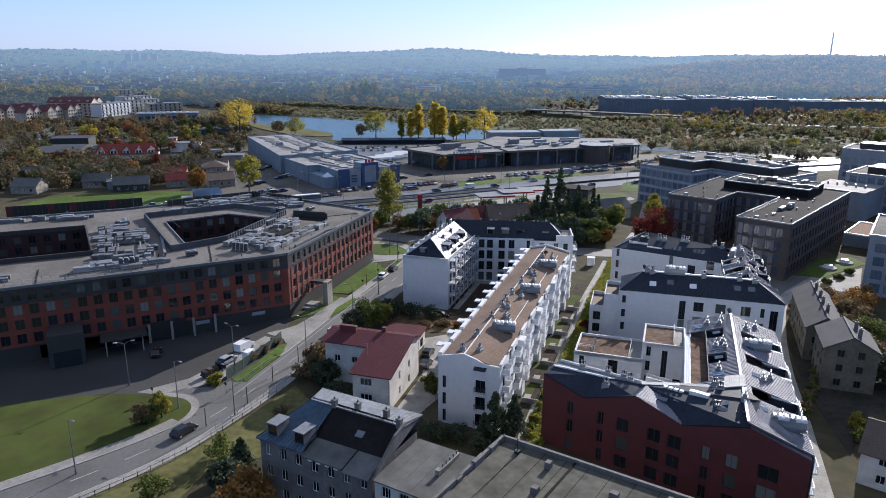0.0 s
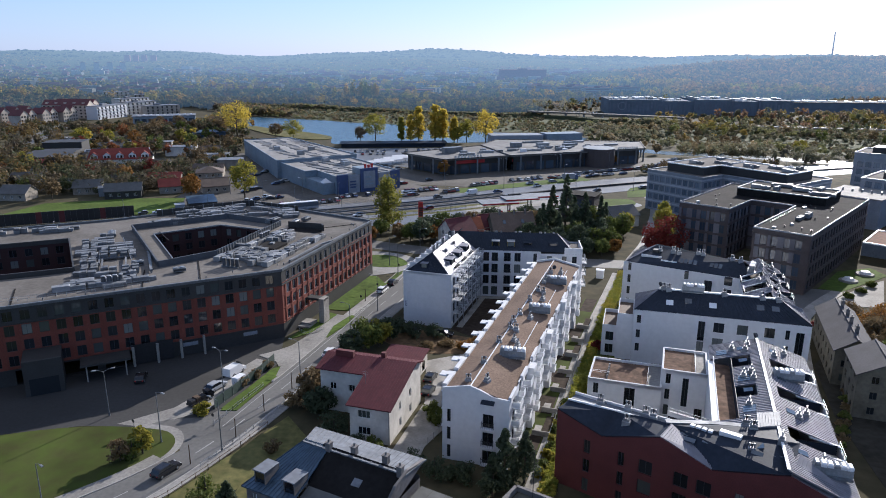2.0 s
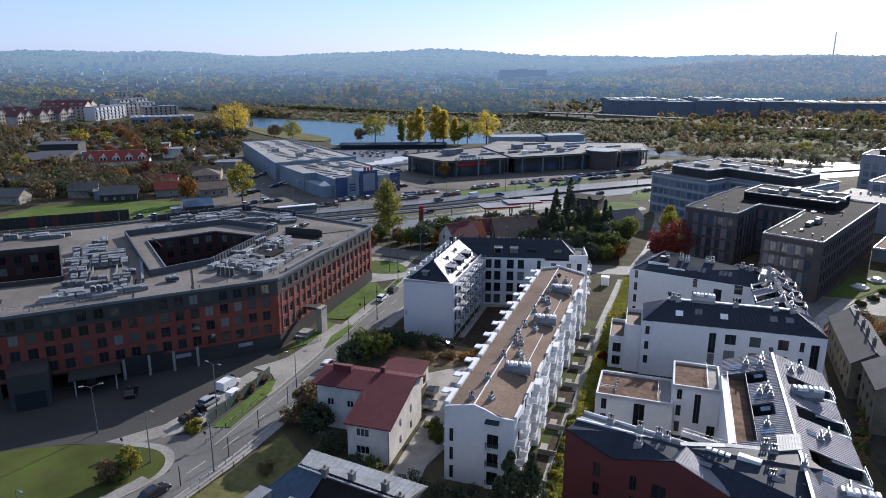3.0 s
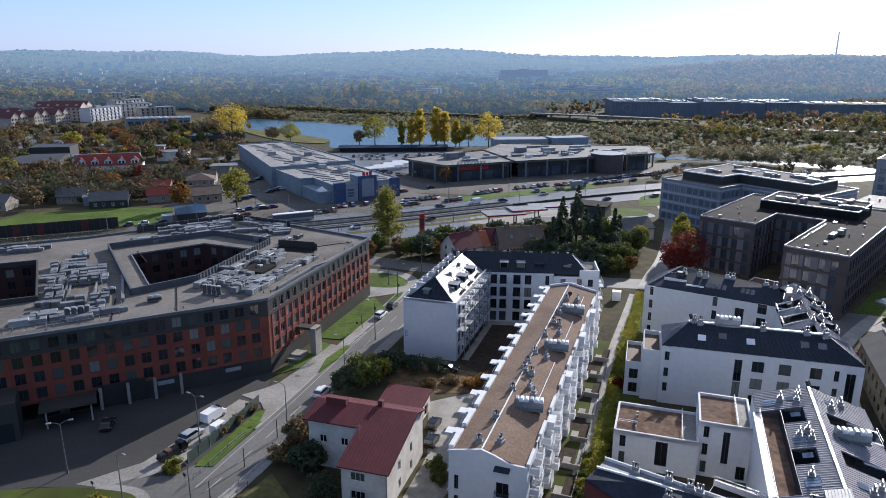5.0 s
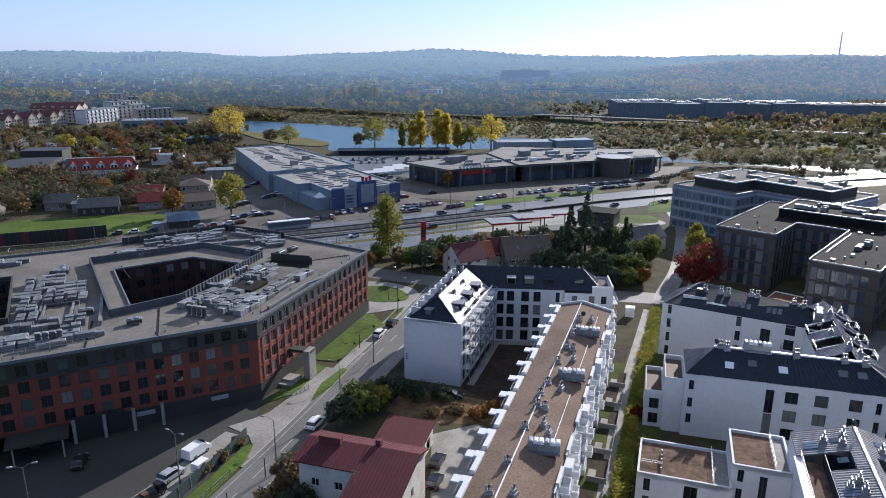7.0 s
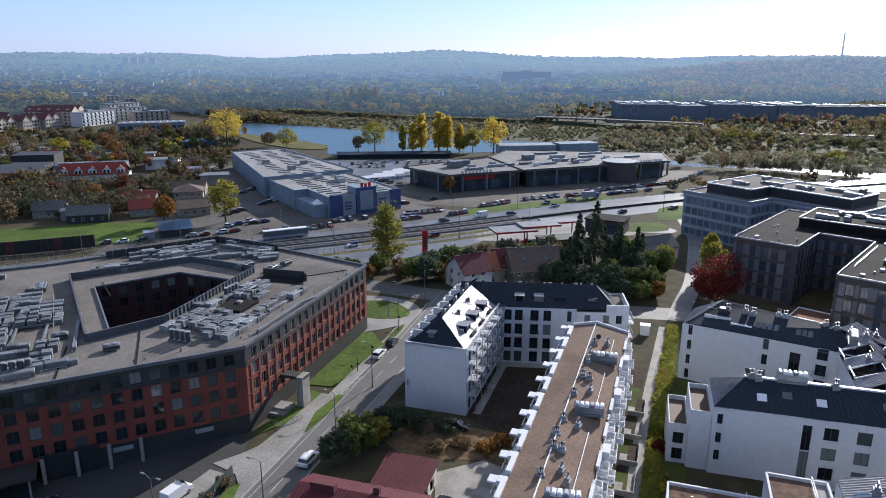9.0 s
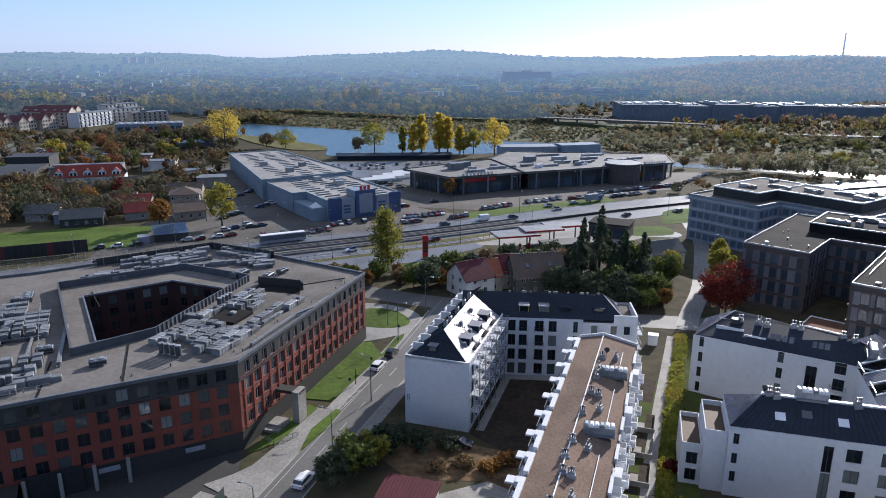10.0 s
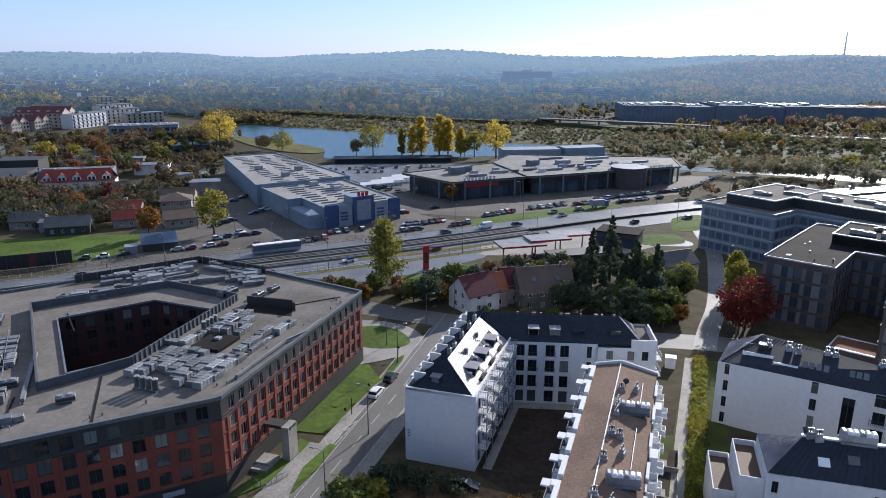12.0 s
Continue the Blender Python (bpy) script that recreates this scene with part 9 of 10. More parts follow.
car(grid(4.0, 131.5, 0.07, 70), "dark car on the driveway", BLACK_PAINT, 4.1)
car(grid(1.0, 161.8, 0.06, -20), "black car parked below the blank end wall", BLACK_PAINT, 4.2)
car(grid(8.4, 159.4, 0.06, -20), "black car parked below the blank end wall", BLACK_PAINT, 4.4)
car(grid(-52, 139.5, 0.05, 100), "dark car in the shaded yard", BLACK_PAINT, 4.2)
# trucks by the fence
van(grid(-34.4, 141.6, 0.04, 62), "white panel van parked by the fence", WHITE_PAINT, 4.7, 2.0)
BT = thing("box_trailer", "small white box trailer by the fence", "trailer", grid(-32.4, 136.6, 0.04, 62) @ Matrix.Scale(0.66, 4))
part("box", Shape().soft(-1.8, -1.1, 0.7, 1.8, 1.1, 2.9), WHITE_METAL, BT)
wheels(BT, (-0.8, 0.6), 2.2, 0.36)
car(grid(-36.4, 135.2, 0.04, 62), "silver estate car parked by the fence", mat("silver_car_paint", (0.5, 0.52, 0.55), (0.45, 0.47, 0.5), 1, 0.25, metal=0.3, stain=0.1), 4.5)
TR = thing("tow_truck", "dark flatbed lorry with brown crates", "lorry", grid(-38.0, 129.6, 0.04, 55) @ Matrix.Scale(0.72, 4))
part("chassis", Shape().box(-3.2, -1.1, 0.6, 2.0, 1.1, 1.0), BLACK_METAL, TR)
part("cab", body_shell(2.0, 2.2, [(2.0, 0.6), (2.0, 2.6), (3.3, 2.6), (3.8, 1.6), (3.8, 0.6)]), BLACK_PAINT, TR)
for i in range(3):
    part("crate", Shape().soft(-3.0 + i * 1.6, -0.9, 1.0, -1.6 + i * 1.6, 0.9, 1.9 + 0.2 * (i % 2)), WOOD_DARK if i % 2 else BLACK_METAL, TR)
wheels(TR, (-2.2, 2.8), 2.2, 0.45)
# car parks and traffic on the avenue
C0 = car(grid(-60, 318, 0.05, 30), "parked car on the sunny car park", near=False)
C1 = car(grid(-56, 320, 0.05, 30), "small parked car on the sunny car park", None, 3.9, 1.52, near=False)
rg = random.Random(3)


def park(x0, y0, x1, y1, n, ang, fill=0.8, z=0.05):
    for i in range(n):
        if rg.random() < fill:
            k = (i + rg.uniform(-0.12, 0.12)) / max(1, n - 1)
            copy_thing(C0 if rg.random() < 0.6 else C1, grid(x0 + (x1 - x0) * k, y0 + (y1 - y0) * k, z, ang + rg.choice((0, 180)) + rg.uniform(-3, 3)))


park(-78, 298, -64, 305, 4, 20, 1)
park(-68, 313, -62, 321, 4, 20, 0.9)
park(-52, 304, -43, 308, 4, 110, 0.8)
park(-36, 309, -30, 312, 3, 110, 1)
park(-29, 320, -17, 325, 5, 110, 0.8)
park(-76, 330, -58, 366, 10, 30, 0.5)
park(-84, 362, -74, 396, 10, 30, 0.6)
park(-1, 322, 4, 324, 3, 20, 1)
park(0, 332, 3, 333, 2, 20, 1)
park(7, 334, 14, 338, 4, 110, 1)
park(18, 330, 24, 334, 4, 100, 1)
park(-6, 350, 12, 362, 8, 20, 0.7)
park(33, 347, 45, 354, 6, 105, 0.9)
park(54, 359, 70, 367, 5, 110, 0.9)
park(60, 350, 74, 356, 2, 20, 1)
park(76, 367, 90, 373, 5, 20, 0.8)
park(88, 378, 112, 388, 9, 20, 0.9)
park(96, 371, 110, 377, 4, 20, 0.9)
park(116, 390, 136, 398, 8, 20, 0.9)
park(118, 380, 132, 386, 4, 20, 0.8)
park(138, 398, 165, 430, 12, 40, 0.85)
park(-4, 400, -22, 418, 8, 30, 0.7)
park(-44, 470, 20, 480, 18, 95, 0.7)
park(-40, 458, 30, 468, 17, 95, 0.5)
park(-104.6, 289.2, -94, 292.4, 3, 20, 1)
for k, x, a in ((-8.4, 4, 0), (-11.6, 8, 0), (-10, 13, 0), (10, 16, 180), (13, 19, 180), (10, 24, 180), (9.5, 29, 180), (-10, 31, 0), (-8.4, 35, 0), (-13, 38, 0), (10, 40, 180), (13, 43, 180), (-10, 46, 0), (10, 49, 180), (-12, 52, 0)):
    ln = offset(AV, k)
    p, q = ln[x], ln[x + 1]
    copy_thing(C0 if x % 2 else C1, grid(p[0], p[1], 0.05, math.degrees(math.atan2(q[1] - p[1], q[0] - p[0])) + a))
van(grid(30, 325.5, 0.05, 205), "pale delivery van on the avenue", WHITE_PAINT)
BU = thing("bus", "long pale city bus on the avenue", "bus", grid(-44, 295.5, 0.05, 23))
part("body", Shape().soft(-8, -1.25, 0.4, 8, 1.25, 3.1, 0.15), GLASS_BLUE, BU)
part("roof", Shape().soft(-7.9, -1.2, 3.05, 7.9, 1.2, 3.3, 0.1), WHITE_METAL, BU)
part("skirt", Shape().box(-8.03, -1.28, 0.38, 8.03, 1.28, 1.3), CLAD_LIGHT, BU)
wheels(BU, (-5, 0.6, 5.4), 2.5, 0.48)
TK = thing("lorry", "pale box lorry in the car park", "lorry", grid(84, 361, 0.05, 22))
part("box", Shape().soft(-4, -1.2, 1.0, 2.2, 1.2, 3.6, 0.06), CLAD_LIGHT, TK)
part("cab", body_shell(2.0, 2.3, [(2.4, 0.6), (2.4, 2.8), (3.9, 2.8), (4.3, 1.7), (4.3, 0.6)]), BLUE_PAINT, TK)
wheels(TK, (-2.6, 3.2), 2.3, 0.5)


# ---- street furniture ----
def lamp(m, h=9.0, arm=1.8, double=False):
    ob = thing("street_lamp", "slim grey street lamp with curved arm", "street lamp", m, "street lamps")
    part("pole", Shape().rod((0, 0, 0), (0, 0, 0.8), 0.17, 0.13, 8).rod((0, 0, 0.8), (0, 0, h), 0.11, 0.06, 8), GALV_DARK, ob)
    for sd in ((-1, 1) if double else (1,)):
        part("arm", Shape().rod((0, 0, h - 0.05), (sd * arm * 0.5, 0, h + 0.35), 0.04).rod((sd * arm * 0.5, 0, h + 0.35), (sd * arm, 0, h + 0.4), 0.04), GALV_DARK, ob)
        part("lamp_head", Shape().soft(sd * arm - 0.35, -0.16, h + 0.34, sd * arm + 0.35, 0.16, h + 0.5, 0.05), GALV, ob)
    return ob


LP = lamp(grid(-40.4, 116.2, 0, -35))
L2 = lamp(grid(-34.6, 133.5, 0, 150), 8.5, 1.5, True)
for x, y, a in ((-49.4, 96.4, -40), (-29.8, 113.0, 150), (-20.5, 136.0, 160), (-12.4, 156.0, 160), (-7.2, 176.0, 160), (-2.4, 205.0, -20), (4.4, 224, -20), (-5, 214.6, -20), (84, 232, 0), (12, 236, 160), (99, 262, 170)):
    copy_thing(LP, grid(x, y, 0, a))
for x, y, a in ((-52.5, 125.6, 20),):
    copy_thing(L2, grid(x, y, 0, a))
for i in range(4, len(AV) - 4, 4):
    p = offset(AV, -16.2)[i]
    copy_thing(LP, grid(p[0], p[1], 0, 290))
    p = offset(AV, 16.2)[i + 2]
    copy_thing(LP, grid(p[0], p[1], 0, 110))
for x, y in ((-62, 314), (-46, 322), (-80, 330), (20, 366), (52, 378), (84, 392), (116, 402), (-10, 350)):
    copy_thing(L2, grid(x, y, 0, 20))
for x, y in ((-11.6, 181.0), (-7.8, 190.6), (-2.2, 208.4), (-33.2, 121.0), (-46.0, 119.6)):
    b = thing("road_sign", "small dark sign on a thin post", "sign", grid(x, y, 0, -30), "road signs")
    part("post", Shape().rod((0, 0, 0), (0, 0, 2.4), 0.03), GALV, b)
    part("plate", Shape().rod((0, -0.03, 2.2), (0, 0.0, 2.2), 0.32, 0.32, 12), BLACK_METAL, b)
for x, y in ((-22.0, 134.6), (-25.6, 126.0), (-28.6, 117.4), (-33.8, 109.6), (-10.6, 183)):
    b = thing("utility_pole", "dark wooden utility post by the street", "post", grid(x, y, 0, 0), "posts")
    part("post", Shape().rod((0, 0, 0), (0, 0, 3.4), 0.1, 0.08), WOOD_DARK, b)
ch = thing("chimney_stack", "tall slim red and white power plant chimney", "chimney", grid(1236, 2040, 0, 0))
for i in range(5):
    part("band", Shape().rod((0, 0, 30 + i * 20), (0, 0, 50 + i * 20), 2.8 - i * 0.25, 2.55 - i * 0.25, 12), FAR_WALL if i % 2 else FAR_ROOF, ch)


def fence(pts, h, step, panel_mat, post_mat, label, z=0.05, gap=0.06):
    ob = thing("fence", label, "fence")
    for a, b in zip(pts, pts[1:]):
        A, B = Vector(a), Vector(b)
        L = (B - A).length
        n = max(1, round(L / step))
        for i in range(n):
            p, q = A.lerp(B, i / n), A.lerp(B, (i + 1) / n)
            d = (q - p).normalized() * gap
            part("panel", Shape().bar((p.x + d.x, p.y + d.y, z + 0.1), (q.x - d.x, q.y - d.y, z + 0.1), 0.06, h - 0.1), panel_mat, ob)
            part("post", Shape().box(p.x - 0.06, p.y - 0.06, z - 0.05, p.x + 0.06, p.y + 0.06, z + h + 0.08), post_mat, ob)
    return ob


fence([(-34.6, 127.2), (-31.5, 134.6), (-28.9, 141.4), (-27.4, 146.6)], 2.0, 2.5, GREEN_PANEL, GALV_DARK, "dark green panel fence along the yard")


def picket(pts, h, step, m, label, mid=2):
    ob = thing("fence", label, "fence")
    for a, b in zip(pts, pts[1:]):
        A, B = Vector(a), Vector(b)
        n = max(1, round((B - A).length / step))
        for i in range(n + 1):
            p = A.lerp(B, i / n)
            part("post", Shape().box(p.x - 0.04, p.y - 0.04, 0, p.x + 0.04, p.y + 0.04, h), m, ob)
        for j in range(mid):
            part("rail", Shape().bar((*a, h * (j + 0.6) / mid), (*b, h * (j + 0.6) / mid), 0.04, 0.06), m, ob)


picket(offset(KR, 2.3)[2:22:3], 1.1, 2.2, WOOD_DARK, "dark post fence beside the pavement")
picket(offset(KR, 0.7)[14:26:3], 1.0, 2.0, GALV, "grey pedestrian guard rail at the bend")
picket(offset(KL, -0.7)[21:28:2], 1.0, 2.0, GALV, "grey pedestrian guard rail by the fence")
picket([tuple(p) for p in offset(AV, -15.8)[10:34:4]], 1.5, 3.0, GALV, "long grey guard rail along the avenue")
picket([(-152, 259.5), (-138, 264.4), (-125, 269.6), (-111, 276), (-97, 283.6), (-84, 290)], 1.9, 2.2, GALV_DARK, "dark mesh fence between meadow and avenue", 4)
picket([tuple(p) for p in offset(AV, 15.4)[12:36:4]], 1.9, 2.4, GALV_DARK, "dark tramway rail fence in the avenue")
picket([(-19.3, 163.8), (-22.8, 160.8), (-24.6, 162.8)], 1.1, 0.9, GALV, "grey steps railing by the portal")
picket([(12.6, 149.4), (17.2, 144.8), (9.4, 127.4)], 1.5, 2.2, WOOD_DARK, "curved dark fence round the driveway", 3)
picket([(3.3, 113.4), (6.3, 118.2), (9.2, 126.8)], 1.4, 2.0, CONCRETE, "pale concrete wall posts by the driveway", 3)
for i, (x, y, a, k) in enumerate(((-46.4, 115.4, 10, 0.8),)):
    b = thing("boulder", "small grey boulder on the lawn", "boulder", grid(x, y, 0.1, a))
    bm = bmesh.new()
    bmesh.ops.create_icosphere(bm, subdivisions=2, radius=k)
    for v in bm.verts:
        v.co = v.co * (0.8 + 0.4 * noise.noise(v.co * 1.3 + Vector((i, 0, 0))))
        v.co.z *= 0.6
    me = bpy.data.meshes.new("stone")
    bm.to_mesh(me)
    bm.free()
    me.materials.append(CONCRETE)
    part("stone", me, None, b)

# ---- trees near the street and gardens ----
T = tree
T(-6.2, 259, "poplar", "olive", 19.5, 11.5, seed=1, place="beside the avenue")
T(-8.6, 255, "bush", "yellow", 5, 4, place="under the poplar")
T(-3.0, 256, "bush", "orange", 4, 4, place="under the poplar")
T(81.5, 220, "broad", "red", 14, 15, seed=2, place="beside the side road")
T(78.6, 217.5, "broad", "red", 10.5, 11, seed=3, place="beside the side road")
T(87, 236, "broad", "lime", 13, 8, place="behind the red tree")
T(89, 243, "poplar", "lime", 13, 6, place="behind the red tree")
for x, y, h, w in ((56.5, 250, 22, 9.5), (62.5, 247, 16, 8), (50.5, 248, 14, 7.5), (67, 243, 15.5, 7), (46, 244, 11, 7), (58, 241, 13, 8), (70.5, 249, 12, 6), (52, 240, 10, 7), (62, 238, 11, 7)):
    T(x, y, "conifer", "dark", h, w, place="among gardens")
for x, y, c, h, w, f in ((5.5, 240, "dark", 9, 8, "broad"), (1.5, 243, "green", 7, 7, "broad"), (8.5, 243, "orange", 6, 6, "broad"), (-2, 246, "brown", 5, 6, "broad"), (41, 241, "green", 8, 7, "broad"), (38, 246, "green", 9, 8, "broad"), (69, 240, "green", 9, 7, "broad"), (64, 231, "dark", 8, 7, "broad"), (67, 225, "orange", 5, 5, "broad"), (61, 229, "green", 8, 7, "broad"), (56, 233, "green", 9, 8, "broad"), (49, 231, "dark", 8, 7, "broad"), (62, 222, "green", 6, 5, "broad"), (57, 223, "dark", 6, 6, "broad"), (52, 224, "dark", 5, 5, "broad"), (74, 240, "green", 10, 7, "broad"), (44, 233, "dark", 8, 7, "broad"), (78, 250, "lime", 8, 7, "broad"), (33, 250, "dark", 8, 7, "broad"), (27, 252, "brown", 7, 7, "broad"), (19, 252, "green", 7, 6, "broad"), (47.5, 214, "lime", 4.6, 4.8, "bush"), (36, 226, "green", 5, 5, "bush"), (30, 228, "brown", 4, 5, "bush"), (20, 231, "green", 4, 4, "bush"), (-12, 244, "orange", 5, 5, "broad"), (-17, 248, "lime", 6, 6, "broad"), (-22, 252, "brown", 5, 5, "broad")):
    T(x, y, f, c, h, w, place="among the gardens")
for x, y, c, h, w, f in ((7, 247, "dark", 8, 8, "broad"), (13, 250, "green", 9, 8, "broad"), (18, 247, "dark", 9, 7, "broad"), (24, 258, "brown", 7, 7, "broad"), (31, 257, "dark", 9, 8, "broad"), (38, 256, "green", 8, 8, "broad"), (44, 258, "dark", 10, 8, "broad"), (45, 250, "brown", 9, 8, "broad"), (70, 262, "green", 8, 8, "broad"), (62, 260, "dark", 12, 7, "conifer"), (34, 240, "brown", 7, 7, "broad"), (40, 234, "dark", 9, 8, "broad"), (46, 238, "dark", 14, 7, "conifer"), (53, 256, "dark", 17, 8, "conifer"), (10, 256, "dark", 6, 7, "bush"), (56, 228, "dark", 9, 8, "broad"), (50, 226, "dark", 7, 7, "broad"), (62, 244, "dark", 16, 8, "conifer"), (66, 238, "dark", 9, 8, "broad"), (0, 250, "dark", 5, 6, "bush"), (-9, 250, "green", 6, 7, "broad"), (75, 245, "dark", 8, 7, "broad"), (67, 229, "green", 8, 7, "broad")):
    T(x, y, f, c, h, w, place="among the dark gardens")
# by the red-roofed house and the earth plot
for x, y, c, h, w, f in ((-8.6, 151.5, "green", 7.5, 8, "broad"), (-6.0, 153.6, "lime", 6.6, 6, "broad"), (-11.5, 148.5, "dark", 6, 6, "broad"), (-4, 157.5, "dark", 5, 6, "broad"), (1.5, 158.6, "dark", 4.6, 6, "bush"), (6.0, 158, "dark", 4, 5, "bush"), (-1.8, 161.5, "dark", 4, 5, "bush"), (-17.6, 131.5, "brown", 5.5, 6, "broad"), (-19.6, 127.4, "brown", 4.6, 5, "bush"), (-15.6, 124, "dark", 5, 6, "broad"), (-12.4, 118, "dark", 4, 6, "bush"), (-8.4, 112.5, "dark", 3.4, 4, "bush"), (-5.4, 111.4, "green", 4, 3, "bush"), (-14.8, 137.2, "dark", 5, 5, "bush"), (4.6, 124.2, "green", 2.2, 4, "bush"), (4.9, 120.5, "green", 1.8, 3, "bush"), (0.4, 106.2, "dark", 4, 5, "bush"), (4, 104, "dark", 4.5, 5, "bush"), (8, 103, "dark", 4, 5, "bush"), (12.5, 151.5, "orange", 2.2, 4, "bush"), (15.5, 153.5, "orange", 2.6, 4, "bush"), (8.6, 153.5, "brown", 2.0, 4, "bush"), (19.5, 154.5, "brown", 1.8, 4, "bush"), (4.2, 152.5, "brown", 1.6, 3, "bush")):
    T(x, y, f, c, h, w, place="beside the gardens", z=-0.02)
T(14.2, 101.5, "conifer", "dark", 9.5, 6.5, seed=1, place="in front of the long white block")
T(17.4, 102.4, "conifer", "dark", 8.5, 6, seed=2, place="in front of the long white block")
T(12.2, 99.2, "conifer", "dark", 7, 5, seed=3, place="in front of the long white block")
for x, y, c, h, w in ((-45.0, 111.0, "brown", 4.4, 3.6), (-43.4, 111.8, "green", 4.0, 3.4), (-42.2, 112.8, "lime", 6.0, 3.6)):
    T(x, y, "bush", c, h, w, 1.0, place="on the lawn")
T(-36.4, 125.6, "bush", "lime", 2.4, 3.4, place="at the yard entrance")
for x, y in ((-29.8, 139.6), (-31.6, 136.0), (-28.4, 144)):
    T(x, y, "bush", "brown", 1.9, 2.6, place="behind the green fence")
for x, y, c, h, w, f in ((-28.6, 99.6, "green", 5, 6, "bush"), (-25.0, 97.0, "dark", 5, 5, "conifer"), (-21.6, 112.5, "brown", 2.4, 3, "bush"), (-21.4, 84.5, "orange", 7.5, 8, "broad"), (-25.6, 90.6, "dark", 5, 6, "broad"), (-36, 90, "green", 4, 5, "bush")):
    T(x, y, f, c, h, w, place="on the slope below the street", z=-0.02)
# hedge and shrubs along the footpath
for x, y, c, h, w in ((34.6, 131.6, "lime", 1.2, 2.6), (37.8, 139.8, "yellow", 0.9, 2.0), (38.9, 141.6, "lime", 1.5, 2.6), (46.4, 161.0, "lime", 0.8, 2.2), (49.9, 170.0, "green", 1.1, 2.4), (53.4, 177.4, "lime", 0.7, 1.8)):
    T(x, y, "bush", c, h, w, 0.6, place="along the footpath")
for i in range(10):
    T(20 + i * 1.0, 104 + i * 2.4, "bush", ("lime", "green")[i % 2], 1.4, 2.2, 0.6, place="along the footpath")
T(41.2, 150.5, "bush", "red", 2.2, 2.6, place="along the footpath")
for i in range(8):
    T(83.6 + i * 1.2 - 14 + i * 0.6, 122 + i * 2.6 - 14, "bush", ("green", "brown")[i % 2], 2.0, 2.4, 0.6, place="along the lane")
for x, y, c, h, w, f in ((96, 150, "orange", 7, 9, "broad"), (101, 146, "brown", 8, 10, "broad"), (106, 152, "orange", 8, 10, "broad"), (94, 141, "brown", 7, 9, "broad"), (99, 136, "green", 7, 9, "broad"), (92, 128, "brown", 7, 8, "broad"), (97, 160, "red", 3.5, 4, "bush"), (104, 162, "brown", 6, 8, "broad"), (112, 158, "orange", 7, 8, "broad"), (92, 118, "dark", 7, 8, "broad"), (76.5, 104, "lime", 3.4, 3.4, "bush"), (74, 100, "green", 3, 3, "bush"), (96, 124, "brown", 7, 8, "broad"), (57.6, 82.0, "lime", 3, 3, "bush"), (44, 77, "lime", 4.5, 5, "broad"), (129, 212, "brown", 5, 5, "broad"), (117, 180.5, "green", 1.6, 3, "bush"), (123, 184.5, "green", 1.6, 3, "bush"), (129, 189, "green", 1.6, 3, "bush")):
    T(x, y, f, c, h, w, place="behind the old houses")
# trees by the shops and lake
for x, y, f, c, h, w in ((-71.5, 321, "broad", "lime", 17, 13), (-94, 318, "broad", "orange", 12, 9), (-132, 571, "broad", "yellow", 26, 27), (-22, 531, "broad", "lime", 21, 19), (10, 529, "poplar", "yellow", 25, 10), (22, 530, "poplar", "yellow", 26, 11), (28, 533, "poplar", "yellow", 23, 10), (4, 528, "poplar", "yellow", 19, 8), (-3, 527, "poplar", "lime", 18, 6), (36, 528, "poplar", "yellow", 18, 8), (45, 525, "broad", "lime", 17, 12), (58, 515, "broad", "yellow", 26, 20), (38, 522, "broad", "lime", 12, 10), (-33, 530, "broad", "brown", 11, 9), (-86, 556, "broad", "lime", 14, 18), (-100, 560, "broad", "brown", 11, 12), (20, 376, "broad", "orange", 9, 6), (121, 412, "broad", "orange", 6, 5)):
    T(x, y, f, c, h, w, place="by the shops and lake")
rg = random.Random(21)
COL = ["brown", "brown", "green", "lime", "brown", "brown", "green", "brown", "yellow", "green", "dark", "brown", "orange", "brown", "brown", "green", "lime", "red"]
n = 0
while n < 95:
    x, y = rg.uniform(-330, -62), rg.uniform(308, 640)
    if y > 470 and x > -130 or y < 330 and x > -95 or -150 < x < -95 and 288 < y < 324 or -90 < x < -40 and y < 470:
        continue
    if -300 < x < -235 and 430 < y < 700 or -212 < x < -146 and 396 < y < 448 or x < -260 and y < 400:
        continue
    if any(abs(x - a[0] - 6) < 9 and abs(y - a[1] - 5) < 8 for a in LEFT):
        continue
    c = rg.choice(COL)
    h = rg.uniform(6, 13)
    T(x, y, "conifer" if c == "dark" else "broad", c, h, h * rg.uniform(0.75, 1.0) * (0.6 if c == "dark" else 1), 0.6, place="among the far gardens")
    n += 1
for i in range(14):
    x = rg.uniform(150, 420)
    y = rg.uniform(300, 520)
    if y < 330 + (x - 150) * 0.3 + 60 and y > 300 + (x - 150) * 0.25:
        y += 90
    T(x, y, "broad", rg.choice(["brown", "green", "brown", "lime", "orange"]), rg.uniform(6, 12), rg.uniform(7, 11), 0.6, place="on the river flats")

grove("hedge", [tuple(p) for p in offset(PATH_R, 0.4)] + [tuple(p) for p in reversed(offset(PATH_R, 2.3))], 2600, 1.1, 1.6, palette("hedge_leaves", [(0.22, 0.24, 0.04), (0.32, 0.3, 0.05), (0.17, 0.21, 0.035), (0.36, 0.3, 0.05)], by="tone", trans=0.5, spec=0.15), "low yellow-green hedge of shrubs beside the footpath", 46, 0.17, 1, 1.0, "hedge")

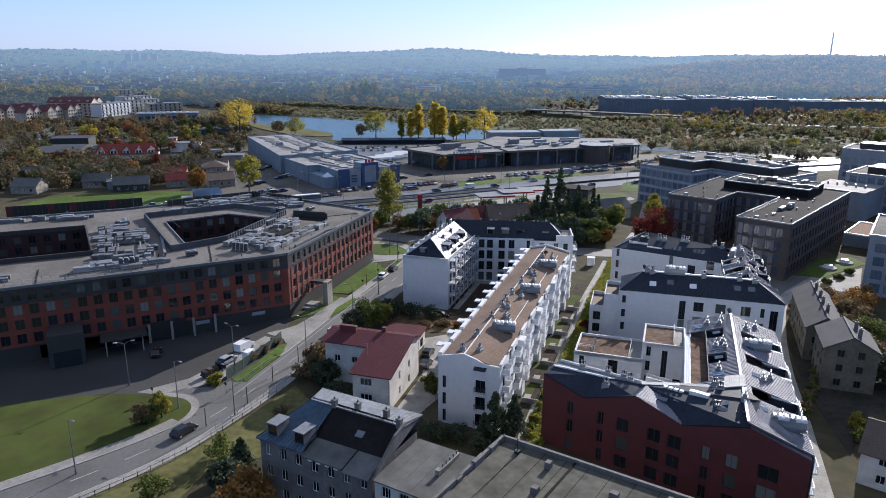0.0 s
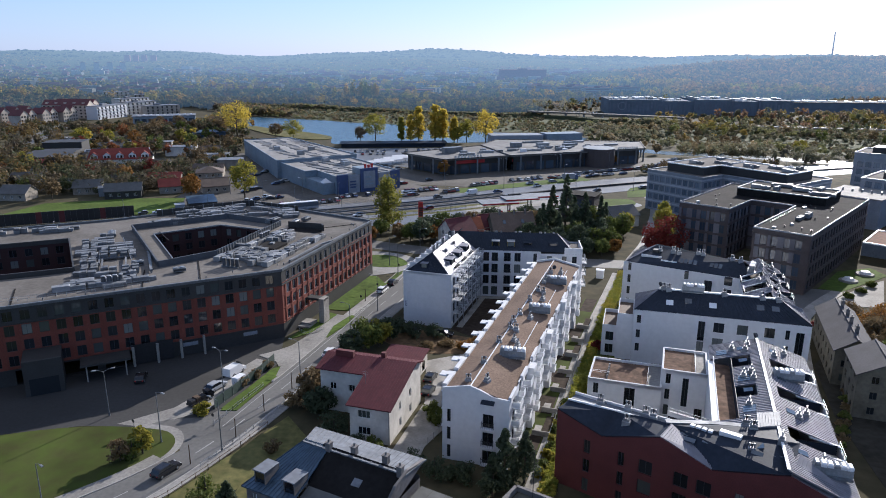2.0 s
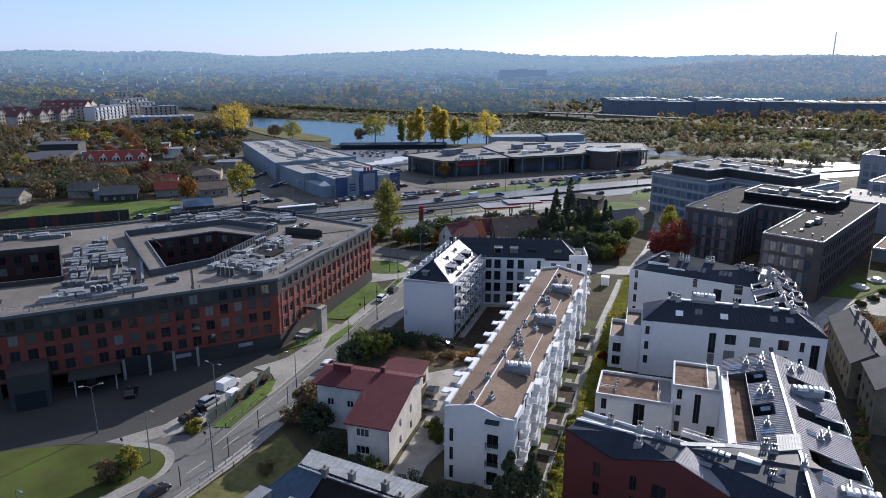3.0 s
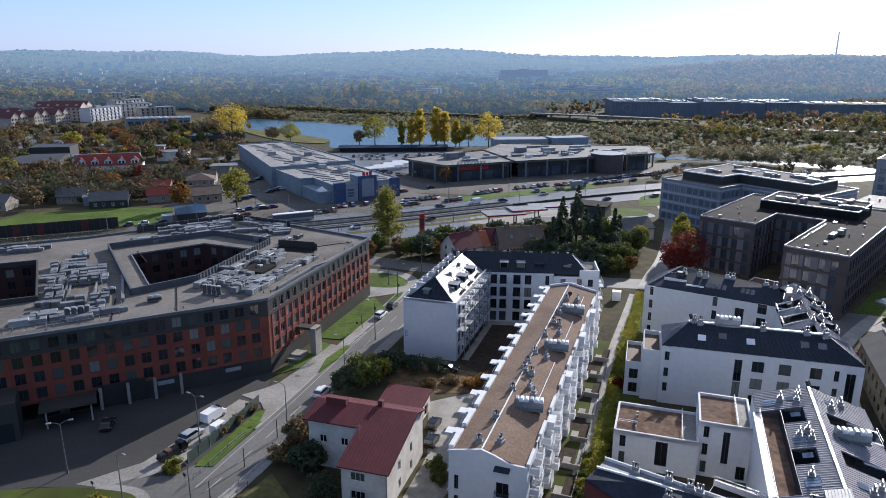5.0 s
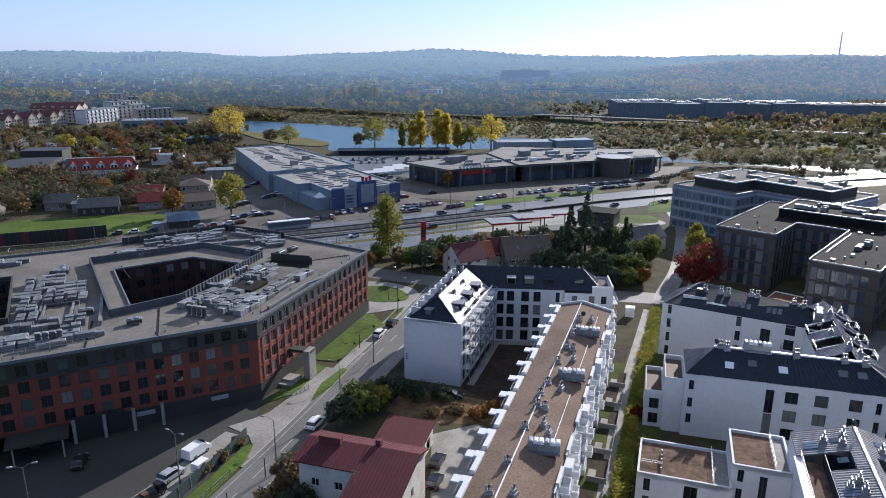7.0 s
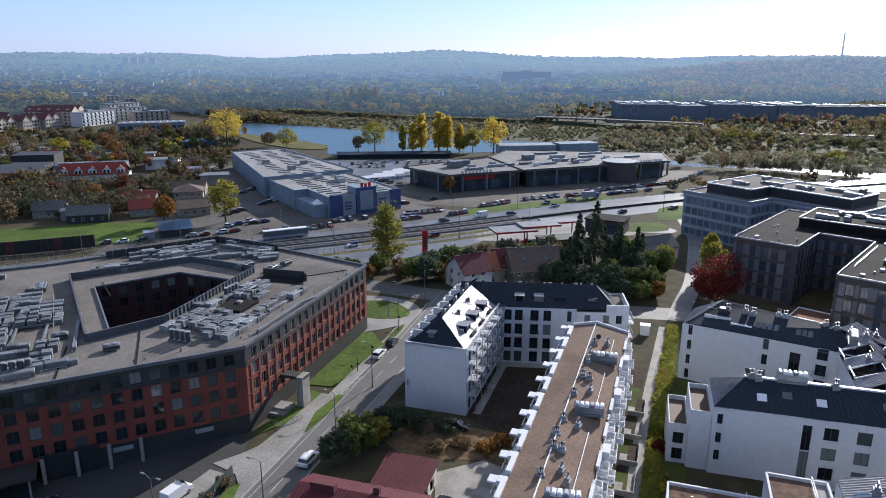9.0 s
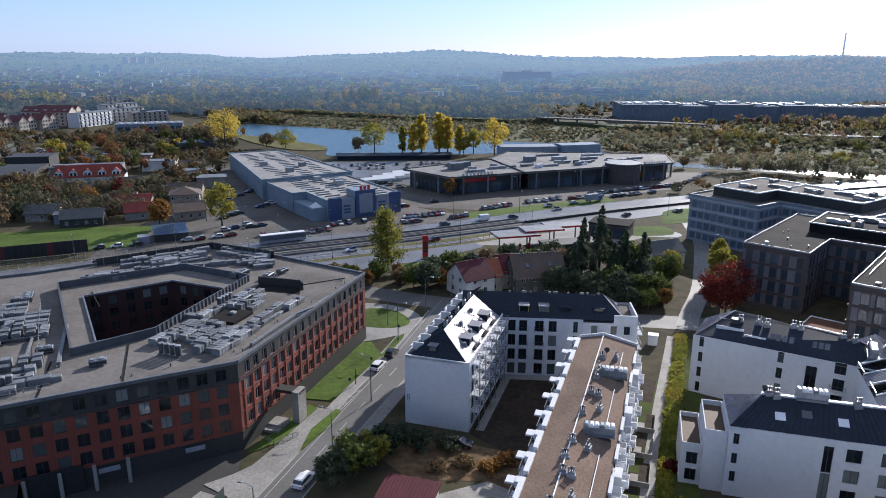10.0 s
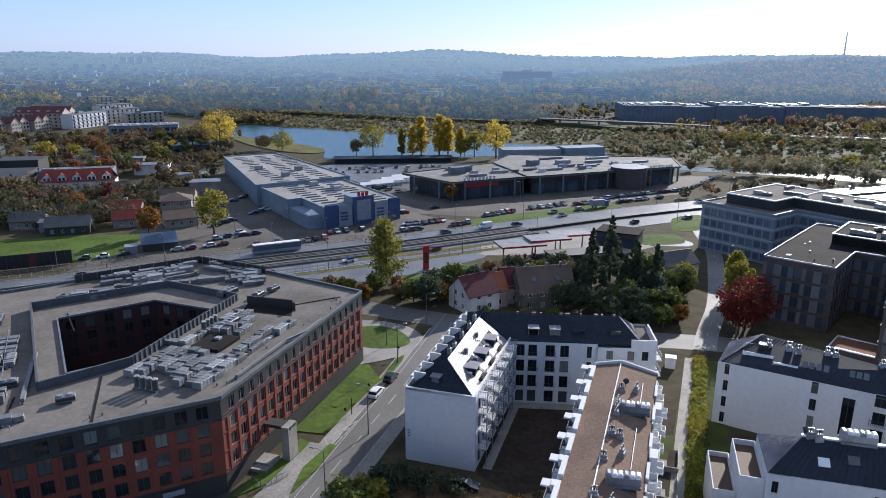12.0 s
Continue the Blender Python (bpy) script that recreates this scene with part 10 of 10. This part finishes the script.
# ---- far woods and town ----
BANKLINE = [(-420, 985), (-300, 945), (-183, 898), (-112, 855), (-10, 800), (101, 755), (152, 729), (231, 640), (264, 614), (311, 574), (345, 549), (620, 470)]
SHORE = [(-156, 752), (-114, 728), (-48, 686), (31, 618), (93, 592), (130, 580)]
sheet("meadow", SHORE[1:] + [(160, 640), (225, 636)] + [(x, y - 7) for x, y in reversed(BANKLINE[3:8])], 0.05, FLATS, "dry grey-green flats between lake and railway", "grass")
sheet("meadow", [(150, 604), (206, 500), (330, 420), (560, 462), (610, 462), (345, 540), (264, 604), (228, 632), (170, 634)], 0.045, FLATS, "dry grey-green flats along the river", "grass")
grove("shore_scrub", SHORE + [(160, 640), (225, 640)] + [p for p in reversed(BANKLINE[2:8])], 1500, 2.3, 4.5, SCRUB, "low brown scrub between lake and railway", 34, 0.8, 3, 0.6)
grove("railway_hedge", [(x, y - 7) for x, y in BANKLINE[2:11]] + [(x, y + 8) for x, y in reversed(BANKLINE[2:11])], 1200, 4.6, 6.0, SCRUB, "dense reddish brown bushes along the railway", 30, 1.0, 2, 0.8)
# FAR_ materials from here on carry the painted haze glow.
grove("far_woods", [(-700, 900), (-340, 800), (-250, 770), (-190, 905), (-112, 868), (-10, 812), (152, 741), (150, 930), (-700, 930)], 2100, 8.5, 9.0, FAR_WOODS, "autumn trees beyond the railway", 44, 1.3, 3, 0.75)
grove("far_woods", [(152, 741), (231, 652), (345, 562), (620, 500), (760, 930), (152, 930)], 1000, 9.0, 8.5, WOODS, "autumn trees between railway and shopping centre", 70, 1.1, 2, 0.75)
grove("lake_woods", [(-260, 640), (-160, 640), (-160, 760), (-112, 736), (-190, 890), (-250, 760)], 420, 7.5, 7.5, WOODS, "brown trees round the head of the lake", 60, 1.0, 2, 0.8)
grove("scrub", [(-170, 326), (-134, 328), (-96, 345), (-100, 420), (-190, 420)], 170, 7.5, 7.5, GARDEN, "brown half-bare trees round the small houses", 150, 0.4, 1, 0.7)
grove("scrub", [(-330, 308), (-150, 330), (-110, 345), (-100, 470), (-112, 560), (-160, 640), (-330, 640)], 760, 9.0, 9.0, GARDEN, "autumn trees between the gardens", 120, 0.72, 1, 0.8)
grove("scrub", [(130, 520), (176, 474), (330, 412), (560, 470), (480, 545), (300, 600), (200, 640), (150, 600)], 1000, 5.8, 6.8, SCRUB, "brown and olive trees along the river", 80, 0.7, 2.5, 0.3)
grove("river_trees", [(172, 440), (205, 432), (240, 412), (330, 384), (420, 378), (420, 386), (245, 424), (212, 438), (176, 452)], 170, 9, 7, SCRUB, "bare brown trees in front of the river", 120, 0.4, 1, 0.8)
grove("roadside_trees", [tuple(p) for p in offset(AV, -19)[46:58]] + [tuple(p) for p in reversed(offset(AV, -25)[46:58])], 70, 6.0, 5.5, GARDEN, "brown and olive trees along the far avenue", 120, 0.45, 1, 0.9)
grove("yellow_woods", [(200, 500), (345, 560), (620, 520), (700, 720), (240, 690)], 220, 9, 8, WOODS_GOLD, "scattered yellow-green trees by the railway", 110, 0.8, 1, 0.5)
grove("yellow_woods", [(-200, 920), (-20, 830), (150, 760), (240, 690), (260, 760), (150, 900), (-200, 930)], 130, 12, 10, FAR_GOLD, "yellow autumn trees beyond the railway", 110, 0.9, 1, 0.4)
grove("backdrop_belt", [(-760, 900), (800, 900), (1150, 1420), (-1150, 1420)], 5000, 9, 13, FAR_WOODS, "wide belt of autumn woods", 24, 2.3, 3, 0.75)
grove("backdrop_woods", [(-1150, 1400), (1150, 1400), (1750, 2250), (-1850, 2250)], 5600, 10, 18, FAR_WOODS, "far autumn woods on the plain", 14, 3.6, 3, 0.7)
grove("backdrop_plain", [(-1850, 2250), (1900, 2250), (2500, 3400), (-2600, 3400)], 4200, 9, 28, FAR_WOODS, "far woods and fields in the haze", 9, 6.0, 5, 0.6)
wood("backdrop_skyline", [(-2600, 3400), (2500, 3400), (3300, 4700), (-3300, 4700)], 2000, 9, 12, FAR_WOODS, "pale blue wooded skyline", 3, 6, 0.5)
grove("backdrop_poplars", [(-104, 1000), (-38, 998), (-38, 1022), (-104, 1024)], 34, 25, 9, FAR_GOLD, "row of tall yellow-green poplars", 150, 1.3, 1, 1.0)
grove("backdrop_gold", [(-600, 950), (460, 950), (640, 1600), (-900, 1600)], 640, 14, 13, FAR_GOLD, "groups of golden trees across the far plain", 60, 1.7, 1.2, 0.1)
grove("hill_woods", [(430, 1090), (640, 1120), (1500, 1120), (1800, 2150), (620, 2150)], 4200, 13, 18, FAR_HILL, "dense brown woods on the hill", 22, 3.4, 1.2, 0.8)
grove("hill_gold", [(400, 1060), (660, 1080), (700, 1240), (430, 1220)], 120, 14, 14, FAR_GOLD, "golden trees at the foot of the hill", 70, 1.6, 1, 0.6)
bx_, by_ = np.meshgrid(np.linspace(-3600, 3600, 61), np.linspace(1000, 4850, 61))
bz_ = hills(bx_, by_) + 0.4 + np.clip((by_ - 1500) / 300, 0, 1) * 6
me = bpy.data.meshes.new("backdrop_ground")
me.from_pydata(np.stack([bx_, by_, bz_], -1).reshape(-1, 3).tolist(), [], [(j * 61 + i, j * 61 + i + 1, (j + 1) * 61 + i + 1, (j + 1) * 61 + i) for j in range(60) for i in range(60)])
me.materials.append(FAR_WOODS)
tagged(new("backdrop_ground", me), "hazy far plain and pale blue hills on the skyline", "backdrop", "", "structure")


def far_house(s, r, x, y, a, L, W, h, flat):
    z = float(hills(np.array([x]), np.array([y]))[0]) - 0.5
    c, d = math.cos(a), math.sin(a)

    def g(p, q, k):
        return (x + p * c - q * d, y + p * d + q * c, z + k)

    v = [g(p, q, k) for k in (0, h) for p, q in ((0, 0), (L, 0), (L, W), (0, W))]
    s.add(v, [(0, 1, 5, 4), (1, 2, 6, 5), (2, 3, 7, 6), (3, 0, 4, 7), (4, 5, 6, 7)])
    if not flat:
        r.add([g(-0.4, -0.4, h), g(L + 0.4, -0.4, h), g(L + 0.4, W + 0.4, h), g(-0.4, W + 0.4, h), g(0, W / 2, h + W * 0.4), g(L, W / 2, h + W * 0.4)], [(0, 1, 5, 4), (2, 3, 4, 5), (1, 2, 5), (3, 0, 4)])


rg = random.Random(9)
walls, roofs = Shape(), Shape()
for i in range(560):
    y = 1120 + 1500 * rg.random()
    x = rg.uniform(-0.66, 0.5) * y
    if y < 2300 and x > 0.26 * y:
        continue
    k = 1 + (y - 800) / 4000
    flat = rg.random() < 0.22
    far_house(walls, roofs, x, y, rg.uniform(-0.5, 0.5), rg.uniform(10, 16) * k * (1.7 if flat else 1), 10 * k, (rg.uniform(8, 13) if flat else 6.5) * k, flat)
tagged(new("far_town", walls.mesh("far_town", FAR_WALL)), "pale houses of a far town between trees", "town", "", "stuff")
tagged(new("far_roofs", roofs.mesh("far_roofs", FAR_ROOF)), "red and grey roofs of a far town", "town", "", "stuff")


def slab_block(x, y, L, W, H, a, label, wall_mat=None, lv=3.0, roof_mat=None, glass=None):
    z = float(hills(np.array([x]), np.array([y]))[0])
    b = thing("apartment_tower" if H > 25 else "apartment_block", label, "apartment building", grid(x, y, z, a))
    part("wall", Shape().box(0, 0, -1, L, W, H), wall_mat or FAR_WALL, b)
    part("roof", Shape().box(-0.3, -0.3, H, L + 0.3, W + 0.3, H + 0.6).box(L * 0.4, W * 0.3, H + 0.6, L * 0.6, W * 0.7, H + 3), roof_mat or FAR_ROOF, b)
    for i in range(int(H / lv)):
        part("window_band", Shape().box(L * 0.06, -0.12, i * lv + 1.0, L * 0.94, -0.02, i * lv + 2.3), glass or FAR_ROOF, b)
    return b


for x in (-1050, -1006, -964, -923):
    slab_block(x, 2400, 16, 14, 32, 25, "white far tower block above the trees", FAR_WALL, 60)
for x in (-1250, -1213, -1176, -1135):
    slab_block(x, 3300, 24, 14, 32, 8, "pale far tower block in the haze", FAR_ROOF, 60)
for x, y in ((755, 4200), (834, 4210), (914, 4220), (977, 4200), (1535, 4000), (1599, 4010)):
    slab_block(x, y, 34, 14, 20, 8, "pale far tower block on the skyline", None, 60)


# estate to the west: gabled houses, a long red-roofed range and white terraces
def estate_house(x, y, a, W, D, eave, ridge, wall_mat, roof_mat, label, cols=3, side=0):
    """A far house whose gable looks to its own -y, with small windows on every floor, and side columns along its flank."""
    b = thing("estate_house", label, "apartment building", grid(x, y, 0, a), "estate houses")
    part("wall", Shape().box(0, 0, 0, W, D, eave).add([(0, 0, eave), (W, 0, eave), (W / 2, 0, ridge), (0, D, eave), (W, D, eave), (W / 2, D, ridge)], [(0, 1, 2), (5, 4, 3)]), wall_mat, b)
    part("roof", Shape().slab([(-0.5, -0.4, eave - 0.3), (W / 2, -0.4, ridge), (W / 2, D, ridge), (-0.5, D, eave - 0.3)], -0.3).slab([(W / 2, -0.4, ridge), (W + 0.5, -0.4, eave - 0.3), (W + 0.5, D, eave - 0.3), (W / 2, D, ridge)], -0.3), roof_mat, b)
    wins = Shape()
    for k in range(int(eave / 3.1)):
        for c in range(cols):
            wins.box((c + 0.5) * W / cols - 0.7, -0.12, k * 3.1 + 1.0, (c + 0.5) * W / cols + 0.7, -0.01, k * 3.1 + 2.5)
        for c in range(side):
            y0 = (c + 0.5) * D / side
            wins.box(-0.12, y0 - 0.9, k * 3.1 + 1.0, -0.01, y0 + 0.9, k * 3.1 + 2.5)
    tagged(part("window", wins, GLASS, b), kind="stuff")
    for c in range(side // 2):
        y0 = (c * 2 + 1) * D / side
        part("dormer", Shape().box(1.2, y0 - 1.3, eave, 4.0, y0 + 1.3, eave + 2.4), wall_mat, b)
    return b


CREAM = mat("cream_estate_render", (0.5, 0.44, 0.37), (0.4, 0.35, 0.3), 1.5, 0.9, big=0.2, stain=0.3)
ROSE = mat("brick_red_estate_tiles", (0.15, 0.05, 0.05), (0.11, 0.042, 0.042), 3, 0.8, big=0.2)
E0 = estate_house(-336, 648, 68, 9, 14, 9.3, 14, CREAM, ROSE, "cream gabled estate house with dark red roof")
for k in range(1, 6):
    copy_thing(E0, grid(-336 + k * 4.3 - (k % 2) * 3, 648 + k * 10.4, 0, 68))
for k in range(4):
    copy_thing(E0, grid(-372 + k * 5, 664 + k * 11, 0, 66))
estate_house(-313, 728, 84, 13, 46, 13.0, 17.5, CREAM, ROSE, "long cream estate range with dark red roof and dormers", 3, 10)
estate_house(-318, 752, 84, 12, 40, 12.5, 17.0, CREAM, ROSE, "long cream estate range behind another", 3, 0)


def terrace(x, y, a, n, floors, wall_mat, label, bay=5.2, D=13):
    """A far flat-roofed terrace with balconies floor by floor."""
    b = thing("estate_block", label, "apartment building", grid(x, y, 0, a))
    L, H = n * bay, floors * 3.1
    part("wall", Shape().box(0, 0, 0, L, D, H), wall_mat, b)
    part("roof", Shape().box(-0.3, -0.3, H, L + 0.3, D + 0.3, H + 0.5).box(L * 0.3, 4, H + 0.5, L * 0.45, 8, H + 2.4), TIN_GREY, b)
    wins, slabs = Shape(), Shape()
    for i in range(n):
        for k in range(floors):
            wins.box(i * bay + 0.7, -0.1, k * 3.1 + 0.6, i * bay + 2.3, -0.01, k * 3.1 + 2.6)
            if k:
                slabs.box(i * bay + 2.7, -1.1, k * 3.1, i * bay + 4.9, 0, k * 3.1 + 0.95)
    tagged(part("window", wins, GLASS, b), kind="stuff")
    tagged(part("balcony", slabs, wall_mat, b), kind="stuff")
    return b


terrace(-297, 712, 72, 8, 4, PLASTER, "white estate block with balconies")
terrace(-322, 832, 62, 8, 4, PLASTER_WARM, "stepped white estate terrace with balconies")
terrace(-290, 770, 58, 7, 4, PLASTER_WARM, "stepped white estate terrace with balconies")
terrace(-268, 762, 44, 7, 3, CREAM, "cream estate terrace with balconies")
terrace(-404, 990, 24, 6, 4, PLASTER_WARM, "far white block above trees")
terrace(-360, 980, 20, 4, 3, CREAM, "far cream block above trees")
b = thing("hall", "long low hall with pale flat roof by the estate", "hall", grid(-246, 662, 0, 16))
part("wall", Shape().box(0, 0, 0, 54, 22, 7), BLUE_GREY, b)
part("roof", Shape().box(-0.4, -0.4, 7, 54.4, 22.4, 7.5), TIN_GREY, b)
for k in range(9):
    part("window", Shape().box(2 + k * 5.8, -0.12, 2, 6.2 + k * 5.8, -0.01, 5), GLASS_BLUE, b)
    part("roof_light", Shape().soft(3 + k * 5.8, 6, 7.5, 5 + k * 5.8, 9, 8.4), WHITE_METAL, b)
solid("shed", Shape().box(0, 0, 0, 26, 8, 4).slab([(-0.4, -0.4, 4.1), (26.4, -0.4, 4.1), (26.4, 8.4, 5.2), (-0.4, 8.4, 5.2)], 0.2), TIN_BLUE, "low blue-roofed shed among trees", "shed", at=grid(-162, 556, 0, 14))
sheet("parking_lot", [(-267, 572), (-188, 540), (-180, 500), (-238, 512)], 0.037, DUSTY, "dusty car park among far gardens", "car park")
park(-250, 524, -190, 508, 14, 70, 0.7)
park(-252, 548, -196, 528, 13, 70, 0.6)
for x, y, L, D, H, m in ((-219, 446, 22, 16, 9.5, CLAD_GREY), (-214, 418, 24, 18, 7, CLAD_GREY)):
    solid("shed_hall", Shape().box(0, 0, 0, L, D, H).box(-0.3, -0.3, H, L + 0.3, D + 0.3, H + 0.4), m, "dark blank industrial hall among trees", "hall", at=grid(x, y, 0, 8))
# dark shopping centre beyond the railway
MALL = thing("shopping_centre", "long dark shopping centre with pale roof plant", "shop", grid(221, 770, 0, -7))
# Cladding colour is paled and blued in place of haze before it.
MALL_CLAD = mat("hazed_blue_cladding", (0.17, 0.205, 0.24), (0.135, 0.16, 0.19), 0.12, 0.9, big=0.03, spec=0.1)
MALL_RIB = mat("slate_cladding", (0.19, 0.21, 0.25), (0.155, 0.175, 0.21), 0.3, 0.9, spec=0.1)
x = 0.0
for L, H, dy in ((56, 16.2, 0), (34, 15.0, 1.5), (40, 16.6, 0.4), (28, 15.2, 2.0), (36, 16, 0.6)):
    part("wall", Shape().box(x, dy, 0, x + L, 60, H), MALL_CLAD, MALL)
    for i in range(int(L / 4)):
        part("facade_rib", Shape().box(x + i * 4 + 0.4, dy - 0.25, 1.5 + (i * 7 % 3), x + i * 4 + 2.0 + (i * 5 % 3) * 0.5, dy - 0.02, H - 1.2 - (i * 3 % 4)), MALL_RIB, MALL)
    for i in range(int(L / 7)):
        k = x + i * 7 + rg.uniform(0, 3)
        part("roof_plant", Shape().soft(k, dy + rg.uniform(4, 24), H, k + rg.uniform(2, 6), dy + rg.uniform(28, 40), H + rg.uniform(0.7, 2.4)), WHITE_METAL if i % 3 else GALV, MALL)
    x += L + 0.01
part("ring_sign", Shape().add([(14 + r_ * math.cos(i * math.pi / 14), -0.3, 9.5 + r_ * math.sin(i * math.pi / 14)) for r_ in (3.6, 4.2) for i in range(28)], [(i, (i + 1) % 28, 28 + (i + 1) % 28, 28 + i) for i in range(28)]), CLAD_LIGHT, MALL, "thin pale ring sign")
b = thing("depot_hall", "low dark hall with pale roof beside the shopping centre", "hall", grid(426, 790, 0, -7))
part("wall", Shape().box(0, 0, 0, 170, 40, 11.5), MALL_CLAD, b)
part("roof", Shape().box(-0.4, -0.4, 11.5, 170.4, 40.4, 12.1), BITUMEN, b)
for i in range(12):
    part("roof_plant", Shape().soft(i * 14 + rg.uniform(0, 4), 8, 12.1, i * 14 + rg.uniform(6, 11), rg.uniform(16, 26), 12.1 + rg.uniform(0.7, 1.6)), WHITE_METAL, b)
s = Shape()
for p, q in zip(BANKLINE, BANKLINE[1:]):
    s.bar((*p, 0), (*q, 0), 11, 3.0)
solid("railway_bank", s, FLATS, "long dark railway embankment", "embankment", "structure")
for k in (-6, 6):
    s = Shape()
    for p, q in zip(BANKLINE, BANKLINE[1:]):
        n_ = max(1, int(math.dist(p, q) / 40))
        for i in range(n_):
            c = Vector(p).lerp(Vector(q), (i + 0.5) / n_)
            s.rod((c.x, c.y + k, 0), (c.x, c.y + k, 9.5), 0.16, 0.12, 5).bar((c.x, c.y + k, 8.6), (c.x + 0.6, c.y + k * 0.2, 8.6), 0.12, 0.12)
    solid("catenary_mast", s, GALV_DARK, "grey railway masts along the embankment", "mast", "stuff")
# flyover and parked cars before the shopping centre
solid("viaduct", Shape().bar((128, 741, 5.2), (196, 704, 5.2), 9, 1.3).bar((196, 704, 5.2), (262, 660, 5.2), 9, 1.3), BITUMEN, "grey concrete road viaduct by the railway", "bridge", "structure")
solid("viaduct", Shape().bar((296, 592, 4), (460, 540, 4), 9, 1.0), PAVING, "pale concrete road viaduct far off", "bridge", "structure")
for i in range(9):
    k = i / 8
    c = Vector((130, 740)).lerp(Vector((260, 661)), k)
    solid("viaduct_pier", Shape().rod((c.x, c.y, 0), (c.x, c.y, 5.2), 1.1, 1.1, 8), CONCRETE, "concrete pier of the viaduct", "bridge pier", "structure")
for i in range(6):
    solid("viaduct_pier", Shape().rod((300 + i * 30, 590.7 - i * 9.5, 0), (300 + i * 30, 590.7 - i * 9.5, 4), 1.1, 1.1, 8), CONCRETE, "concrete pier of the far viaduct", "bridge pier", "structure")
park(158, 790, 214, 776, 16, 80, 0.9)
park(162, 806, 214, 793, 14, 80, 0.8)
solid("far_bridge", Shape().bar((-640, 1440, 5), (-434, 1469, 5), 12, 2).bar((-434, 1469, 5), (-250, 1500, 5), 12, 2), FAR_WALL, "long pale bridge crossing the plain", "bridge", "structure")
s = Shape()
for k in (0, 34):
    s.rod((-436 + k, 1468, 5), (-426 + k, 1468, 21), 1.2, 1.2, 5).rod((-416 + k, 1468, 5), (-426 + k, 1468, 21), 1.2, 1.2, 5)
solid("bridge_pylon", s, FAR_WALL, "pale triangular pylons of the far bridge", "bridge", "structure")
slab_block(228, 1700, 108, 40, 27, 0, "big pale blue hall above far woods", FAR_ROOF, 30)
slab_block(-40, 1125, 84, 30, 9, -4, "pale far hall among woods", None, 5)
for x, y in ((196, 1150), (238, 1122), (276, 1096), (206, 1206), (256, 1176), (312, 1150), (330, 1120)):
    slab_block(x, y, 40, 13, 14, -8, "grey far apartment row", None, 3.4)
for x, y, L in ((-313, 1215, 90), (-416, 1560, 50), (-725, 1370, 110), (-560, 1245, 70), (-480, 1240, 60), (-400, 1330, 120), (-150, 1300, 80)):
    slab_block(x, y, L, 26, 7, 4, "long low hall far among trees", None, 6)
